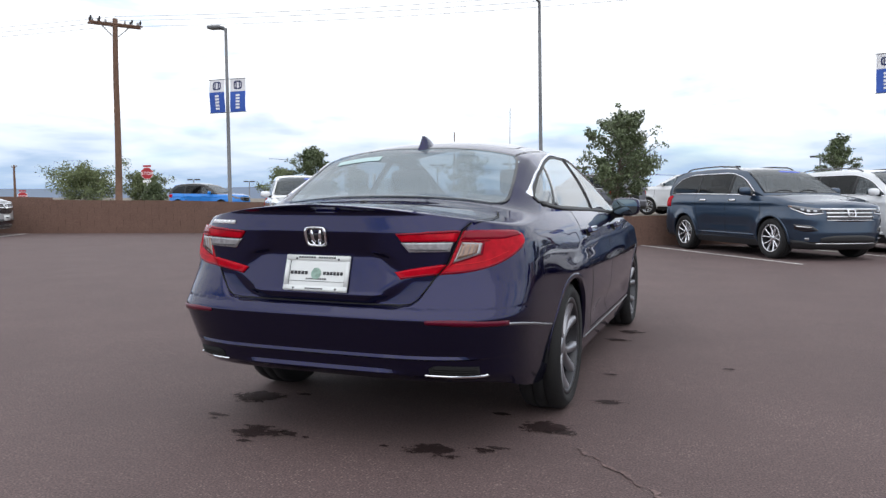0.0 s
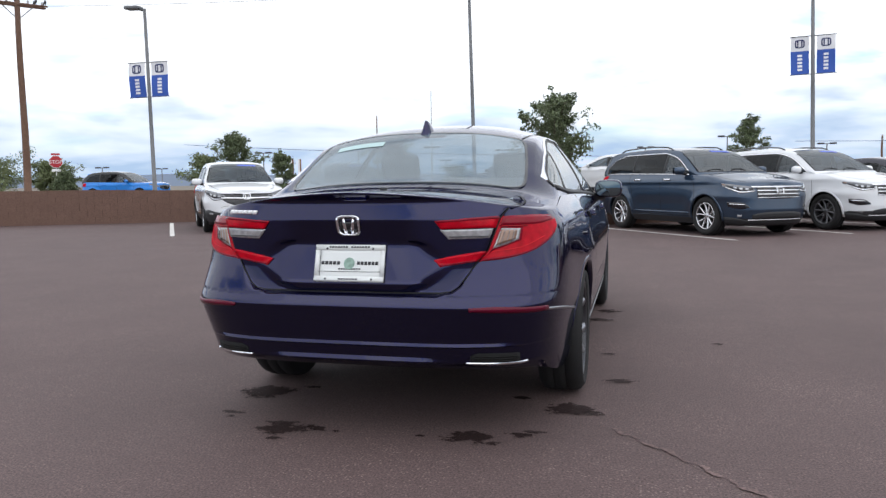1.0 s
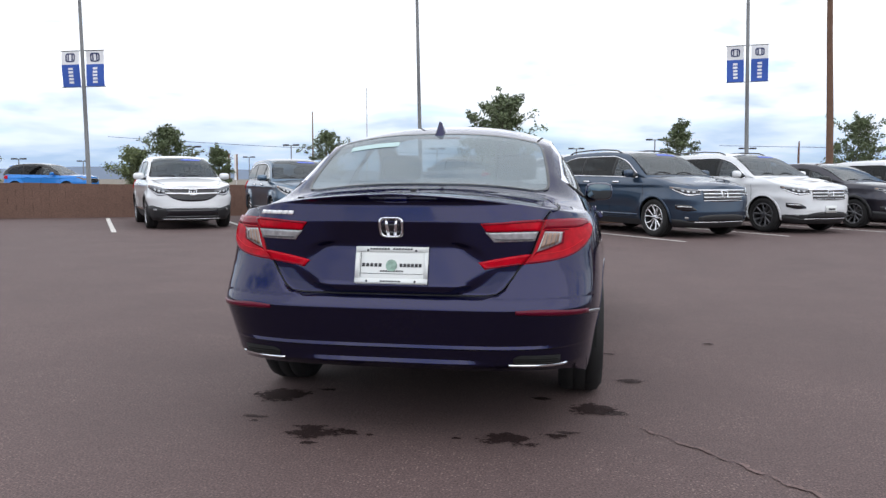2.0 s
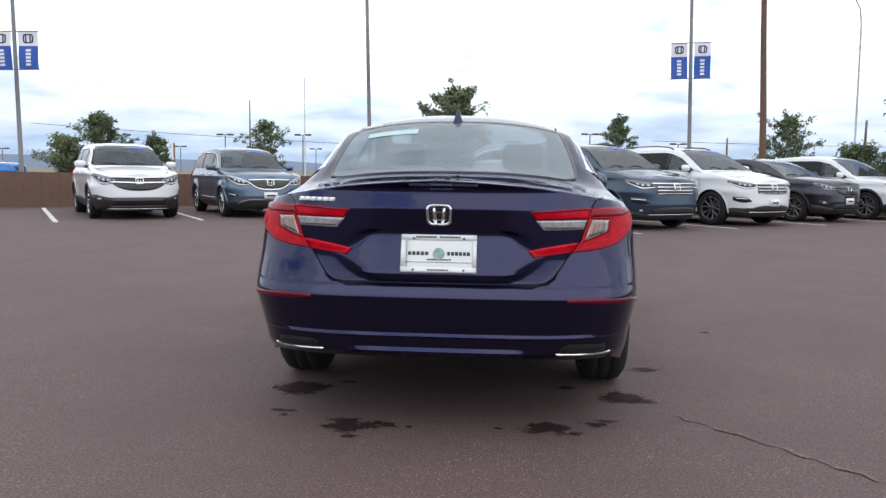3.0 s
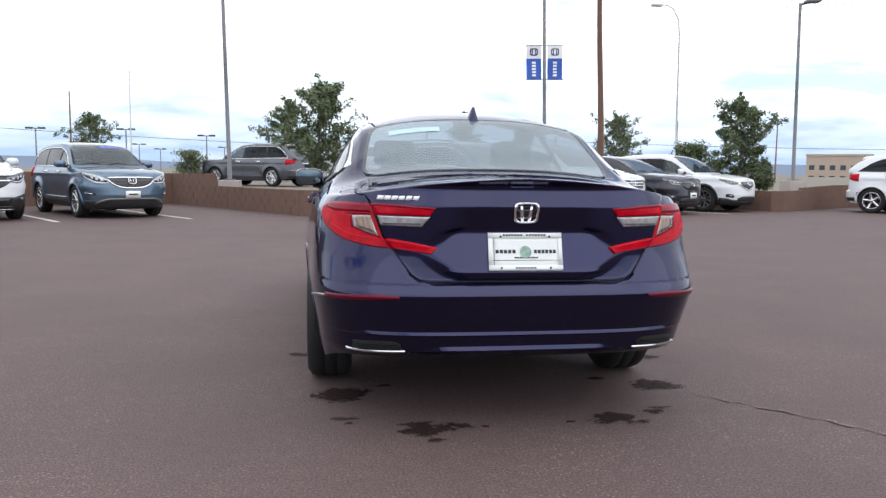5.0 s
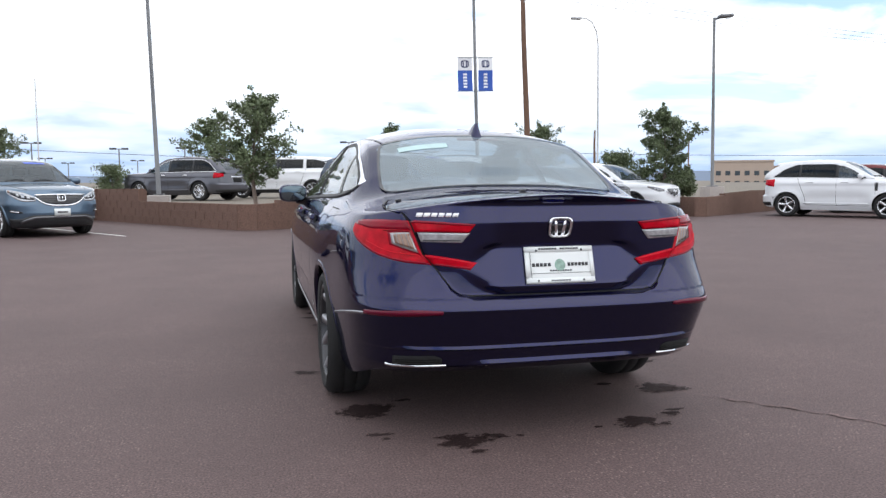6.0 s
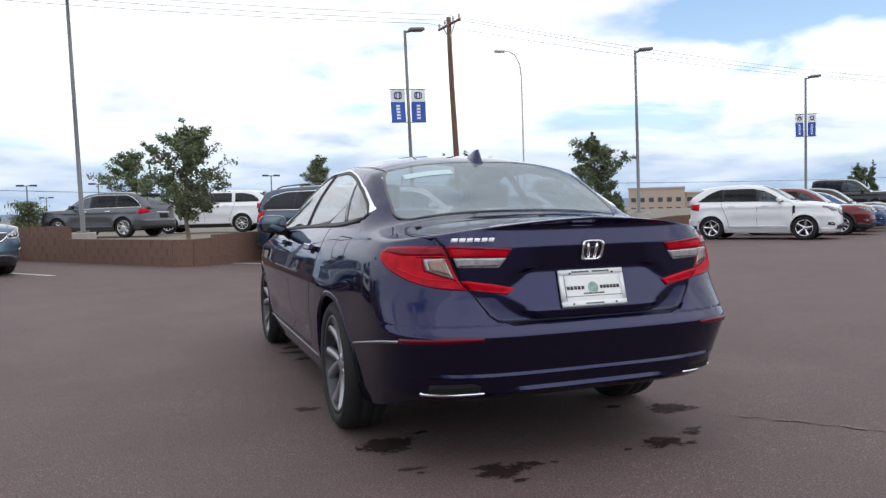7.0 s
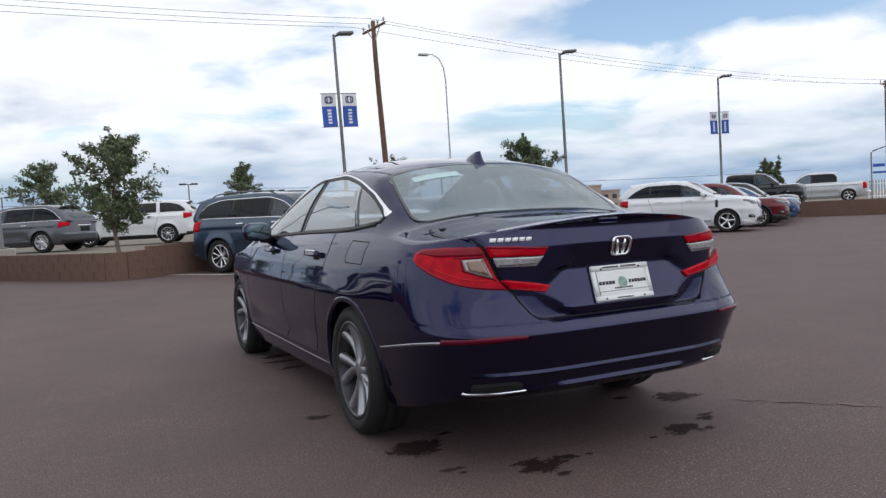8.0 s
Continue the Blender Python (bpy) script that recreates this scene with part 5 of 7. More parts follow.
        part("side_moulding", slab(sh.side, ro + wheel_r + 0.12, L - fo - wheel_r - 0.12, 0.40, 0.44, 0.012, 0.014, 10, 2, mr, out=outx), paint_mat if not chrome else M_CHROME if style == "wing" else paint_mat, car)
        if vent:
            part("side_vent", slab(sh.side, cow - 0.02, cow + 0.05, belt - 0.36, belt - 0.13, 0.006, 0.012, 3, 5, mr, out=outx), M_PLASTIC, car, "black wing vent")
        # tail lamps
        if pickup:
            part("tail_lamp", slab(sh.rear, 58, 84, 0.78, belt - 0.05, 0.01, 0.02, 6, 4, mr, out=back), M_LENS_RED, car, "red tail lamp")
        elif style == "wagon":
            part("tail_lamp", slab(sh.rear, 42, 86, lambda a: np.interp(a, [42, 86], [0.86 * zn, 0.80 * zn]), lambda a: np.interp(a, [42, 86], [0.97 * zn, 0.99 * zn]), 0.012, 0.02, 10, 4, mr, out=back), M_LENS_RED, car, "red tail lamp")
        else:
            part("tail_lamp", slab(sh.rear, 45, 88, 0.80 * zn, lambda a: np.interp(a, [45, 88], [0.98 * zn, 1.0 * zn]), 0.012, 0.02, 10, 4, mr, out=back), M_LENS_RED, car, "red tail lamp")
        # headlamps
        hz0, hz1 = hood - (0.25 if style != "bars" else 0.235), hood - 0.105
        lo_pts, hi_pts_ = {
            "wing": (((24, hz0 - 0.01), (42, hz0 - 0.045), (58, hz0 + 0.03), (76, hz1 - 0.01)), ((24, hz0 + 0.07), (42, hz1 + 0.0), (58, hz1 + 0.035), (76, hz1 + 0.055))),
            "smile": (((24, hz0 - 0.03), (40, hz0 - 0.04), (58, hz0 + 0.03), (76, hz1 - 0.01)), ((24, hz0 + 0.05), (40, hz1 - 0.01), (58, hz1 + 0.035), (76, hz1 + 0.055))),
            "bars": (((26, hz0 + 0.0), (44, hz0 - 0.025), (60, hz0 + 0.03), (78, hz1 - 0.01)), ((26, hz1 - 0.04), (44, hz1 - 0.012), (60, hz1 + 0.012), (78, hz1 + 0.03))),
            "shield": (((28, hz0 + 0.03), (44, hz0 + 0.02), (60, hz0 + 0.065), (76, hz1 + 0.0)), ((28, hz0 + 0.085), (44, hz1 - 0.02), (60, hz1 + 0.012), (76, hz1 + 0.03))),
        }.get(style, (((25, hz0 + 0.015), (45, hz0 + 0.02), (58, hz1 - 0.045), (72, hz1 - 0.01)), ((25, hz0 + 0.075), (45, hz1 - 0.005), (58, hz1 + 0.02), (72, hz1 + 0.04))))
        lamp_lo, lamp_hi, th0, th1 = curve(*lo_pts), curve(*hi_pts_), lo_pts[0][0], lo_pts[-1][0]
        lamp = part("headlamp", slab(sh.front, th0, th1, lamp_lo, lamp_hi, 0.010, 0.03, 20, 5, mr, out=fr), M_HEADLIGHT if style != "smile" else M_HEADLIGHT_CLEAR, car, "clear headlamp")
        part("headlamp_mask", slab(sh.front, th0 + 2, th1 - 8, lambda a: lamp_lo(a) * 0.72 + lamp_hi(a) * 0.28, lambda a: lamp_lo(a) * 0.30 + lamp_hi(a) * 0.70, 0.0125, 0.006, 14, 2, mr, out=fr), M_GLOSSBLACK, lamp)
        part("headlamp_strip", slab(sh.front, th0, th1 - 4, lambda a: lamp_lo(a) + 0.004, lambda a: lamp_lo(a) * 0.80 + lamp_hi(a) * 0.20, 0.0135, 0.006, 16, 1, mr, out=fr), M_HEADLIGHT_CLEAR if style != "bars" else M_CHROME, lamp)
        for th in (th0 + 8, th0 + 17, th0 + 26):
            part("headlamp_lens", slab(sh.front, th, th + 5, lambda a: lamp_lo(a) * 0.62 + lamp_hi(a) * 0.38, lambda a: lamp_lo(a) * 0.32 + lamp_hi(a) * 0.68, 0.0145, 0.006, 4, 3, mr, out=fr), M_HEADLIGHT_CLEAR, lamp)
        part("side_marker", slab(sh.front, th1 - 7, th1 - 1.5, lambda a: lamp_lo(a) * 0.6 + lamp_hi(a) * 0.4, lambda a: lamp_hi(a) - 0.01, 0.0125, 0.006, 3, 2, mr, out=fr), M_LENS_AMBER, lamp)
        if style == "wing":
            part("fog_lamp", slab(sh.front, 50, 59, 0.425, 0.465, 0.020, 0.012, 5, 3, mr, out=fr), M_HEADLIGHT_CLEAR, car)
        elif style == "smile":
            part("fog_lamp_panel", slab(sh.front, 46, 72, curve((46, 0.50), (60, 0.505), (72, 0.53)), curve((46, 0.535), (60, 0.565), (72, 0.575)), 0.008, 0.012, 10, 3, mr, out=fr), M_PLASTIC, car)
            part("fog_lamp", slab(sh.front, 52, 70, curve((52, 0.512), (70, 0.535)), curve((52, 0.532), (70, 0.556)), 0.014, 0.010, 6, 2, mr, out=fr), M_CHROME, car)
        elif style == "bars":
            part("fog_lamp_panel", slab(sh.front, 34, 68, curve((34, 0.535), (50, 0.52), (68, 0.565)), curve((34, 0.56), (44, 0.635), (68, 0.650)), 0.006, 0.012, 12, 3, mr, out=fr), M_GLOSSBLACK, car)
            part("fog_lamp", slab(sh.front, 42, 65, curve((42, 0.592), (65, 0.608)), curve((42, 0.606), (65, 0.624)), 0.012, 0.010, 8, 2, mr, out=fr), M_CHROME, car)
            part("lower_fog_lamp", slab(sh.front, 47, 53, 0.375, 0.415, 0.016, 0.010, 4, 3, mr, out=fr), M_HEADLIGHT_CLEAR, car)
        else:
            part("fog_lamp_panel", slab(sh.front, 40, 62, curve((40, fz - 0.06), (62, fz - 0.04)), curve((40, fz + 0.0), (48, fz + 0.05), (62, fz + 0.045)), 0.006, 0.012, 10, 3, mr, out=fr), M_PLASTIC, car)
            part("fog_lamp", slab(sh.front, 46, 53, fz - 0.025, fz + 0.02, 0.014, 0.012, 5, 3, mr, out=fr), M_HEADLIGHT_CLEAR, car)
    if not (pickup or sedan):
        yt = tail + 0.16
        zt, half_w = sh.roof(0, yt)[2], sh.section(yt)[2]
        part("roof_spoiler", slab(lambda a, b: (a, b, zt + 0.012 - 0.10 * max(0.0, yt - b) - 0.16 * (zt - belt) * abs(a / half_w) ** 3), -half_w * 0.98, half_w * 0.98, tail - 0.20, yt, 0.0, 0.025, 14, 4, out=lambda p: Vector((0, 0, 1))), paint_mat, car)
        part("rear_plate_recess", slab(sh.rear_x, -0.26, 0.26, 0.66 * zn, 0.82 * zn, 0.008, 0.01, 8, 3, out=back), M_UNDER, car)
        part("rear_bumper_step", slab(sh.rear, -80, 80, 0.34, 0.44, 0.012, 0.02, 20, 2, out=back), M_PLASTIC, car)
    if not pickup:
        part("hatch_handle", slab(sh.rear_x, -0.38, 0.38, 0.84 * zn, 0.87 * zn, 0.014, 0.02, 8, 2, out=back), M_CHROME if chrome else paint_mat, car)
    else:
        part("tailgate_panel", slab(sh.rear_x, -0.72, 0.72, 0.74, belt - 0.08, 0.008, 0.012, 8, 3, out=back), paint_mat, car)
        part("rear_bumper", slab(sh.rear_x, -0.85, 0.85, 0.50, 0.64, 0.03, 0.05, 12, 3, out=back), M_CHROME, car, "chrome rear bumper")
        bm = bmesh.new()
        box(bm, 0, 0.95, belt + 0.005, W * 0.76, 1.45, 0.03, None, 0.01)
        part("bed_cover", bm, M_PLASTIC, car)
    for mr in (False, True):
        seam(car, sh.cap, poly_line([(hw * 0.79, cow - 0.02), (hw * 0.78, cow + 0.35), (hw * 0.72, L - 0.42), (hw * 0.62, L - 0.22)], 6), 0.012, mr, lambda p: Vector((0, 0, 1)), off=0.004, name="bonnet_gap")
    # grille, bumper openings and bright work
    gh_, gl_ = hood - 0.15, hood - (0.37 if style != "wing" else 0.42)
    gw = hw * {"wing": 0.58, "smile": 0.50, "bars": 0.49, "shield": 0.42}.get(style, 0.48)
    g_top = lambda a: gh_ - (0.09 if style == "wing" else 0.0) + 0.008 * (1 - (a / gw) ** 2)
    g_low = lambda a: gl_ + {"wing": 0.15, "smile": 0.13, "bars": 0.03, "shield": 0.10}.get(style, 0.10) * abs(a / gw) ** (3.0 if style != "shield" else 1.6)
    grille = part("grille", slab(sh.front_x, -gw, gw, g_low, g_top, 0.006, 0.02, 22, 5, out=fr), M_GLOSSBLACK, car, "black front grille")
    if style == "bars":
        for k, zz in enumerate((gh_ - 0.004, gh_ - 0.070, gh_ - 0.134, gh_ - 0.196)):
            part("grille_bar", slab(sh.front_x, -gw * (1.20 if k == 0 else 1.0), gw * (1.20 if k == 0 else 1.0), lambda a, zz=zz, k=k: zz - (0.012 if k < 3 else 0.005), lambda a, zz=zz, k=k: zz + (0.016 if k == 0 else 0.011 if k < 3 else 0.006), 0.022, 0.02, 20, 2, out=fr), M_CHROME, car, "chrome grille bar")
    elif style == "wing":
        gx = hw * 0.66
        for z0_, z1_, w_ in ((gh_ - 0.006, gh_ + 0.010, gx), (gh_ - 0.122, gh_ - 0.088, gx * 0.92)):
            part("grille_bar", slab(sh.front_x, -w_, w_, lambda a, z=z0_: z + 0.012 * abs(a / gx), lambda a, z=z1_: z + 0.012 * abs(a / gx), 0.022, 0.02, 22, 2, out=fr), M_CHROME, car, "chrome grille bar")
        part("grille_band", slab(sh.front_x, -gx * 0.97, gx * 0.97, gh_ - 0.095, gh_ - 0.004, 0.008, 0.01, 22, 2, out=fr), M_GLOSSBLACK, car)
    elif style == "smile":
        part("grille_bar", slab(sh.front_x, -gw * 1.06, gw * 1.06, lambda a: g_top(a) - 0.022, lambda a: g_top(a) + 0.004, 0.022, 0.02, 22, 2, out=fr), M_CHROME, car, "chrome grille bar")
        part("grille_edge", slab(sh.front_x, -gw * 1.06, gw * 1.06, lambda a: gl_ + 0.17 * abs(a / (gw * 1.06)) ** 3.2 - 0.018, lambda a: gl_ + 0.17 * abs(a / (gw * 1.06)) ** 3.2 + 0.014, 0.020, 0.02, 26, 2, out=fr), M_CHROME, car, "chrome lower grille edge")
    elif style == "shield":
        part("grille_bar", slab(sh.front_x, -gw * 1.25, gw * 1.25, lambda a: gl_ + 0.125 * abs(a / gw) ** 1.6 - 0.024, lambda a: gl_ + 0.125 * abs(a / gw) ** 1.6 - 0.002, 0.020, 0.02, 24, 2, out=fr), M_CHROME, car, "chrome grille wing")
    elif style == "plain":
        part("grille_bar", slab(sh.front_x, -gw * 1.05, gw * 1.05, lambda a: gh_ - 0.055, lambda a: gh_ - 0.035, 0.020, 0.02, 20, 2, out=fr), M_ALLOY_DARK, car, "dark grille bar")
    for k in range(4):
        zz = gl_ + 0.045 + 0.030 * k
        w_ = gw * (0.50 + 0.11 * k) if style != "bars" else gw * 0.97
        part("grille_slat", slab(sh.front_x, -w_, w_, zz, zz + 0.009, 0.012, 0.010, 14, 1, out=fr), M_ALLOY_DARK, grille)
    if style in ("bars", "wing", "smile"):
        emblem(car, sh.front_x, 0.0, gh_ - {"bars": 0.070, "wing": 0.065, "smile": 0.065}[style], 0.17, 0.135, M_CHROME, 0.034, True)
    elif style in ("plain", "shield"):
        emblem(car, sh.front_x, 0.0, gh_ - 0.07, 0.13, 0.09, M_CHROME, 0.030, False)
    lgw = hw * 0.58
    if style == "wing":
        part("lower_bumper", slab(sh.front, -80, 80, 0.205, lambda a: float(np.interp(abs(a), [0, 36, 46, 60, 80], [0.475, 0.475, 0.50, 0.535, 0.525])), 0.010, 0.012, 40, 4, out=fr), M_PLASTIC, car, "black plastic lower bumper")
        part("lower_grille", slab(sh.front_x, -lgw, lgw, 0.30, 0.455, 0.015, 0.008, 16, 3, out=fr), M_GLOSSBLACK, car)
        for z_ in (0.452, 0.29):
            part("intake_trim", slab(sh.front_x, -lgw * 1.04, lgw * 1.04, z_, z_ + 0.012, 0.020, 0.012, 16, 1, out=fr), M_ALLOY_MID, car)
        part("skid_strip", slab(sh.front_x, -hw * 0.66, hw * 0.66, 0.225, 0.245, 0.016, 0.012, 16, 1, out=fr), M_ALLOY, car)
    elif style == "smile":
        part("lower_bumper", slab(sh.front, -76, 76, 0.205, lambda a: float(np.interp(abs(a), [0, 30, 46, 60, 76], [0.46, 0.46, 0.40, 0.385, 0.40])), 0.008, 0.012, 36, 4, out=fr), M_PLASTIC, car, "black plastic lower bumper")
        part("bumper_guard", slab(sh.front, -52, 52, lambda a: float(np.interp(abs(a), [0, 26, 40, 52], [0.395, 0.39, 0.335, 0.295])), lambda a: float(np.interp(abs(a), [0, 26, 40, 52], [0.435, 0.435, 0.395, 0.335])), 0.016, 0.012, 28, 2, out=fr), M_ALLOY_MID, car, "grey lower bumper guard")
    else:
        low = 0.0 if style == "bars" else 0.05
        part("lower_bumper", slab(sh.front, -78, 78, 0.215, lambda a: float(np.interp(abs(a), [0, 40, 60, 78], [0.31, 0.31, 0.36, 0.37])) + (low if clad > 0.33 else 0.0), 0.008, 0.012, 36, 3, out=fr), M_PLASTIC if clad > 0.3 else paint_mat, car)
        part("lower_grille", slab(sh.front_x, -lgw, lgw, 0.335, lambda a: 0.46 - 0.05 * abs(a / lgw) ** 4, 0.012, 0.012, 16, 3, out=fr), M_PLASTIC, car)
        part("skid_strip", slab(sh.front_x, -hw * 0.64, hw * 0.64, 0.312, 0.326, 0.018, 0.012, 16, 1, out=fr), M_CHROME if chrome and style == "bars" else M_ALLOY_DARK, car)
    if plate:
        pt = part("number_plate", slab(sh.front_x, -0.155, 0.155, 0.44, 0.585, 0.03, 0.02, 2, 2, out=fr), M_PLATE, car, "white dealer plate")
        part("plate_mark", slab(sh.front_x, -0.10, 0.10, 0.50, 0.53, 0.033, 0.002, 2, 1, out=fr), M_INK, pt)
    if sticker:
        part("windscreen_sticker", slab(sh.roof, -hw * 0.50, -hw * 0.02, front_g[0] + 0.10, front_g[0] + 0.18, 0.007, 0, 6, 2, out=lambda p: Vector((0, 0, 1))), M_STICKER_BLUE, car, "blue sticker on the windscreen")
    for k, xx in enumerate((-0.26, 0.30)):
        bm = bmesh.new()
        tube(bm, [Vector(sh.roof(xx + 0.30 * t - 0.1, front_g[1] - 0.02 - 0.05 * math.sin(t * 2.6))) + Vector((0, 0, 0.012)) for t in (0, 0.4, 0.8, 1.3)], [0.009] * 4, 6)
        part("wiper", bm, M_PLASTIC, car)
    if rails:
        for sg in (-1, 1):
            bm = bmesh.new()
            ys = [g0 + 0.6 + (top_f - g0 - 0.75) * t for t in (0, 0.04, 0.1, 0.35, 0.65, 0.9, 0.96, 1)]
            tube(bm, [(sg * (sh.section(y)[2] - 0.05), y, sh.roof(sh.section(y)[2] - 0.05, y)[2] + d) for y, d in zip(ys, (0.0, 0.03, 0.05, 0.055, 0.055, 0.05, 0.03, 0.0))], [0.016] * 8, 8)
            part("roof_rail", bm, M_GLOSSBLACK, car)
    for y in hubs:
        for sg in (1, -1):
            wheel(car, sg * (hw - 0.135), y, wheel_r, wheel_r * 0.68, 0.235, spokes, M_ALLOY_MID if dark_wheels else M_ALLOY, M_ALLOY_DARK, spoke_style)
    mirror_part(car, sh, cow - 0.42, belt + 0.06, M_PLASTIC if paint_mat is M_PLUM else paint_mat, 1.05)
    rows = ((ro + wb * 0.52, (-0.38, 0.38)), (ro + 0.42, (-0.38, 0.38))) if not pickup else ((ro + wb * 0.50, (-0.40, 0.40)),)
    seats(car, rows, belt - 0.42, 0.58)
    return car


def by_wheel(L, fo, W, fx, fy, heading):
    """The pose of a car whose front right wheel stands at (fx, fy); heading in degrees from +y towards +x."""
    a = radians(heading)
    fwd, right = Vector((math.sin(a), math.cos(a), 0)), Vector((math.cos(a), -math.sin(a), 0))
    o = Vector((fx, fy, 0)) - right * (W / 2 - 0.06) - fwd * (L - fo)
    return pose(o.x, o.y, 0, 0, 0, -heading)


def at_hub(ro, hx, hy, side, W, heading, z):
    """The pose of a car whose rear hub on that side (1 right, -1 left) stands at (hx, hy)."""
    a = radians(heading)
    fwd, right = Vector((math.sin(a), math.cos(a), 0)), Vector((math.cos(a), -math.sin(a), 0))
    o = Vector((hx, hy, 0)) - right * side * (W / 2 - 0.06) - fwd * ro
    return pose(o.x, o.y, z, 0, 0, -heading)


ROW = 144.7   # heading of the parked rows
parked("compact_suv", "white compact SUV parked nose-out by the block wall", M_WHITE, by_wheel(4.59, 0.92, 1.855, -10.10, 16.0, ROW - 0.3), 4.59, 1.855, 1.69, 2.66, 0.92, "wing", 1.12, 1.04, clad=0.40, wheel_r=0.352, chrome=True, sticker=True, group="parked cars")
parked("compact_suv", "slate blue compact SUV parked nose-out with white plate", M_SLATE_BLUE, by_wheel(4.56, 0.93, 1.82, -7.64, 17.35, ROW + 0.8), 4.56, 1.82, 1.655, 2.62, 0.93, "smile", 1.09, 1.02, clad=0.34, wheel_r=0.345, chrome=True, plate=True, sticker=True, group="parked cars")
parked("large_suv", "steel blue three-row SUV with roof rails and chrome grille", M_STEEL_BLUE, by_wheel(4.82, 0.90, 1.99, 1.00, 15.55, ROW), 4.82, 1.99, 1.76, 2.82, 0.90, "bars", 1.19, 1.07, clad=0.34, wheel_r=0.375, rails=True, sticker=True, group="parked cars")
parked("large_suv", "white three-row SUV with roof rails and chrome grille", M_WHITE, by_wheel(4.82, 0.90, 1.99, 3.47, 17.3, ROW), 4.82, 1.99, 1.76, 2.82, 0.90, "bars", 1.19, 1.07, clad=0.40, wheel_r=0.375, rails=True, plate=True, sticker=True, group="parked cars", dark_wheels=True)
parked("crossover", "dark grey crossover with white plate, parked in the row", M_PLUM, by_wheel(4.36, 0.90, 1.795, 5.94, 19.2, ROW), 4.36, 1.795, 1.56, 2.64, 0.90, "plain", 1.08, 1.02, clad=0.36, wheel_r=0.345, chrome=False, plate=True, group="parked cars", tail=0.62, dark_wheels=True)
parked("crossover", "white crossover with dark alloy wheels, parked in the row", M_WHITE, by_wheel(4.55, 0.93, 1.84, 8.28, 20.6, ROW), 4.55, 1.84, 1.67, 2.70, 0.93, "shield", 1.08, 1.02, clad=0.36, wheel_r=0.36, chrome=False, group="parked cars", tail=0.55, dark_wheels=True)
parked("crossover", "white crossover with black side vents, parked side-on", M_WHITE, by_wheel(4.48, 0.92, 1.85, 14.80, 17.95, ROW), 4.48, 1.85, 1.73, 2.71, 0.92, "wagon", 1.16, 1.08, wheel_r=0.36, spoke_style="single", chrome=False, group="parked cars", tail=0.66, glass2=True, vent=True, taper=True)
parked("crossover", "dark red crossover, parked in the row", M_RED, by_wheel(4.55, 0.93, 1.84, 18.0, 19.55, ROW), 4.55, 1.84, 1.65, 2.70, 0.93, "plain", 1.02, 1.0, clad=0.34, wheel_r=0.36, chrome=False, group="parked cars", tail=0.5)
parked("saloon", "dark blue saloon, parked in the row", M_DEEP_BLUE, by_wheel(4.65, 0.92, 1.80, 20.6, 21.2, ROW), 4.65, 1.80, 1.52, 2.70, 0.92, "plain", 0.98, 0.95, wheel_r=0.33, chrome=False, group="parked cars", sedan=True)
parked("large_suv", "black SUV at the far end of the row", M_BLACK_PAINT, by_wheel(4.8, 0.93, 1.95, 23.2, 23.3, ROW), 4.8, 1.95, 1.72, 2.80, 0.93, "wagon", 1.05, 1.05, wheel_r=0.37, chrome=False, group="parked cars")
parked("large_suv", "grey SUV parked on the raised lot, seen from behind", M_GREY, at_hub(1.13, -4.55, 30.3, -1, 1.96, -56, 0.40), 4.98, 1.96, 1.70, 2.82, 1.03, "wagon", 1.08, 1.05, wheel_r=0.37, spokes=7, spoke_style="double", group="cars on the raised lot", tail=0.78, taper=True)
parked("large_suv", "white SUV parked on the raised lot, seen from behind", M_WHITE, at_hub(1.12, -0.1, 33.2, -1, 1.93, -74, 0.42), 5.11, 1.93, 1.80, 3.04, 0.95, "wagon", 1.24, 1.14, clad=0.36, wheel_r=0.385, chrome=False, group="cars on the raised lot", tail=0.48, pillar=0.07)
hatch = parked("hatchback", "bright blue hatchback with a black roof behind the wall", M_BLUE, pose(-28.35, 34.45, 0.30, 0, 0, -87), 4.47, 1.80, 1.58, 2.66, 0.93, "wagon", 1.0, 0.98, clad=0.3, wheel_r=0.34, chrome=False, tail=0.6)
for o in hatch.children:
    if o.name.split(".")[0] == "roof":
        o.data.materials[0] = M_BLACK_PAINT
parked("compact_suv", "silver SUV with white plate at the row's end", M_SILVER, pose(-22.72, 13.88, 0, 0, 0, -65), 4.59, 1.855, 1.68, 2.66, 0.92, "wing", 1.06, 1.04, clad=0.38, wheel_r=0.35, plate=True, group="parked cars")
parked("pickup_truck", "silver crew-cab pickup on the upper lot", M_SILVER, pose(41.75, 31.85, 0.42, 0, 0, 37.5), 5.9, 2.03, 1.95, 3.7, 0.95, "pickup", 1.22, 1.20, wheel_r=0.40, chrome=True, pickup=True, group="cars on the upper lot", spoke_style="single")
parked("pickup_truck", "black crew-cab pickup on the upper lot", M_BLACK_PAINT, pose(29.4, 34.2, 0.42, 0, 0, -144.7), 5.9, 2.03, 1.93, 3.7, 0.95, "pickup", 1.22, 1.20, wheel_r=0.40, chrome=False, pickup=True, group="cars on the upper lot", spoke_style="single")


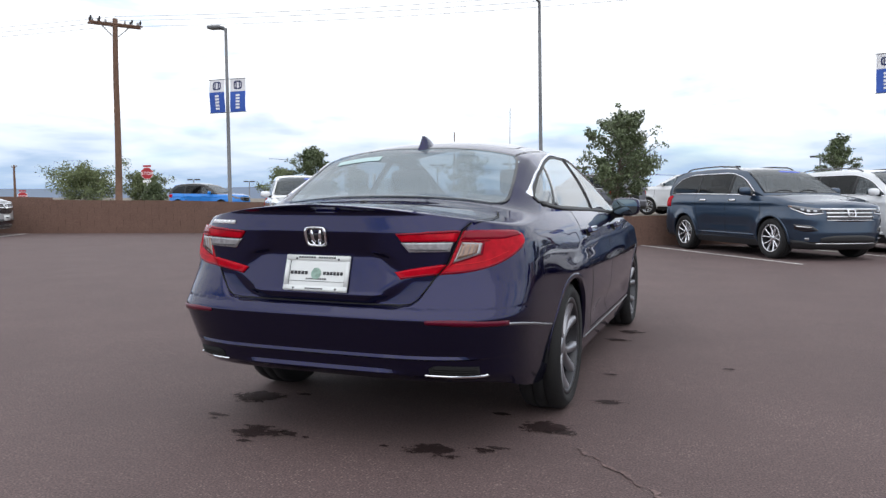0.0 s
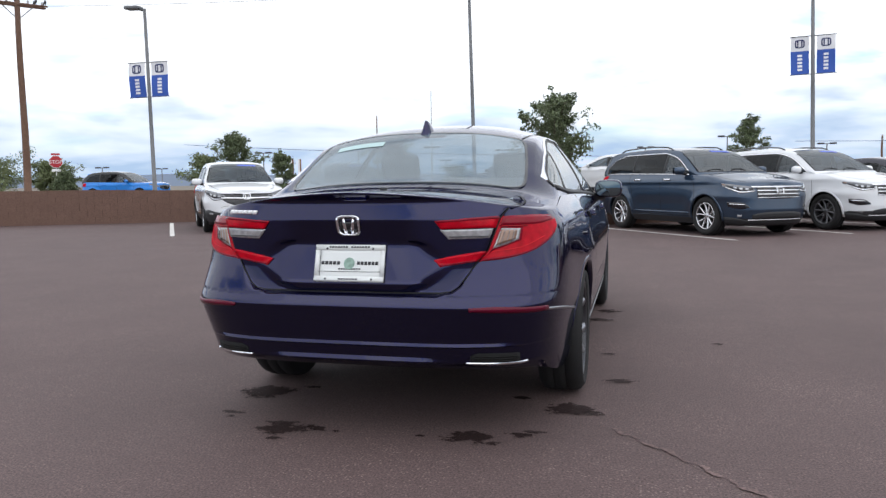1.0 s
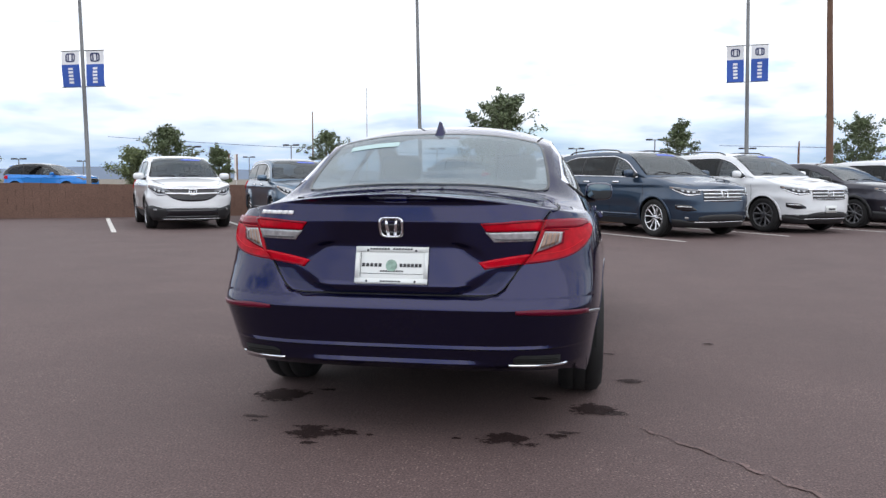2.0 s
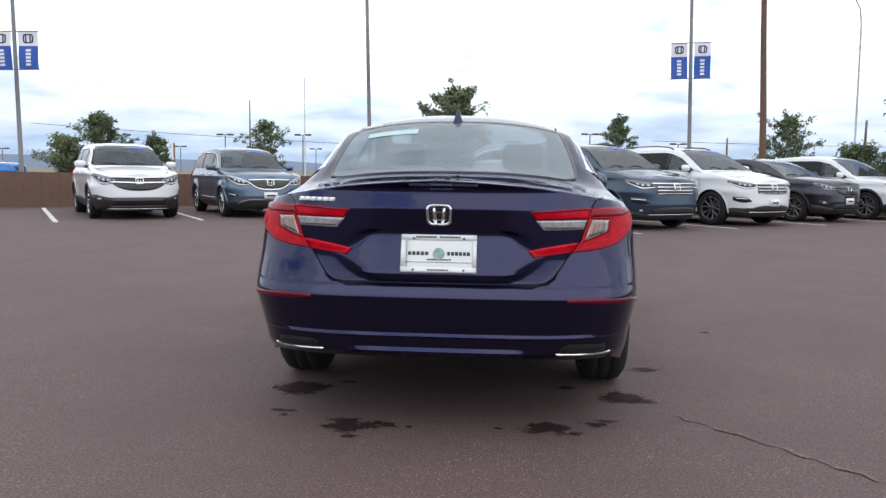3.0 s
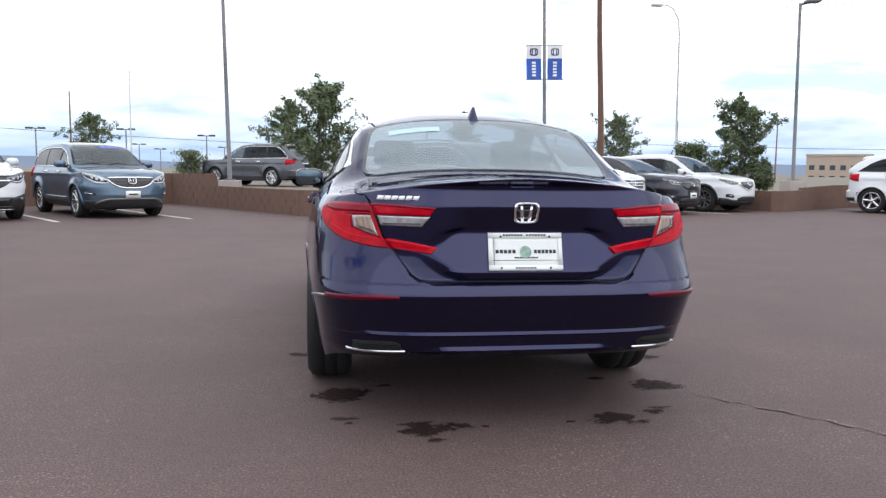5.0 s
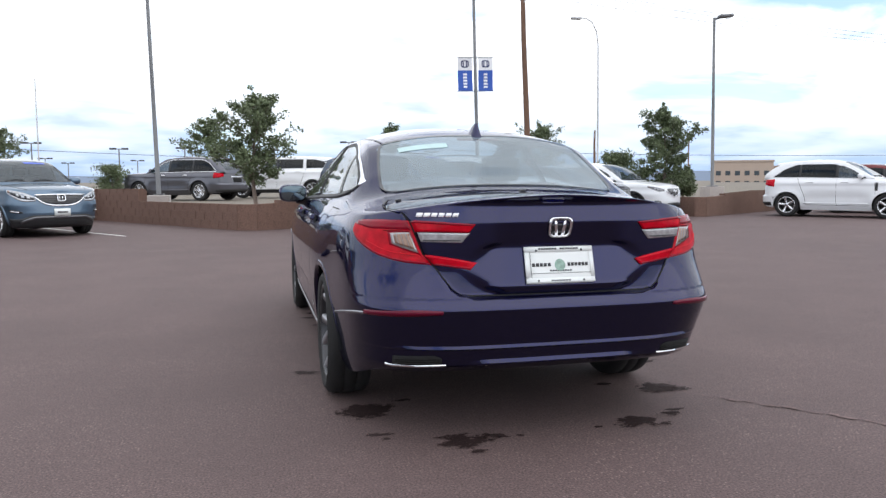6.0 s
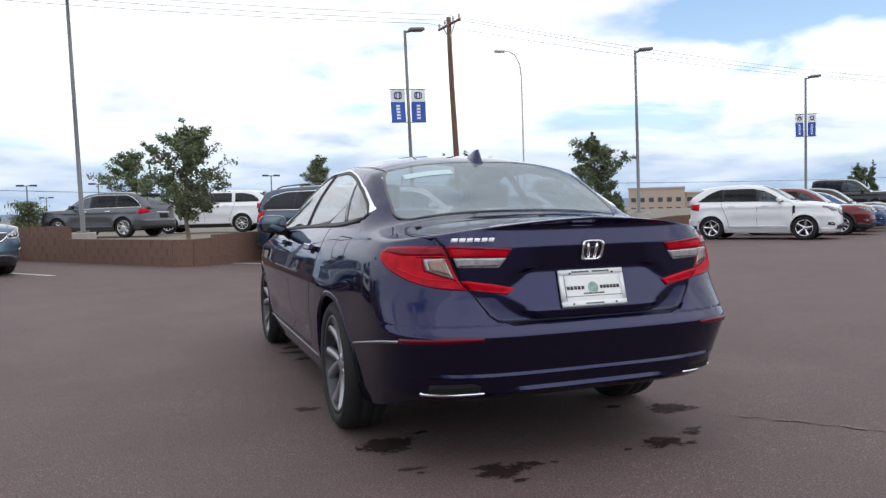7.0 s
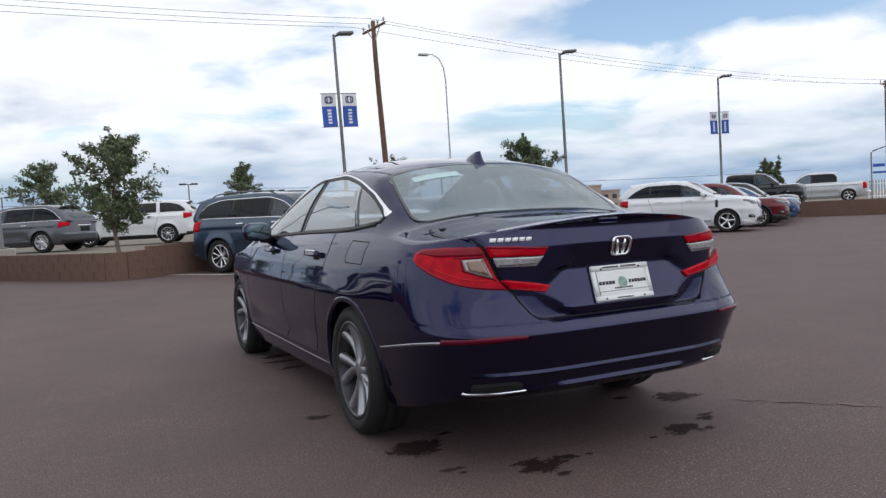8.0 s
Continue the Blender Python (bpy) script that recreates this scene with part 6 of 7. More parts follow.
# ---- ground and walls ----
bm = bmesh.new()
edges = (-3000, -600, -120, -30, -6, 6, 30, 120, 600, 3000)
grid_faces(bm, [[bm.verts.new((x, y, 0.0)) for x in edges] for y in edges])
bmesh.ops.recalc_face_normals(bm, faces=bm.faces[:])
if bm.faces[:][0].normal.z < 0:
    bmesh.ops.reverse_faces(bm, faces=bm.faces[:])
part("ground", bm, M_ASPHALT, None, "weathered brown-grey asphalt of a car lot", False, "", "", "structure")


def stripe(x0, y0, x1, y1, w=0.10):
    d = Vector((x1 - x0, y1 - y0)).normalized()
    n = Vector((-d.y, d.x)) * w / 2
    a, b = Vector((x0, y0)), Vector((x1, y1))
    bm = bmesh.new()
    k = 14
    rows = []
    for i in range(k + 1):
        p = a + (b - a) * i / k
        j = 0.008 * math.sin(i * 2.7)
        rows.append([bm.verts.new((*(p + n * (1 + j * 6)), 0.004)), bm.verts.new((*(p - n * (1 - j * 6)), 0.004))])
    grid_faces(bm, rows)
    bmesh.ops.recalc_face_normals(bm, faces=bm.faces[:])
    if sum(f.normal.z for f in bm.faces) < 0:
        bmesh.ops.reverse_faces(bm, faces=bm.faces[:])
    part("parking_line", bm, M_LINE, None, "worn white painted parking line", False, "", "", "structure")


for x0, y0, x1, y1 in ((-13.5, 19.7, -10.05, 14.6), (-10.7, 20.7, -7.55, 15.9), (-8.6, 22.0, -5.22, 16.95), (-1.72, 18.72, 1.42, 14.3), (0.75, 20.35, 3.70, 16.1), (3.1, 22.1, 6.15, 17.8), (5.6, 23.8, 8.5, 19.5), (-19.35, 17.1, -17.4, 13.6)):
    stripe(x0, y0, x1, y1)


def blot(x, y, rx, ry, rot, mat, z=0.004):
    bm = bmesh.new()
    n = 8
    grid_faces(bm, [[bm.verts.new((rx * 1.5 * (-1 + 2 * i / n), ry * 1.5 * (-1 + 2 * j / n), 0)) for i in range(n + 1)] for j in range(n + 1)])
    bmesh.ops.recalc_face_normals(bm, faces=bm.faces[:])
    if bm.faces[:][0].normal.z < 0:
        bmesh.ops.reverse_faces(bm, faces=bm.faces[:])
    ob = part("stain", bm, mat, None, "dark damp stain on the asphalt", False, "", "", "structure")
    ob.matrix_basis = pose(x, y, z, 0, 0, math.degrees(rot))
    ob.visible_shadow = False


for i, (x, y, rx, ry, mt) in enumerate((
        (-0.95, 3.23, 0.115, 0.072, M_STAIN), (-0.755, 3.32, 0.055, 0.028, M_STAIN), (-0.70, 3.37, 0.05, 0.02, M_STAIN_LIGHT), (-1.82, 3.20, 0.115, 0.070, M_STAIN), (-1.655, 3.22, 0.045, 0.028, M_STAIN), (-1.79, 3.06, 0.035, 0.018, M_STAIN),
        (-1.56, 3.20, 0.016, 0.012, M_STAIN), (-1.18, 3.22, 0.022, 0.014, M_STAIN), (-2.18, 3.73, 0.130, 0.090, M_STAIN), (-2.16, 3.36, 0.055, 0.022, M_STAIN_LIGHT), (-2.13, 3.30, 0.03, 0.014, M_STAIN_LIGHT), (-0.58, 3.74, 0.11, 0.080, M_STAIN),
        (-0.83, 3.88, 0.05, 0.025, M_STAIN), (-1.96, 3.86, 0.045, 0.025, M_STAIN), (-0.48, 3.70, 0.06, 0.03, M_STAIN_LIGHT), (-0.36, 4.30, 0.08, 0.04, M_STAIN_LIGHT), (-0.44, 4.95, 0.05, 0.03, M_STAIN_LIGHT), (-0.56, 6.15, 0.08, 0.06, M_STAIN),
        (-0.52, 6.55, 0.09, 0.06, M_STAIN), (-2.12, 6.60, 0.16, 0.06, M_STAIN), (-2.16, 6.35, 0.14, 0.05, M_STAIN_LIGHT), (-2.12, 6.05, 0.10, 0.05, M_STAIN_LIGHT), (-2.40, 4.55, 0.07, 0.035, M_STAIN_LIGHT), (0.24, 5.37, 0.03, 0.02, M_STAIN))):
    blot(x, y, rx * 1.02, ry * 1.1, 0.1 * math.sin(i * 3.1), mt, 0.0035 + 0.00012 * i)

M_CRACK = material("filled_crack", (0.152, 0.102, 0.096), rough=0.95, var=0.3, scale=3, fine=0.4, fine_scale=70)


def crack(pts, w, off, mat, z):
    """A wavering narrow strip on the asphalt through the points."""
    bm = bmesh.new()
    fx, fy = curve(*[(i, p[0]) for i, p in enumerate(pts)]), curve(*[(i, p[1]) for i, p in enumerate(pts)])
    n = 14 * (len(pts) - 1)
    rows = []
    for i in range(n + 1):
        u = (len(pts) - 1) * i / n
        p, q = Vector((fx(u), fy(u))), Vector((fx(u + 0.01), fy(u + 0.01))) - Vector((fx(u - 0.01), fy(u - 0.01)))
        s_ = Vector((-q.y, q.x)).normalized()
        c = p + s_ * (off + 0.012 * math.sin(i * 0.9) + 0.007 * math.sin(i * 2.3))
        hw = w * (0.30 + 0.20 * math.sin(i * 1.7) + 0.18 * math.sin(i * 0.6 + 1)) * min(1.0, 4 * i / n + 0.1, 4 * (1 - i / n) + 0.1)
        rows.append([bm.verts.new((*(c + s_ * hw), z)), bm.verts.new((*(c - s_ * hw), z))])
    grid_faces(bm, rows)
    bmesh.ops.recalc_face_normals(bm, faces=bm.faces[:])
    if sum(f.normal.z for f in bm.faces) < 0:
        bmesh.ops.reverse_faces(bm, faces=bm.faces[:])
    part("crack", bm, mat, None, "narrow old crack in the asphalt", False, "", "", "structure")


CRACK = [(-0.44, 3.57), (-0.30, 3.42), (-0.05, 3.14), (0.13, 2.91), (0.42, 2.60), (0.85, 2.30)]
crack(CRACK, 0.026, -0.010, M_CRACK, 0.005)

WALLS = [  # plan and height of the block walls, in runs
    ("wall_left", [(-34.0, 8.6, 1.10), (-19.8, 17.1, 1.06), (-13.9, 20.25, 0.92), (-7.05, 24.25, 0.88), (-5.6, 22.1, 0.90)]),
    ("wall_island", [(-5.6, 22.1, 0.61), (-5.0, 21.2, 0.60), (-2.98, 18.2, 0.60), (-2.55, 18.05, 0.62), (-1.55, 18.72, 0.66), (3.4, 22.3, 0.70), (8.4, 25.9, 0.66), (10.55, 20.9, 0.60), (10.9, 20.85, 0.60), (14.3, 23.1, 0.72), (20.0, 27.2, 0.70), (25.0, 30.6, 0.68), (26.05, 25.0, 0.66), (29.8, 17.6, 0.66), (38.0, 4.0, 0.66)]),
]
BLOCK_L, BLOCK_H, BLOCK_D = 0.42, 0.20, 0.20
wall_obs = {}
for wname, pts in WALLS:
    bm = bmesh.new()
    for (x0, y0, h0), (x1, y1, h1) in zip(pts, pts[1:]):
        d = Vector((x1 - x0, y1 - y0, 0)).normalized()
        n = Vector((-d.y, d.x, 0))
        a, b = Vector((x0, y0, 0)) - n * 0.007, Vector((x1, y1, 0)) - n * 0.007
        lo_ = [a, b, b + n * 0.22, a + n * 0.22]
        hs_ = [h0, h1, h1, h0]
        vb = [bm.verts.new(p + Vector((0, 0, -0.05))) for p in lo_]
        vt = [bm.verts.new(p + Vector((0, 0, h - 0.02))) for p, h in zip(lo_, hs_)]
        for k in range(4):
            bm.faces.new((vb[k], vb[(k + 1) % 4], vt[(k + 1) % 4], vt[k]))
        bm.faces.new(vt)
    bmesh.ops.recalc_face_normals(bm, faces=bm.faces[:])
    wall_obs[wname] = part(wname, bm, M_MORTAR, None, "low retaining wall of rough brown concrete blocks", False, "wall", "", "structure")

# raised ground behind the walls
rim = [(-60, -7, 0.9)] + WALLS[0][1][:-1] + WALLS[1][1] + [(60, -32, 0.6)]
bm = bmesh.new()
front_v = []
for i, (x, y, h) in enumerate(rim):
    p0, p1 = rim[max(0, i - 1)], rim[min(len(rim) - 1, i + 1)]
    d = Vector((p1[0] - p0[0], p1[1] - p0[1])).normalized()
    front_v.append(bm.verts.new((x - d.y * 0.15, y + d.x * 0.15, h - 0.06)))
soft = [bm.verts.new((v.co.x * 0.97 - 0.3, v.co.y + 2.6, 0.41)) for v in front_v]
grid_faces(bm, [front_v, soft])
bmesh.ops.recalc_face_normals(bm, faces=bm.faces[:])
part("planting_bed", bm, M_SOIL, None, "bare brown soil bank behind the block wall", True, "", "", "structure")
bm = bmesh.new()
loop = [bm.verts.new((x, y + 1.0, 0.40)) for x, y, h in rim] + [bm.verts.new(p) for p in ((700, -60, 0.40), (900, 1500, 0.40), (-900, 1500, 0.40), (-700, -40, 0.40))]
f = bm.faces.new(loop)
bmesh.ops.triangulate(bm, faces=[f])
bmesh.ops.recalc_face_normals(bm, faces=bm.faces[:])
if sum(q.normal.z for q in bm.faces) < 0:
    bmesh.ops.reverse_faces(bm, faces=bm.faces[:])
part("upper_lot", bm, M_PALE, None, "pale upper lot behind the walls", False, "", "", "structure")


# ---- poles, signs and wires ----
def lean(x, y, z, right=0.0, to_cam=0.0):
    return pose(x, y, z, to_cam, right, 0)


def lamp_pole(x, y, zb, zt, banners=None, pier=None, right=-1.4, away=0.0, arm=(1, 0), label="tall grey steel lamp pole"):
    m = lean(x, y, zb, right, away)
    p = thing("lamp_pole", m, label, "street lamp", "lamp poles of the car lot")
    h = zt - zb
    bm = bmesh.new()
    tube(bm, [(0, 0, 0), (0, 0, h * 0.5), (0, 0, h)], [0.066, 0.056, 0.046], 14)
    part("pole", bm, M_POLE, p)
    bm = bmesh.new()
    box(bm, 0, 0, 0.02, 0.30, 0.30, 0.04, None, 0.01)
    part("base_plate", bm, M_POLE, p)
    a = math.atan2(arm[1], arm[0])
    bm = bmesh.new()
    tube(bm, [(0, 0, h - 0.05), (0.22 * math.cos(a), 0.22 * math.sin(a), h)], [0.04, 0.03], 8)
    part("arm", bm, M_POLE, p)
    bm = bmesh.new()
    box(bm, 0.42, 0, 0.03, 0.52, 0.30, 0.11, pose(0, 0, h, 0, -4, math.degrees(a)), 0.04)
    part("lamp_head", bm, M_POLE, p)
    if banners:
        z0, z1 = banners[0] - zb, banners[1] - zb
        bw = banners[2]
        ang = radians(banners[3])
        ux, uy = math.cos(ang), math.sin(ang)
        for sg in (-1, 1):
            bm = bmesh.new()
            g0, g1 = 0.10, 0.10 + bw
            zs = z0 + (z1 - z0) * 0.62
            def pt(a_, z_, o=0.0):
                return (sg * a_ * ux - uy * (0.02 * math.sin(z_ * 5 + sg) + o), sg * a_ * uy + ux * (0.02 * math.sin(z_ * 5 + sg) + o), z_)
            for nm, za, zb_, mt in (("banner_field", z0, zs, M_BAN_BLUE), ("banner_top", zs, z1, M_BAN_WHITE)):
                bm = bmesh.new()
                for o in (0.0, 0.004):
                    grid_faces(bm, [[bm.verts.new(pt(g0 + bw * i / 4, za + (zb_ - za) * j / 5, o)) for i in range(5)] for j in range(6)])
                part(nm, bm, mt, p)
            for zz in (z0, z1):
                bm = bmesh.new()
                tube(bm, [pt(0, zz, 0), pt(g1 + 0.03, zz, 0)], [0.014, 0.012], 6)
                part("banner_rod", bm, M_POLE, p)
            # plain emblem and plain bars of print
            for o in (-0.006, 0.010):
                bm = bmesh.new()
                c0, zc_ = g0 + bw / 2, (zs + z1) / 2
                n = 20
                rr = []
                for sc in (1.0, 0.72):
                    rr.append([bm.verts.new(pt(c0 + sc * bw * 0.27 * math.copysign(abs(math.cos(6.2832 * k / n)) ** 0.5, math.cos(6.2832 * k / n)), zc_ + sc * bw * 0.24 * math.copysign(abs(math.sin(6.2832 * k / n)) ** 0.5, math.sin(6.2832 * k / n)), o)) for k in range(n)])
                for k in range(n):
                    bm.faces.new((rr[0][k], rr[0][(k + 1) % n], rr[1][(k + 1) % n], rr[1][k]))
                for dx in (-0.11, 0.11):
                    bm.faces.new([bm.verts.new(pt(c0 + bw * (dx + e), zc_ + bw * q, o)) for e, q in ((-0.035, -0.17), (0.035, -0.17), (0.035, 0.17), (-0.035, 0.17))])
                part("banner_emblem", bm, M_BAN_INK, p, "", False)
                for k in range(5):
                    bm = bmesh.new()
                    zz = z0 + (zs - z0) * (0.16 + 0.15 * k)
                    bm.faces.new([bm.verts.new(pt(c0 + bw * e, zz + q, o)) for e, q in ((-0.13, 0), (0.13, 0), (0.13, 0.065), (-0.13, 0.065))])
                    part("banner_bar", bm, M_WHITE_INK, p, "", False)
    if pier:
        q = thing("pole_pier", pose(x, y, 0), "square pale concrete pier under a lamp pole", "pier")
        bm = bmesh.new()
        box(bm, 0, 0, (pier[0] + pier[1]) / 2 - 0.2, 0.62, 0.62, pier[1] - pier[0] + 0.4, None, 0.02)
        part("pier_block", bm, M_CONCRETE, q, "", False)
    return p


lamp_pole(-14.88, 20.95, 0.80, 6.50, (3.83, 4.89, 0.56, 3), (0.6, 0.95), -0.75, 0, (-1, 0.1), "grey lamp pole with two blue and white banners")
lamp_pole(-5.30, 23.9, 0.73, 7.25, None, (0.45, 0.73), -1.25, 0, (-0.2, -1))
lamp_pole(4.69, 24.5, 0.40, 7.08, (4.07, 5.16, 0.49, -4), None, -1.3, -0.6, (1, 0.1), "grey lamp pole with two blue and white banners")
lamp_pole(13.95, 25.15, 0.88, 7.0, None, (0.6, 0.88), -1.0, 0, (1, -0.2))
lamp_pole(25.3, 28.2, 0.60, 6.95, (4.22, 5.27, 0.36, -25), None, -0.3, 0, (1, -0.4), "grey lamp pole with two blue and white banners")


def wood_pole(x, y, zb, zt, r, cross, right=0.0, label="weathered brown timber utility pole with cross-arm", double=False):
    p = thing("utility_pole", lean(x, y, zb, right), label, "utility pole", "utility poles")
    h = zt - zb
    bm = bmesh.new()
    tube(bm, [(0.03 * math.sin(i), 0, h * i / 6) for i in range(7)], [r * (1 - 0.30 * i / 6) for i in range(7)], 12)
    part("post", bm, M_WOODPOLE, p)
    a = radians(cross)
    ux, uy = math.cos(a), math.sin(a)
    bm = bmesh.new()
    box(bm, 0, 0, h - 0.35, 2.3, 0.09, 0.10, pose(0, 0, 0, 0, 0, cross), 0.01)
    part("cross_arm", bm, M_WOODPOLE, p)
    if double:
        for off in (-0.24, 0.24):
            bm = bmesh.new()
            box(bm, 0, off, h - 0.30, 2.5, 0.07, 0.08, pose(0, 0, 0, 0, 0, cross), 0.01)
            part("cross_arm", bm, M_WOODPOLE, p)
            for e in (-1.15, -0.75, 0.75, 1.15):
                bm = bmesh.new()
                lathe(bm, [(0.001, 0.20), (0.035, 0.185), (0.055, 0.11), (0.045, 0.05), (0.02, 0.0), (0.02, -0.06)], 10, "z")
                bmesh.ops.translate(bm, verts=bm.verts[:], vec=(e * ux - off * uy, e * uy + off * ux, h - 0.2))
                part("insulator", bm, M_ALLOY_DARK, p)
    bm = bmesh.new()
    tube(bm, [(0, 0, h - 1.0), (0.62 * ux, 0.62 * uy, h - 0.4)], [0.03, 0.03], 6)
    tube(bm, [(0, 0, h - 1.0), (-0.62 * ux, -0.62 * uy, h - 0.4)], [0.03, 0.03], 6)
    part("brace", bm, M_GALV, p)
    for e in (-1.05, -0.45, 0.45, 1.05):
        bm = bmesh.new()
        lathe(bm, [(0.001, 0.2), (0.04, 0.18), (0.06, 0.12), (0.05, 0.06), (0.02, 0.0), (0.02, -0.06)], 10, "z")
        bmesh.ops.translate(bm, verts=bm.verts[:], vec=(e * ux, e * uy, h - 0.25))
        part("insulator", bm, M_GALV, p)
    return p


wood_pole(10.35, 34.9, 0.4, 10.4, 0.155, -84, -1.9)
wood_pole(-28.72, 30.7, 0.6, 10.0, 0.175, 52, 0.3, double=True)
wood_pole(35.2, 80.0, 0.4, 6.8, 0.15, 62)
wood_pole(27.4, 100.0, 0.4, 5.9, 0.15, 72)
wood_pole(58.8, 42.0, 0.4, 10.2, 0.2, 10)
wood_pole(-114.4, 97.1, 0.4, 6.6, 0.22, -20)


def wire(pts, sag, r=0.009, n=16):
    (x0, y0, z0), (x1, y1, z1) = pts
    bm = bmesh.new()
    tube(bm, [(x0 + (x1 - x0) * t, y0 + (y1 - y0) * t, z0 + (z1 - z0) * t - sag * 4 * t * (1 - t)) for t in (i / n for i in range(n + 1))], [r] * (n + 1), 5, False)
    part("power_wire", bm, M_WIRE, None, "thin dark overhead power wire", True, "wire", "overhead wires")


for e, dz in ((-0.9, 0.0), (0.0, 0.35), (0.9, 0.0)):
    a = radians(-30)
    wire([(10.2 + e * math.cos(a) - 0.3, 34.9 + e * math.sin(a), 10.15 + dz), (-28.6 + e * math.cos(a), 30.7 + e * math.sin(a), 9.75 + dz)], 0.5)
    wire([(10.2 + e * math.cos(a) - 0.3, 34.9 + e * math.sin(a), 10.15 + dz), (58.8 + e, 42.0, 9.9 + dz)], 0.7)
    wire([(-28.6 + e * math.cos(a), 30.7 + e * math.sin(a), 9.75 + dz), (-75 + e, 22.0, 9.5 + dz)], 0.6)
wire([(-60.0, 92.0, 6.6), (20.0, 100.0, 3.6)], 0.6, 0.03)
wire([(18.0, 100.0, 5.4), (110.0, 90.0, 5.0)], 0.6, 0.03)

# cobra-head street lamp beyond the lot
p = thing("street_lamp", pose(17.4, 42.0, 0.4, 0, -0.6, 0), "tall slim grey street lamp with curved arm", "street lamp")
bm = bmesh.new()
tube(bm, [(0, 0, 0), (0, 0, 4), (0, 0, 8.6), (-0.1, 0, 9.4), (-0.4, 0, 9.95), (-0.8, 0, 10.15), (-1.15, 0, 10.15)], [0.06, 0.05, 0.04, 0.035, 0.032, 0.03, 0.03], 10)
part("pole", bm, M_GALV, p)
bm = bmesh.new()
box(bm, -1.4, 0, 10.12, 0.62, 0.26, 0.15, None, 0.05)
part("lamp_head", bm, M_GALV, p)


def twin_light(x, y, h):
    p = thing("car_park_light", pose(x, y, 0.3), "far dark twin-headed car park light", "street lamp", "far twin lights")
    bm = bmesh.new()
    tube(bm, [(0, 0, 0), (0, 0, h)], [0.12, 0.09], 8)
    part("pole", bm, M_POLE, p)
    for sg in (-1, 1):
        bm = bmesh.new()
        box(bm, sg * 0.85, 0, h, 0.95, 0.5, 0.26, None, 0.05)
        part("lamp_head", bm, M_WIRE, p)
    bm = bmesh.new()
    box(bm, 0, 0, h - 0.05, 1.3, 0.12, 0.12)
    part("cross_arm", bm, M_POLE, p)


for az, el, d in ((-38.0, 1.3, 150), (-34.2, 1.2, 170), (-27.0, 2.3, 120), (-23.2, 1.6, 170), (-20.1, 2.5, 125), (-14.6, 2.6, 125), (-13.7, 1.6, 170), (-12.3, 1.3, 190), (-9.3, 2.3, 125), (-8.0, 1.5, 170), (1.0, 2.3, 130), (6.6, 2.9, 120), (12.8, 2.2, 130), (-5.0, 2.4, 125)):
    twin_light(-1.5 + d * math.sin(radians(az)), d * math.cos(radians(az)), 0.8 + d * math.tan(radians(el)))
for az, el, d in ((-14.4, 6.6, 90), (-18.25, 4.8, 70), (31.2, 3.4, 80)):
    p = thing("mast", pose(-1.5 + d * math.sin(radians(az)), d * math.cos(radians(az)), 0.3), "far thin upright mast", "mast")
    bm = bmesh.new()
    tube(bm, [(0, 0, 0), (0, 0, 1 + d * math.tan(radians(el)))], [0.09, 0.05], 8)
    part("pole", bm, M_GALV if el > 5 else M_WOODPOLE, p)

# stop signs with their supplementary plates
def stop_sign(x, y, zb, zc, turn, label):
    p = thing("stop_sign", pose(x, y, zb, 0, 0, turn), label, "sign", "stop signs")
    h = zc - zb
    bm = bmesh.new()
    tube(bm, [(0, 0.03, 0), (0, 0.03, h + 0.4)], [0.035, 0.035], 8)
    part("post", bm, M_GALV, p)
    for nm, rad, mt, yo in (("sign_border", 0.405, M_WHITE_INK, 0.0), ("sign_face", 0.375, M_STOP_RED, -0.006)):
        bm = bmesh.new()
        vs = [[bm.verts.new((rad * math.cos(math.pi / 8 + k * math.pi / 4), yo + o, h + rad * math.sin(math.pi / 8 + k * math.pi / 4))) for k in range(8)] for o in (0, 0.004)]
        bm.faces.new(vs[0]); bm.faces.new(vs[1])
        for k in range(8):
            bm.faces.new((vs[0][k], vs[0][(k + 1) % 8], vs[1][(k + 1) % 8], vs[1][k]))
        bmesh.ops.recalc_face_normals(bm, faces=bm.faces[:])
        part(nm, bm, mt, p, "", False)
    tx_ = bpy.data.curves.new("stop_text", "FONT")
    tx_.body, tx_.size, tx_.align_x, tx_.extrude = "STOP", 0.30, "CENTER", 0.003
    tob = new("sign_lettering", tx_)
    tob.parent, tob.location, tob.rotation_euler = p, (0, -0.012, h - 0.11), (math.pi / 2, 0, 0)
    tx_.materials.append(M_WHITE_INK)
    for zz, hh, mt in ((h - 0.52, 0.16, M_WHITE_INK), (h + 0.46, 0.12, M_STOP_RED)):
        bm = bmesh.new()
        box(bm, 0, 0, zz, 0.5, 0.01, hh)
        part("small_plate", bm, mt, p, "", False)


stop_sign(-35.0, 39.8, 0.4, 2.66, 40, "red octagonal stop sign on a steel post")
stop_sign(-55.2, 47.8, 0.35, 1.16, 46, "far low red stop sign beyond the road")

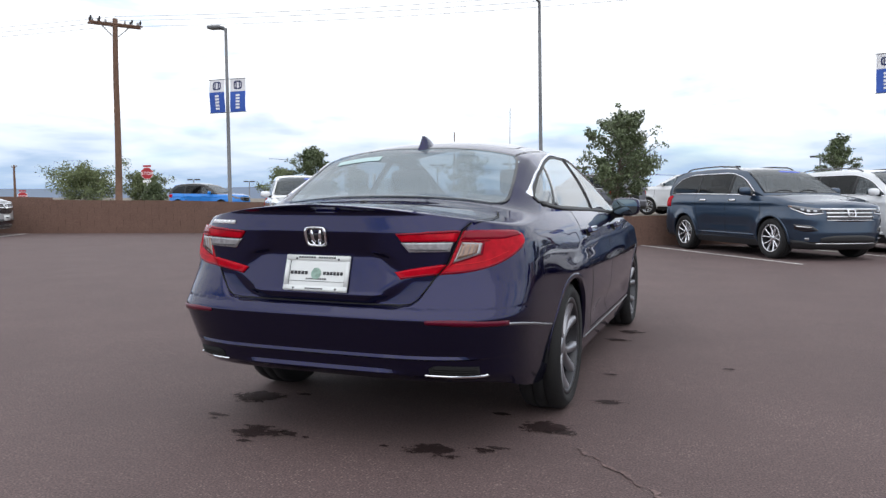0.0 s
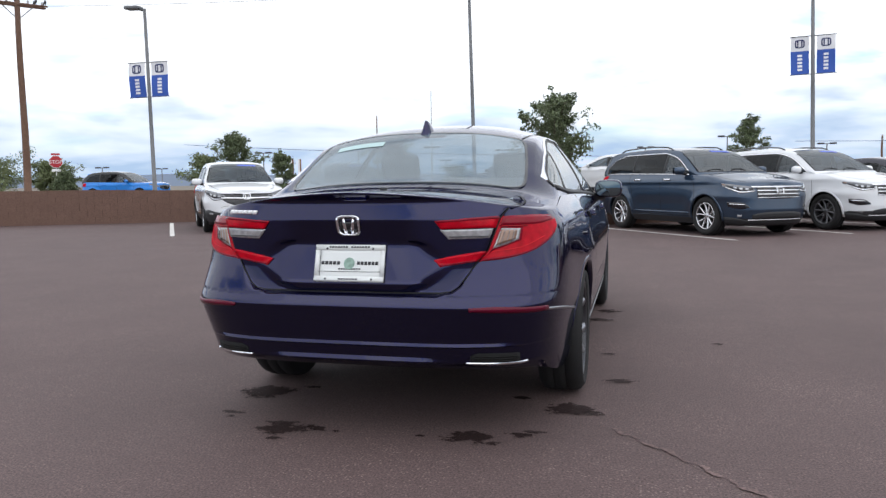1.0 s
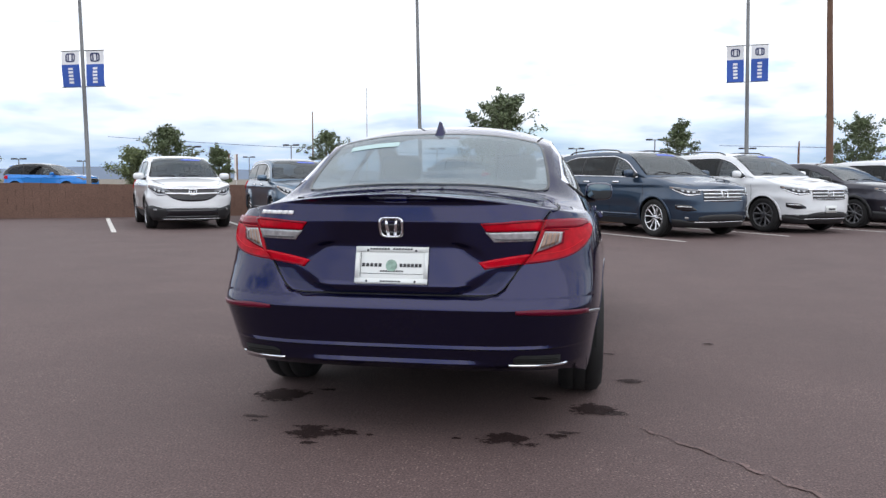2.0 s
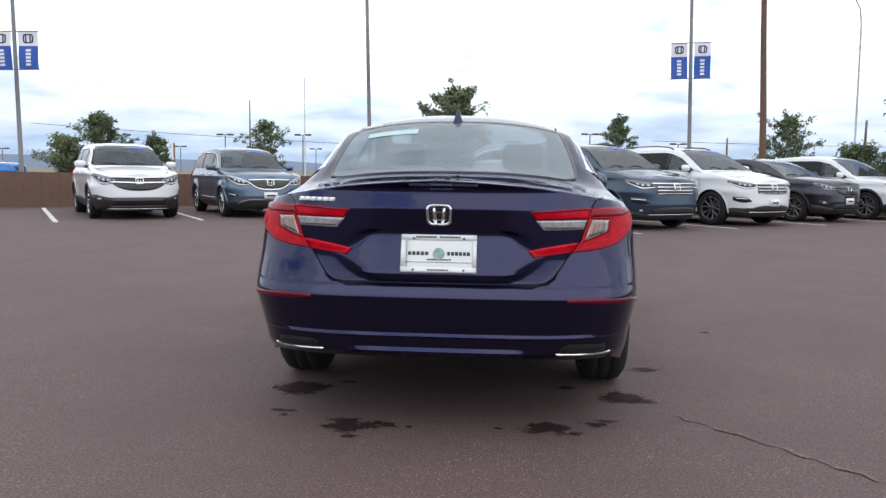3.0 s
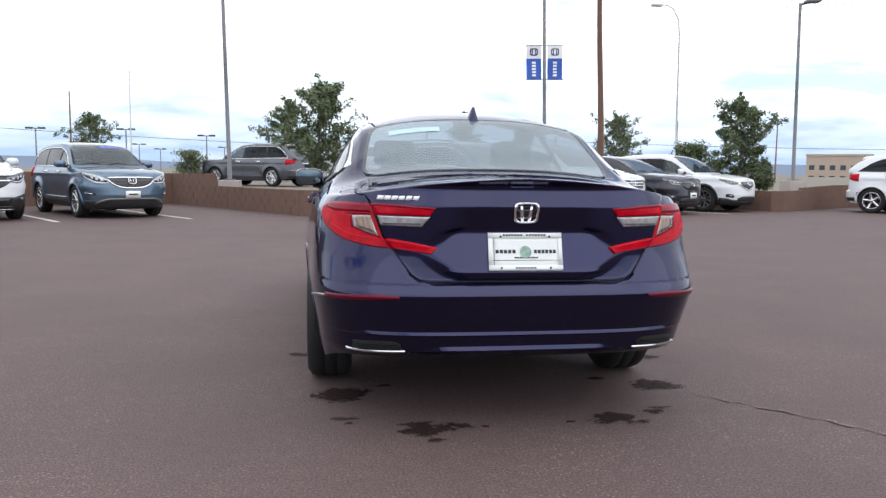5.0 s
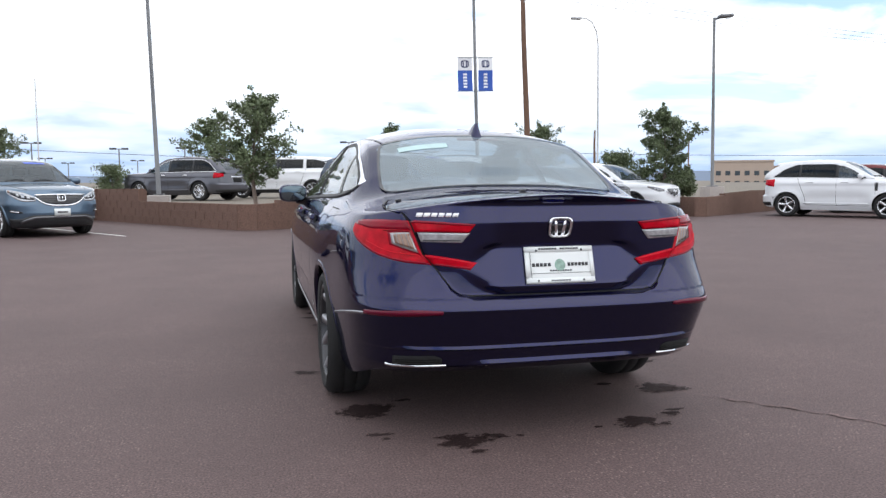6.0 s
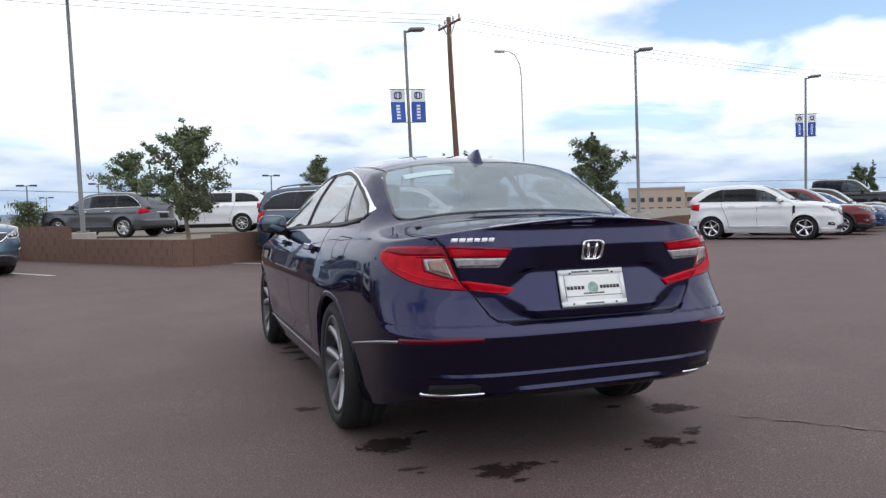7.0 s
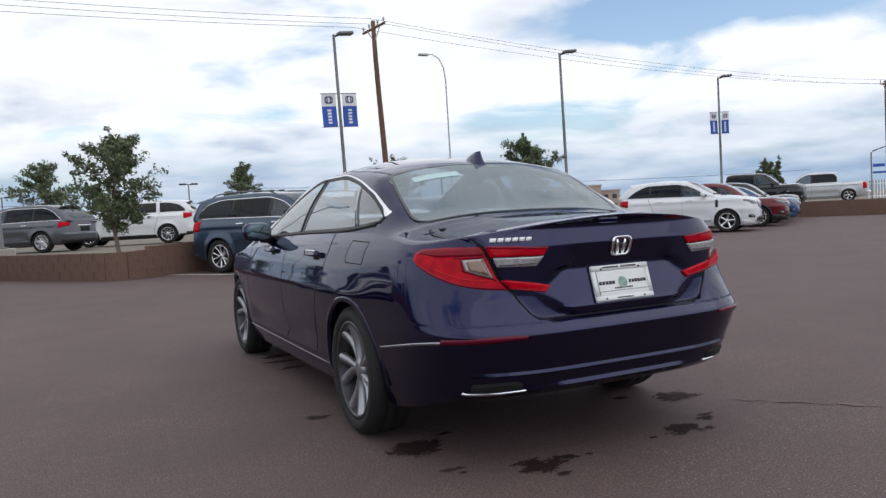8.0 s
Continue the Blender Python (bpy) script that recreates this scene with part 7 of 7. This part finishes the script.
# two narrow marker boards by the road
for x, y in ((-18.35, 38.0), (-17.95, 38.1)):
    p = thing("marker_board", pose(x, y, 0.4, 0, 0, 24), "narrow white and orange upright marker board", "sign", "marker boards")
    bm = bmesh.new()
    tube(bm, [(0, 0.02, 0), (0, 0.02, 2.0)], [0.02, 0.02], 6)
    part("post", bm, M_GALV, p)
    for x0, x1, mt in ((-0.10, 0.0, M_WHITE_INK), (0.0, 0.09, M_LENS_AMBER)):
        bm = bmesh.new()
        box(bm, (x0 + x1) / 2, 0, 1.35, x1 - x0, 0.02, 1.35, None, 0.004)
        part("board", bm, mt, p, "", False)

# street-name sign on a bent steel post at the far corner
p = thing("street_sign", pose(36.1, 27.85, 0.5, 0, 0, -40), "bent steel post with two blue street signs", "sign")
bm = bmesh.new()
tube(bm, [(0, 0, 0), (0, 0, 2.6), (0.08, 0, 2.70), (1.4, 0, 3.15)], [0.042, 0.038, 0.034, 0.025], 8)
part("post", bm, M_POLE, p)
for x0, x1, z0_, z1_ in ((0.06, 0.66, 1.82, 1.99), (0.05, 1.10, 1.46, 1.58)):
    bm = bmesh.new()
    box(bm, (x0 + x1) / 2, -0.05, (z0_ + z1_) / 2, x1 - x0, 0.012, z1_ - z0_, None, 0.003)
    part("sign_panel", bm, M_BAN_BLUE, p, "", False)
p = thing("fence", pose(36.25, 28.2, 0.40, 0, 0, -25.8), "white slatted fence at the edge of the upper lot", "fence")
for z_ in (0.32, 1.02):
    bm = bmesh.new()
    box(bm, 1.6, 0.04, z_, 3.2, 0.035, 0.07, None, 0.005)
    part("rail", bm, M_WHITE_INK, p, "", False)
for k in range(20):
    bm = bmesh.new()
    box(bm, 0.05 + 0.163 * k, 0.0, 0.61, 0.07, 0.02, 1.22, None, 0.004)
    part("slat", bm, M_WHITE_INK, p, "", False)


# ---- trees and shrubs ----
def tree(x, y, zb, h, spread, seed, trunk_h=0.5, leaf=0.075, density=1.0, mat=M_LEAF, name="tree", label="young broadleaf tree with uneven open crown", cone=0.35, full=0.0):
    """A tapered trunk with limbs and twigs, and leaves in tufts along them; cone narrows the crown upwards, full closes its gaps."""
    rnd = random.Random(seed)
    t = thing(name, pose(x, y, zb), label, "tree", "trees")
    bm = bmesh.new()
    tufts = []
    top = h * 0.90
    bend = lambda z: Vector((0.07 * math.sin(z * 1.9 + seed), 0.07 * math.cos(z * 2.3 + seed), z))
    r0 = 0.026 + h * 0.011
    tube(bm, [bend(top * i / 6) for i in range(7)], [r0 * (1 - 0.86 * i / 6) for i in range(7)], 8)
    nl = int(18 + h * 4)
    g0 = trunk_h / h
    for k in range(nl):
        g = (k + 0.5) / nl
        a = k * 2.4 + rnd.uniform(-0.6, 0.6)
        prof = (1 - cone) * math.sin(math.pi * (0.20 + 0.76 * g)) ** 0.7 + cone * (1.02 - g) ** 0.75
        ln = spread * prof * rnd.choice((0.55, 0.75, 0.85, 1.0, 1.0, 1.22)) * rnd.uniform(0.85, 1.1)
        p0 = bend((g0 + (1 - g0) * g * 0.95) * top)
        d = Vector((math.cos(a), math.sin(a), rnd.uniform(0.05, 0.5) + 0.45 * g))
        p1, p2 = p0 + d * ln * 0.5 + Vector((0, 0, 0.03)), p0 + d * ln + Vector((0, 0, 0.08 * ln))
        rr = r0 * 0.34 * (1 - 0.5 * g)
        tube(bm, [p0, p1, p2], [rr, rr * 0.6, rr * 0.25], 5)
        tufts += [(p0.lerp(p1, 0.5), 0.9), (p1, 1.0), (p1.lerp(p2, 0.5), 0.9), (p2, 0.72)]
        for _ in range(4):
            b0 = p0.lerp(p2, rnd.uniform(0.35, 0.95))
            q = b0 + Vector((rnd.uniform(-1, 1), rnd.uniform(-1, 1), rnd.uniform(-0.35, 0.75))) * ln * 0.34
            tube(bm, [b0, q], [rr * 0.35, rr * 0.15], 4)
            tufts += [(b0.lerp(q, 0.55), 0.62), (q, 0.58)]
    for e in range(3):
        q = bend(top) + Vector((rnd.uniform(-0.12, 0.12) * h * 0.3, rnd.uniform(-0.12, 0.12) * h * 0.3, h * (0.02 + 0.04 * e)))
        tube(bm, [bend(top * 0.97), q], [r0 * 0.14, r0 * 0.06], 4)
        tufts += [(q, 0.42), (bend(top).lerp(q, 0.5), 0.5)]
    part("trunk", bm, M_BARK, t)
    verts, faces = [], []
    for q, w in tufts:
        if rnd.random() < 0.12 * (1 - full):
            continue
        cr = w * (0.055 * spread + 0.055) * rnd.uniform(0.75, 1.35) * (1 + full)
        for _ in range(int(17 * density * w * rnd.uniform(0.7, 1.3))):
            c = q + Vector([max(-1.5, min(1.5, rnd.gauss(0, w_))) for w_ in (1, 1, 0.7)]) * cr
            if c.z < trunk_h * 0.8:
                continue
            n = Vector((rnd.gauss(0, 1), rnd.gauss(0, 1), rnd.gauss(0.6, 1))).normalized()
            u = n.cross(Vector((rnd.gauss(0, 1), rnd.gauss(0, 1), rnd.gauss(0, 1)))).normalized()
            v = n.cross(u)
            l = leaf * 0.68 * rnd.uniform(0.6, 1.35)
            i0 = len(verts)
            verts += [c - u * l, c + v * l * 0.48 - u * 0.1 * l, c + u * l + n * l * 0.15, c - v * l * 0.48 - u * 0.1 * l]
            faces.append((i0, i0 + 1, i0 + 2, i0 + 3))
    me = bpy.data.meshes.new("crown")
    me.from_pydata([tuple(v) for v in verts], [], faces)
    me.materials.append(mat)
    ob = new("crown", me)
    ob.parent = t
    return t


tree(-2.55, 21.4, 0.45, 3.15, 1.12, 3, 0.55, 0.07, 3.4, cone=0.12)
tree(10.25, 22.3, 0.45, 3.1, 0.92, 12, 0.35, 0.07, 3.8, cone=0.2)
tree(11.25, 22.7, 0.5, 1.0, 0.4, 44, 0.1, 0.06, 1.8, name="shrub", label="low green shrub behind the wall")
tree(-4.75, 44.0, 0.4, 4.35, 1.9, 11, 0.5, 0.11, 1.8)
tree(14.9, 45.0, 0.4, 4.45, 1.85, 15, 0.5, 0.11, 1.8, cone=0.45)
tree(5.9, 47.6, 0.4, 4.5, 1.5, 19, 0.5, 0.11, 1.7, cone=0.6)
tree(-22.0, 38.5, 0.4, 3.6, 1.75, 23, 0.3, 0.11, 2.2)
tree(-24.1, 38.9, 0.4, 2.3, 1.5, 27, 0.1, 0.10, 2.2, M_LEAF_DRY, label="broad olive-green tree behind the wall", full=0.5)
tree(-16.8, 33.6, 0.4, 2.35, 0.75, 31, 0.2, 0.08, 2.0)
tree(-19.2, 57.3, 0.4, 4.7, 1.75, 35, 0.6, 0.13, 1.3, cone=0.1)
tree(-8.0, 32.5, 0.4, 1.35, 0.75, 39, 0.1, 0.06, 2.0, name="shrub", label="small round green shrub on the bank", full=0.6)
tree(9.7, 24.6, 0.5, 1.55, 1.0, 44, 0.1, 0.07, 2.0, name="shrub", label="low green shrub behind the wall", full=0.5)
tree(46.9, 44.4, 0.4, 3.65, 1.25, 47, 0.3, 0.10, 2.0, cone=0.75)
tree(48.0, 44.0, 0.4, 3.85, 0.55, 63, 0.3, 0.09, 2.0, label="slim young conical tree behind the upper lot", cone=0.9)
tree(-53.3, 52.6, 0.4, 2.6, 3.4, 51, 0.1, 0.15, 3.0, M_LEAF_DRY, "juniper", "broad olive-green juniper beyond the road", cone=0.15, full=1.0)
tree(-51.8, 58.4, 0.4, 2.9, 2.2, 55, 0.1, 0.15, 2.4, M_LEAF_DRY, "juniper", "pale olive-green juniper beyond the road", cone=0.1, full=0.5)
tree(-30.0, 34.8, 0.4, 1.55, 0.62, 59, 0.1, 0.08, 2.4, M_LEAF, "shrub", "small dark green shrub by the road", full=0.8)

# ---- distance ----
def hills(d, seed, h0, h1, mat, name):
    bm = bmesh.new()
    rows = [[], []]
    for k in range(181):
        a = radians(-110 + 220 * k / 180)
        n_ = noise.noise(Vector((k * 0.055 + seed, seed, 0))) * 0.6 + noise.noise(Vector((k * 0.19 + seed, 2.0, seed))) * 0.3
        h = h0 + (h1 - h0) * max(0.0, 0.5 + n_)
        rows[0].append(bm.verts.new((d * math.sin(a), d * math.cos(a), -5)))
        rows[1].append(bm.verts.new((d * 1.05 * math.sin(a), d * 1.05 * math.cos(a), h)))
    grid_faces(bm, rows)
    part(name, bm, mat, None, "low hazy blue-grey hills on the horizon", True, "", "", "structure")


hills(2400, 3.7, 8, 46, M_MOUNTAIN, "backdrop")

# tan office building, two storeys
b = thing("office_building", pose(178, 241, -2.0, 0, 0, -36.5), "tan flat-roofed two-storey office building far away", "building")
for nm, cx, cy, sx, sy, h in (("centre_block", -6.5, 0, 20, 18, 9.6), ("wing", 7.0, 2, 7, 16, 7.6)):
    bm = bmesh.new()
    box(bm, cx, cy, h / 2, sx, sy, h, None, 0.1)
    wall = part(nm, bm, M_STUCCO, b, "", False)
    bm = bmesh.new()
    box(bm, cx, cy, h + 0.3, sx + 0.5, sy + 0.5, 0.6)
    part("parapet", bm, M_STUCCO, wall, "", False)
    for fl in range(int(h // 3.4)):
        for k in range(int(sx // 3.2)):
            bm = bmesh.new()
            box(bm, cx - sx / 2 + 1.8 + 3.2 * k, cy - sy / 2 - 0.02, 2.0 + 3.6 * fl, 1.7, 0.12, 1.6)
            part("window", bm, M_GLASS_OFFICE, wall, "", False)

# blocks of the walls
BLK = bpy.data.meshes.new("brick")
bm = bmesh.new()
rb = random.Random(5)
box(bm, 0, 0, 0, BLOCK_L - 0.002, BLOCK_D, BLOCK_H - 0.002)
for v in bm.verts:
    v.co += Vector((rb.uniform(-0.003, 0.003), rb.uniform(-0.007, 0.007), rb.uniform(-0.002, 0.002)))
bm.to_mesh(BLK)
BLK.materials.append(M_BLOCK)
bm.free()
base_co = [tuple(v.co) for v in BLK.vertices]
base_fc = [tuple(pp.vertices) for pp in BLK.polygons]
NEAR = {"wall_left": (-13.9, -5.5), "wall_island": (-7.2, 3.6)}
for wname, pts in WALLS:
    vs_, fs_ = [], []
    count = 0
    for (x0, y0, h0), (x1, y1, h1) in zip(pts, pts[1:]):
        d = Vector((x1 - x0, y1 - y0, 0))
        ln = d.length
        d.normalize()
        n = Vector((-d.y, d.x, 0))
        yaw = math.degrees(math.atan2(d.y, d.x))
        nc = max(1, round(ln / BLOCK_L))
        for c in range(6):
            for k in range(nc + c % 2):
                half = 0.5 if c % 2 and k in (0, nc) else 1.0
                f = (k + 0.5) / nc if c % 2 == 0 else (0.25 / nc if k == 0 else 1 - 0.25 / nc if k == nc else k / nc)
                hh = h0 + (h1 - h0) * f
                z = BLOCK_H * (c + 0.5)
                if z + 0.02 > hh + 0.08:
                    continue
                q = Vector((x0, y0, 0)) + d * ln * f + n * (BLOCK_D / 2 - 0.02 + rb.uniform(-0.003, 0.003))
                mm = pose(q.x, q.y, min(z, hh - 0.06), 0, 0, yaw + rb.uniform(-0.3, 0.3)) @ Matrix.Diagonal((half * ln / (nc * BLOCK_L), 1, 1, 1))
                if NEAR[wname][0] <= q.x <= NEAR[wname][1] and count < 290:
                    count += 1
                    o = new("brick", BLK)
                    o.parent = wall_obs[wname]
                    o.matrix_basis = mm
                else:
                    i0 = len(vs_)
                    vs_ += [tuple(mm @ Vector(v)) for v in base_co]
                    fs_ += [tuple(i0 + i for i in fc) for fc in base_fc]
    me = bpy.data.meshes.new("bricks")
    me.from_pydata(vs_, [], fs_)
    me.materials.append(M_BLOCKS)
    o = new("bricks", me)
    o.parent = wall_obs[wname]
    tagged(o, kind="stuff")
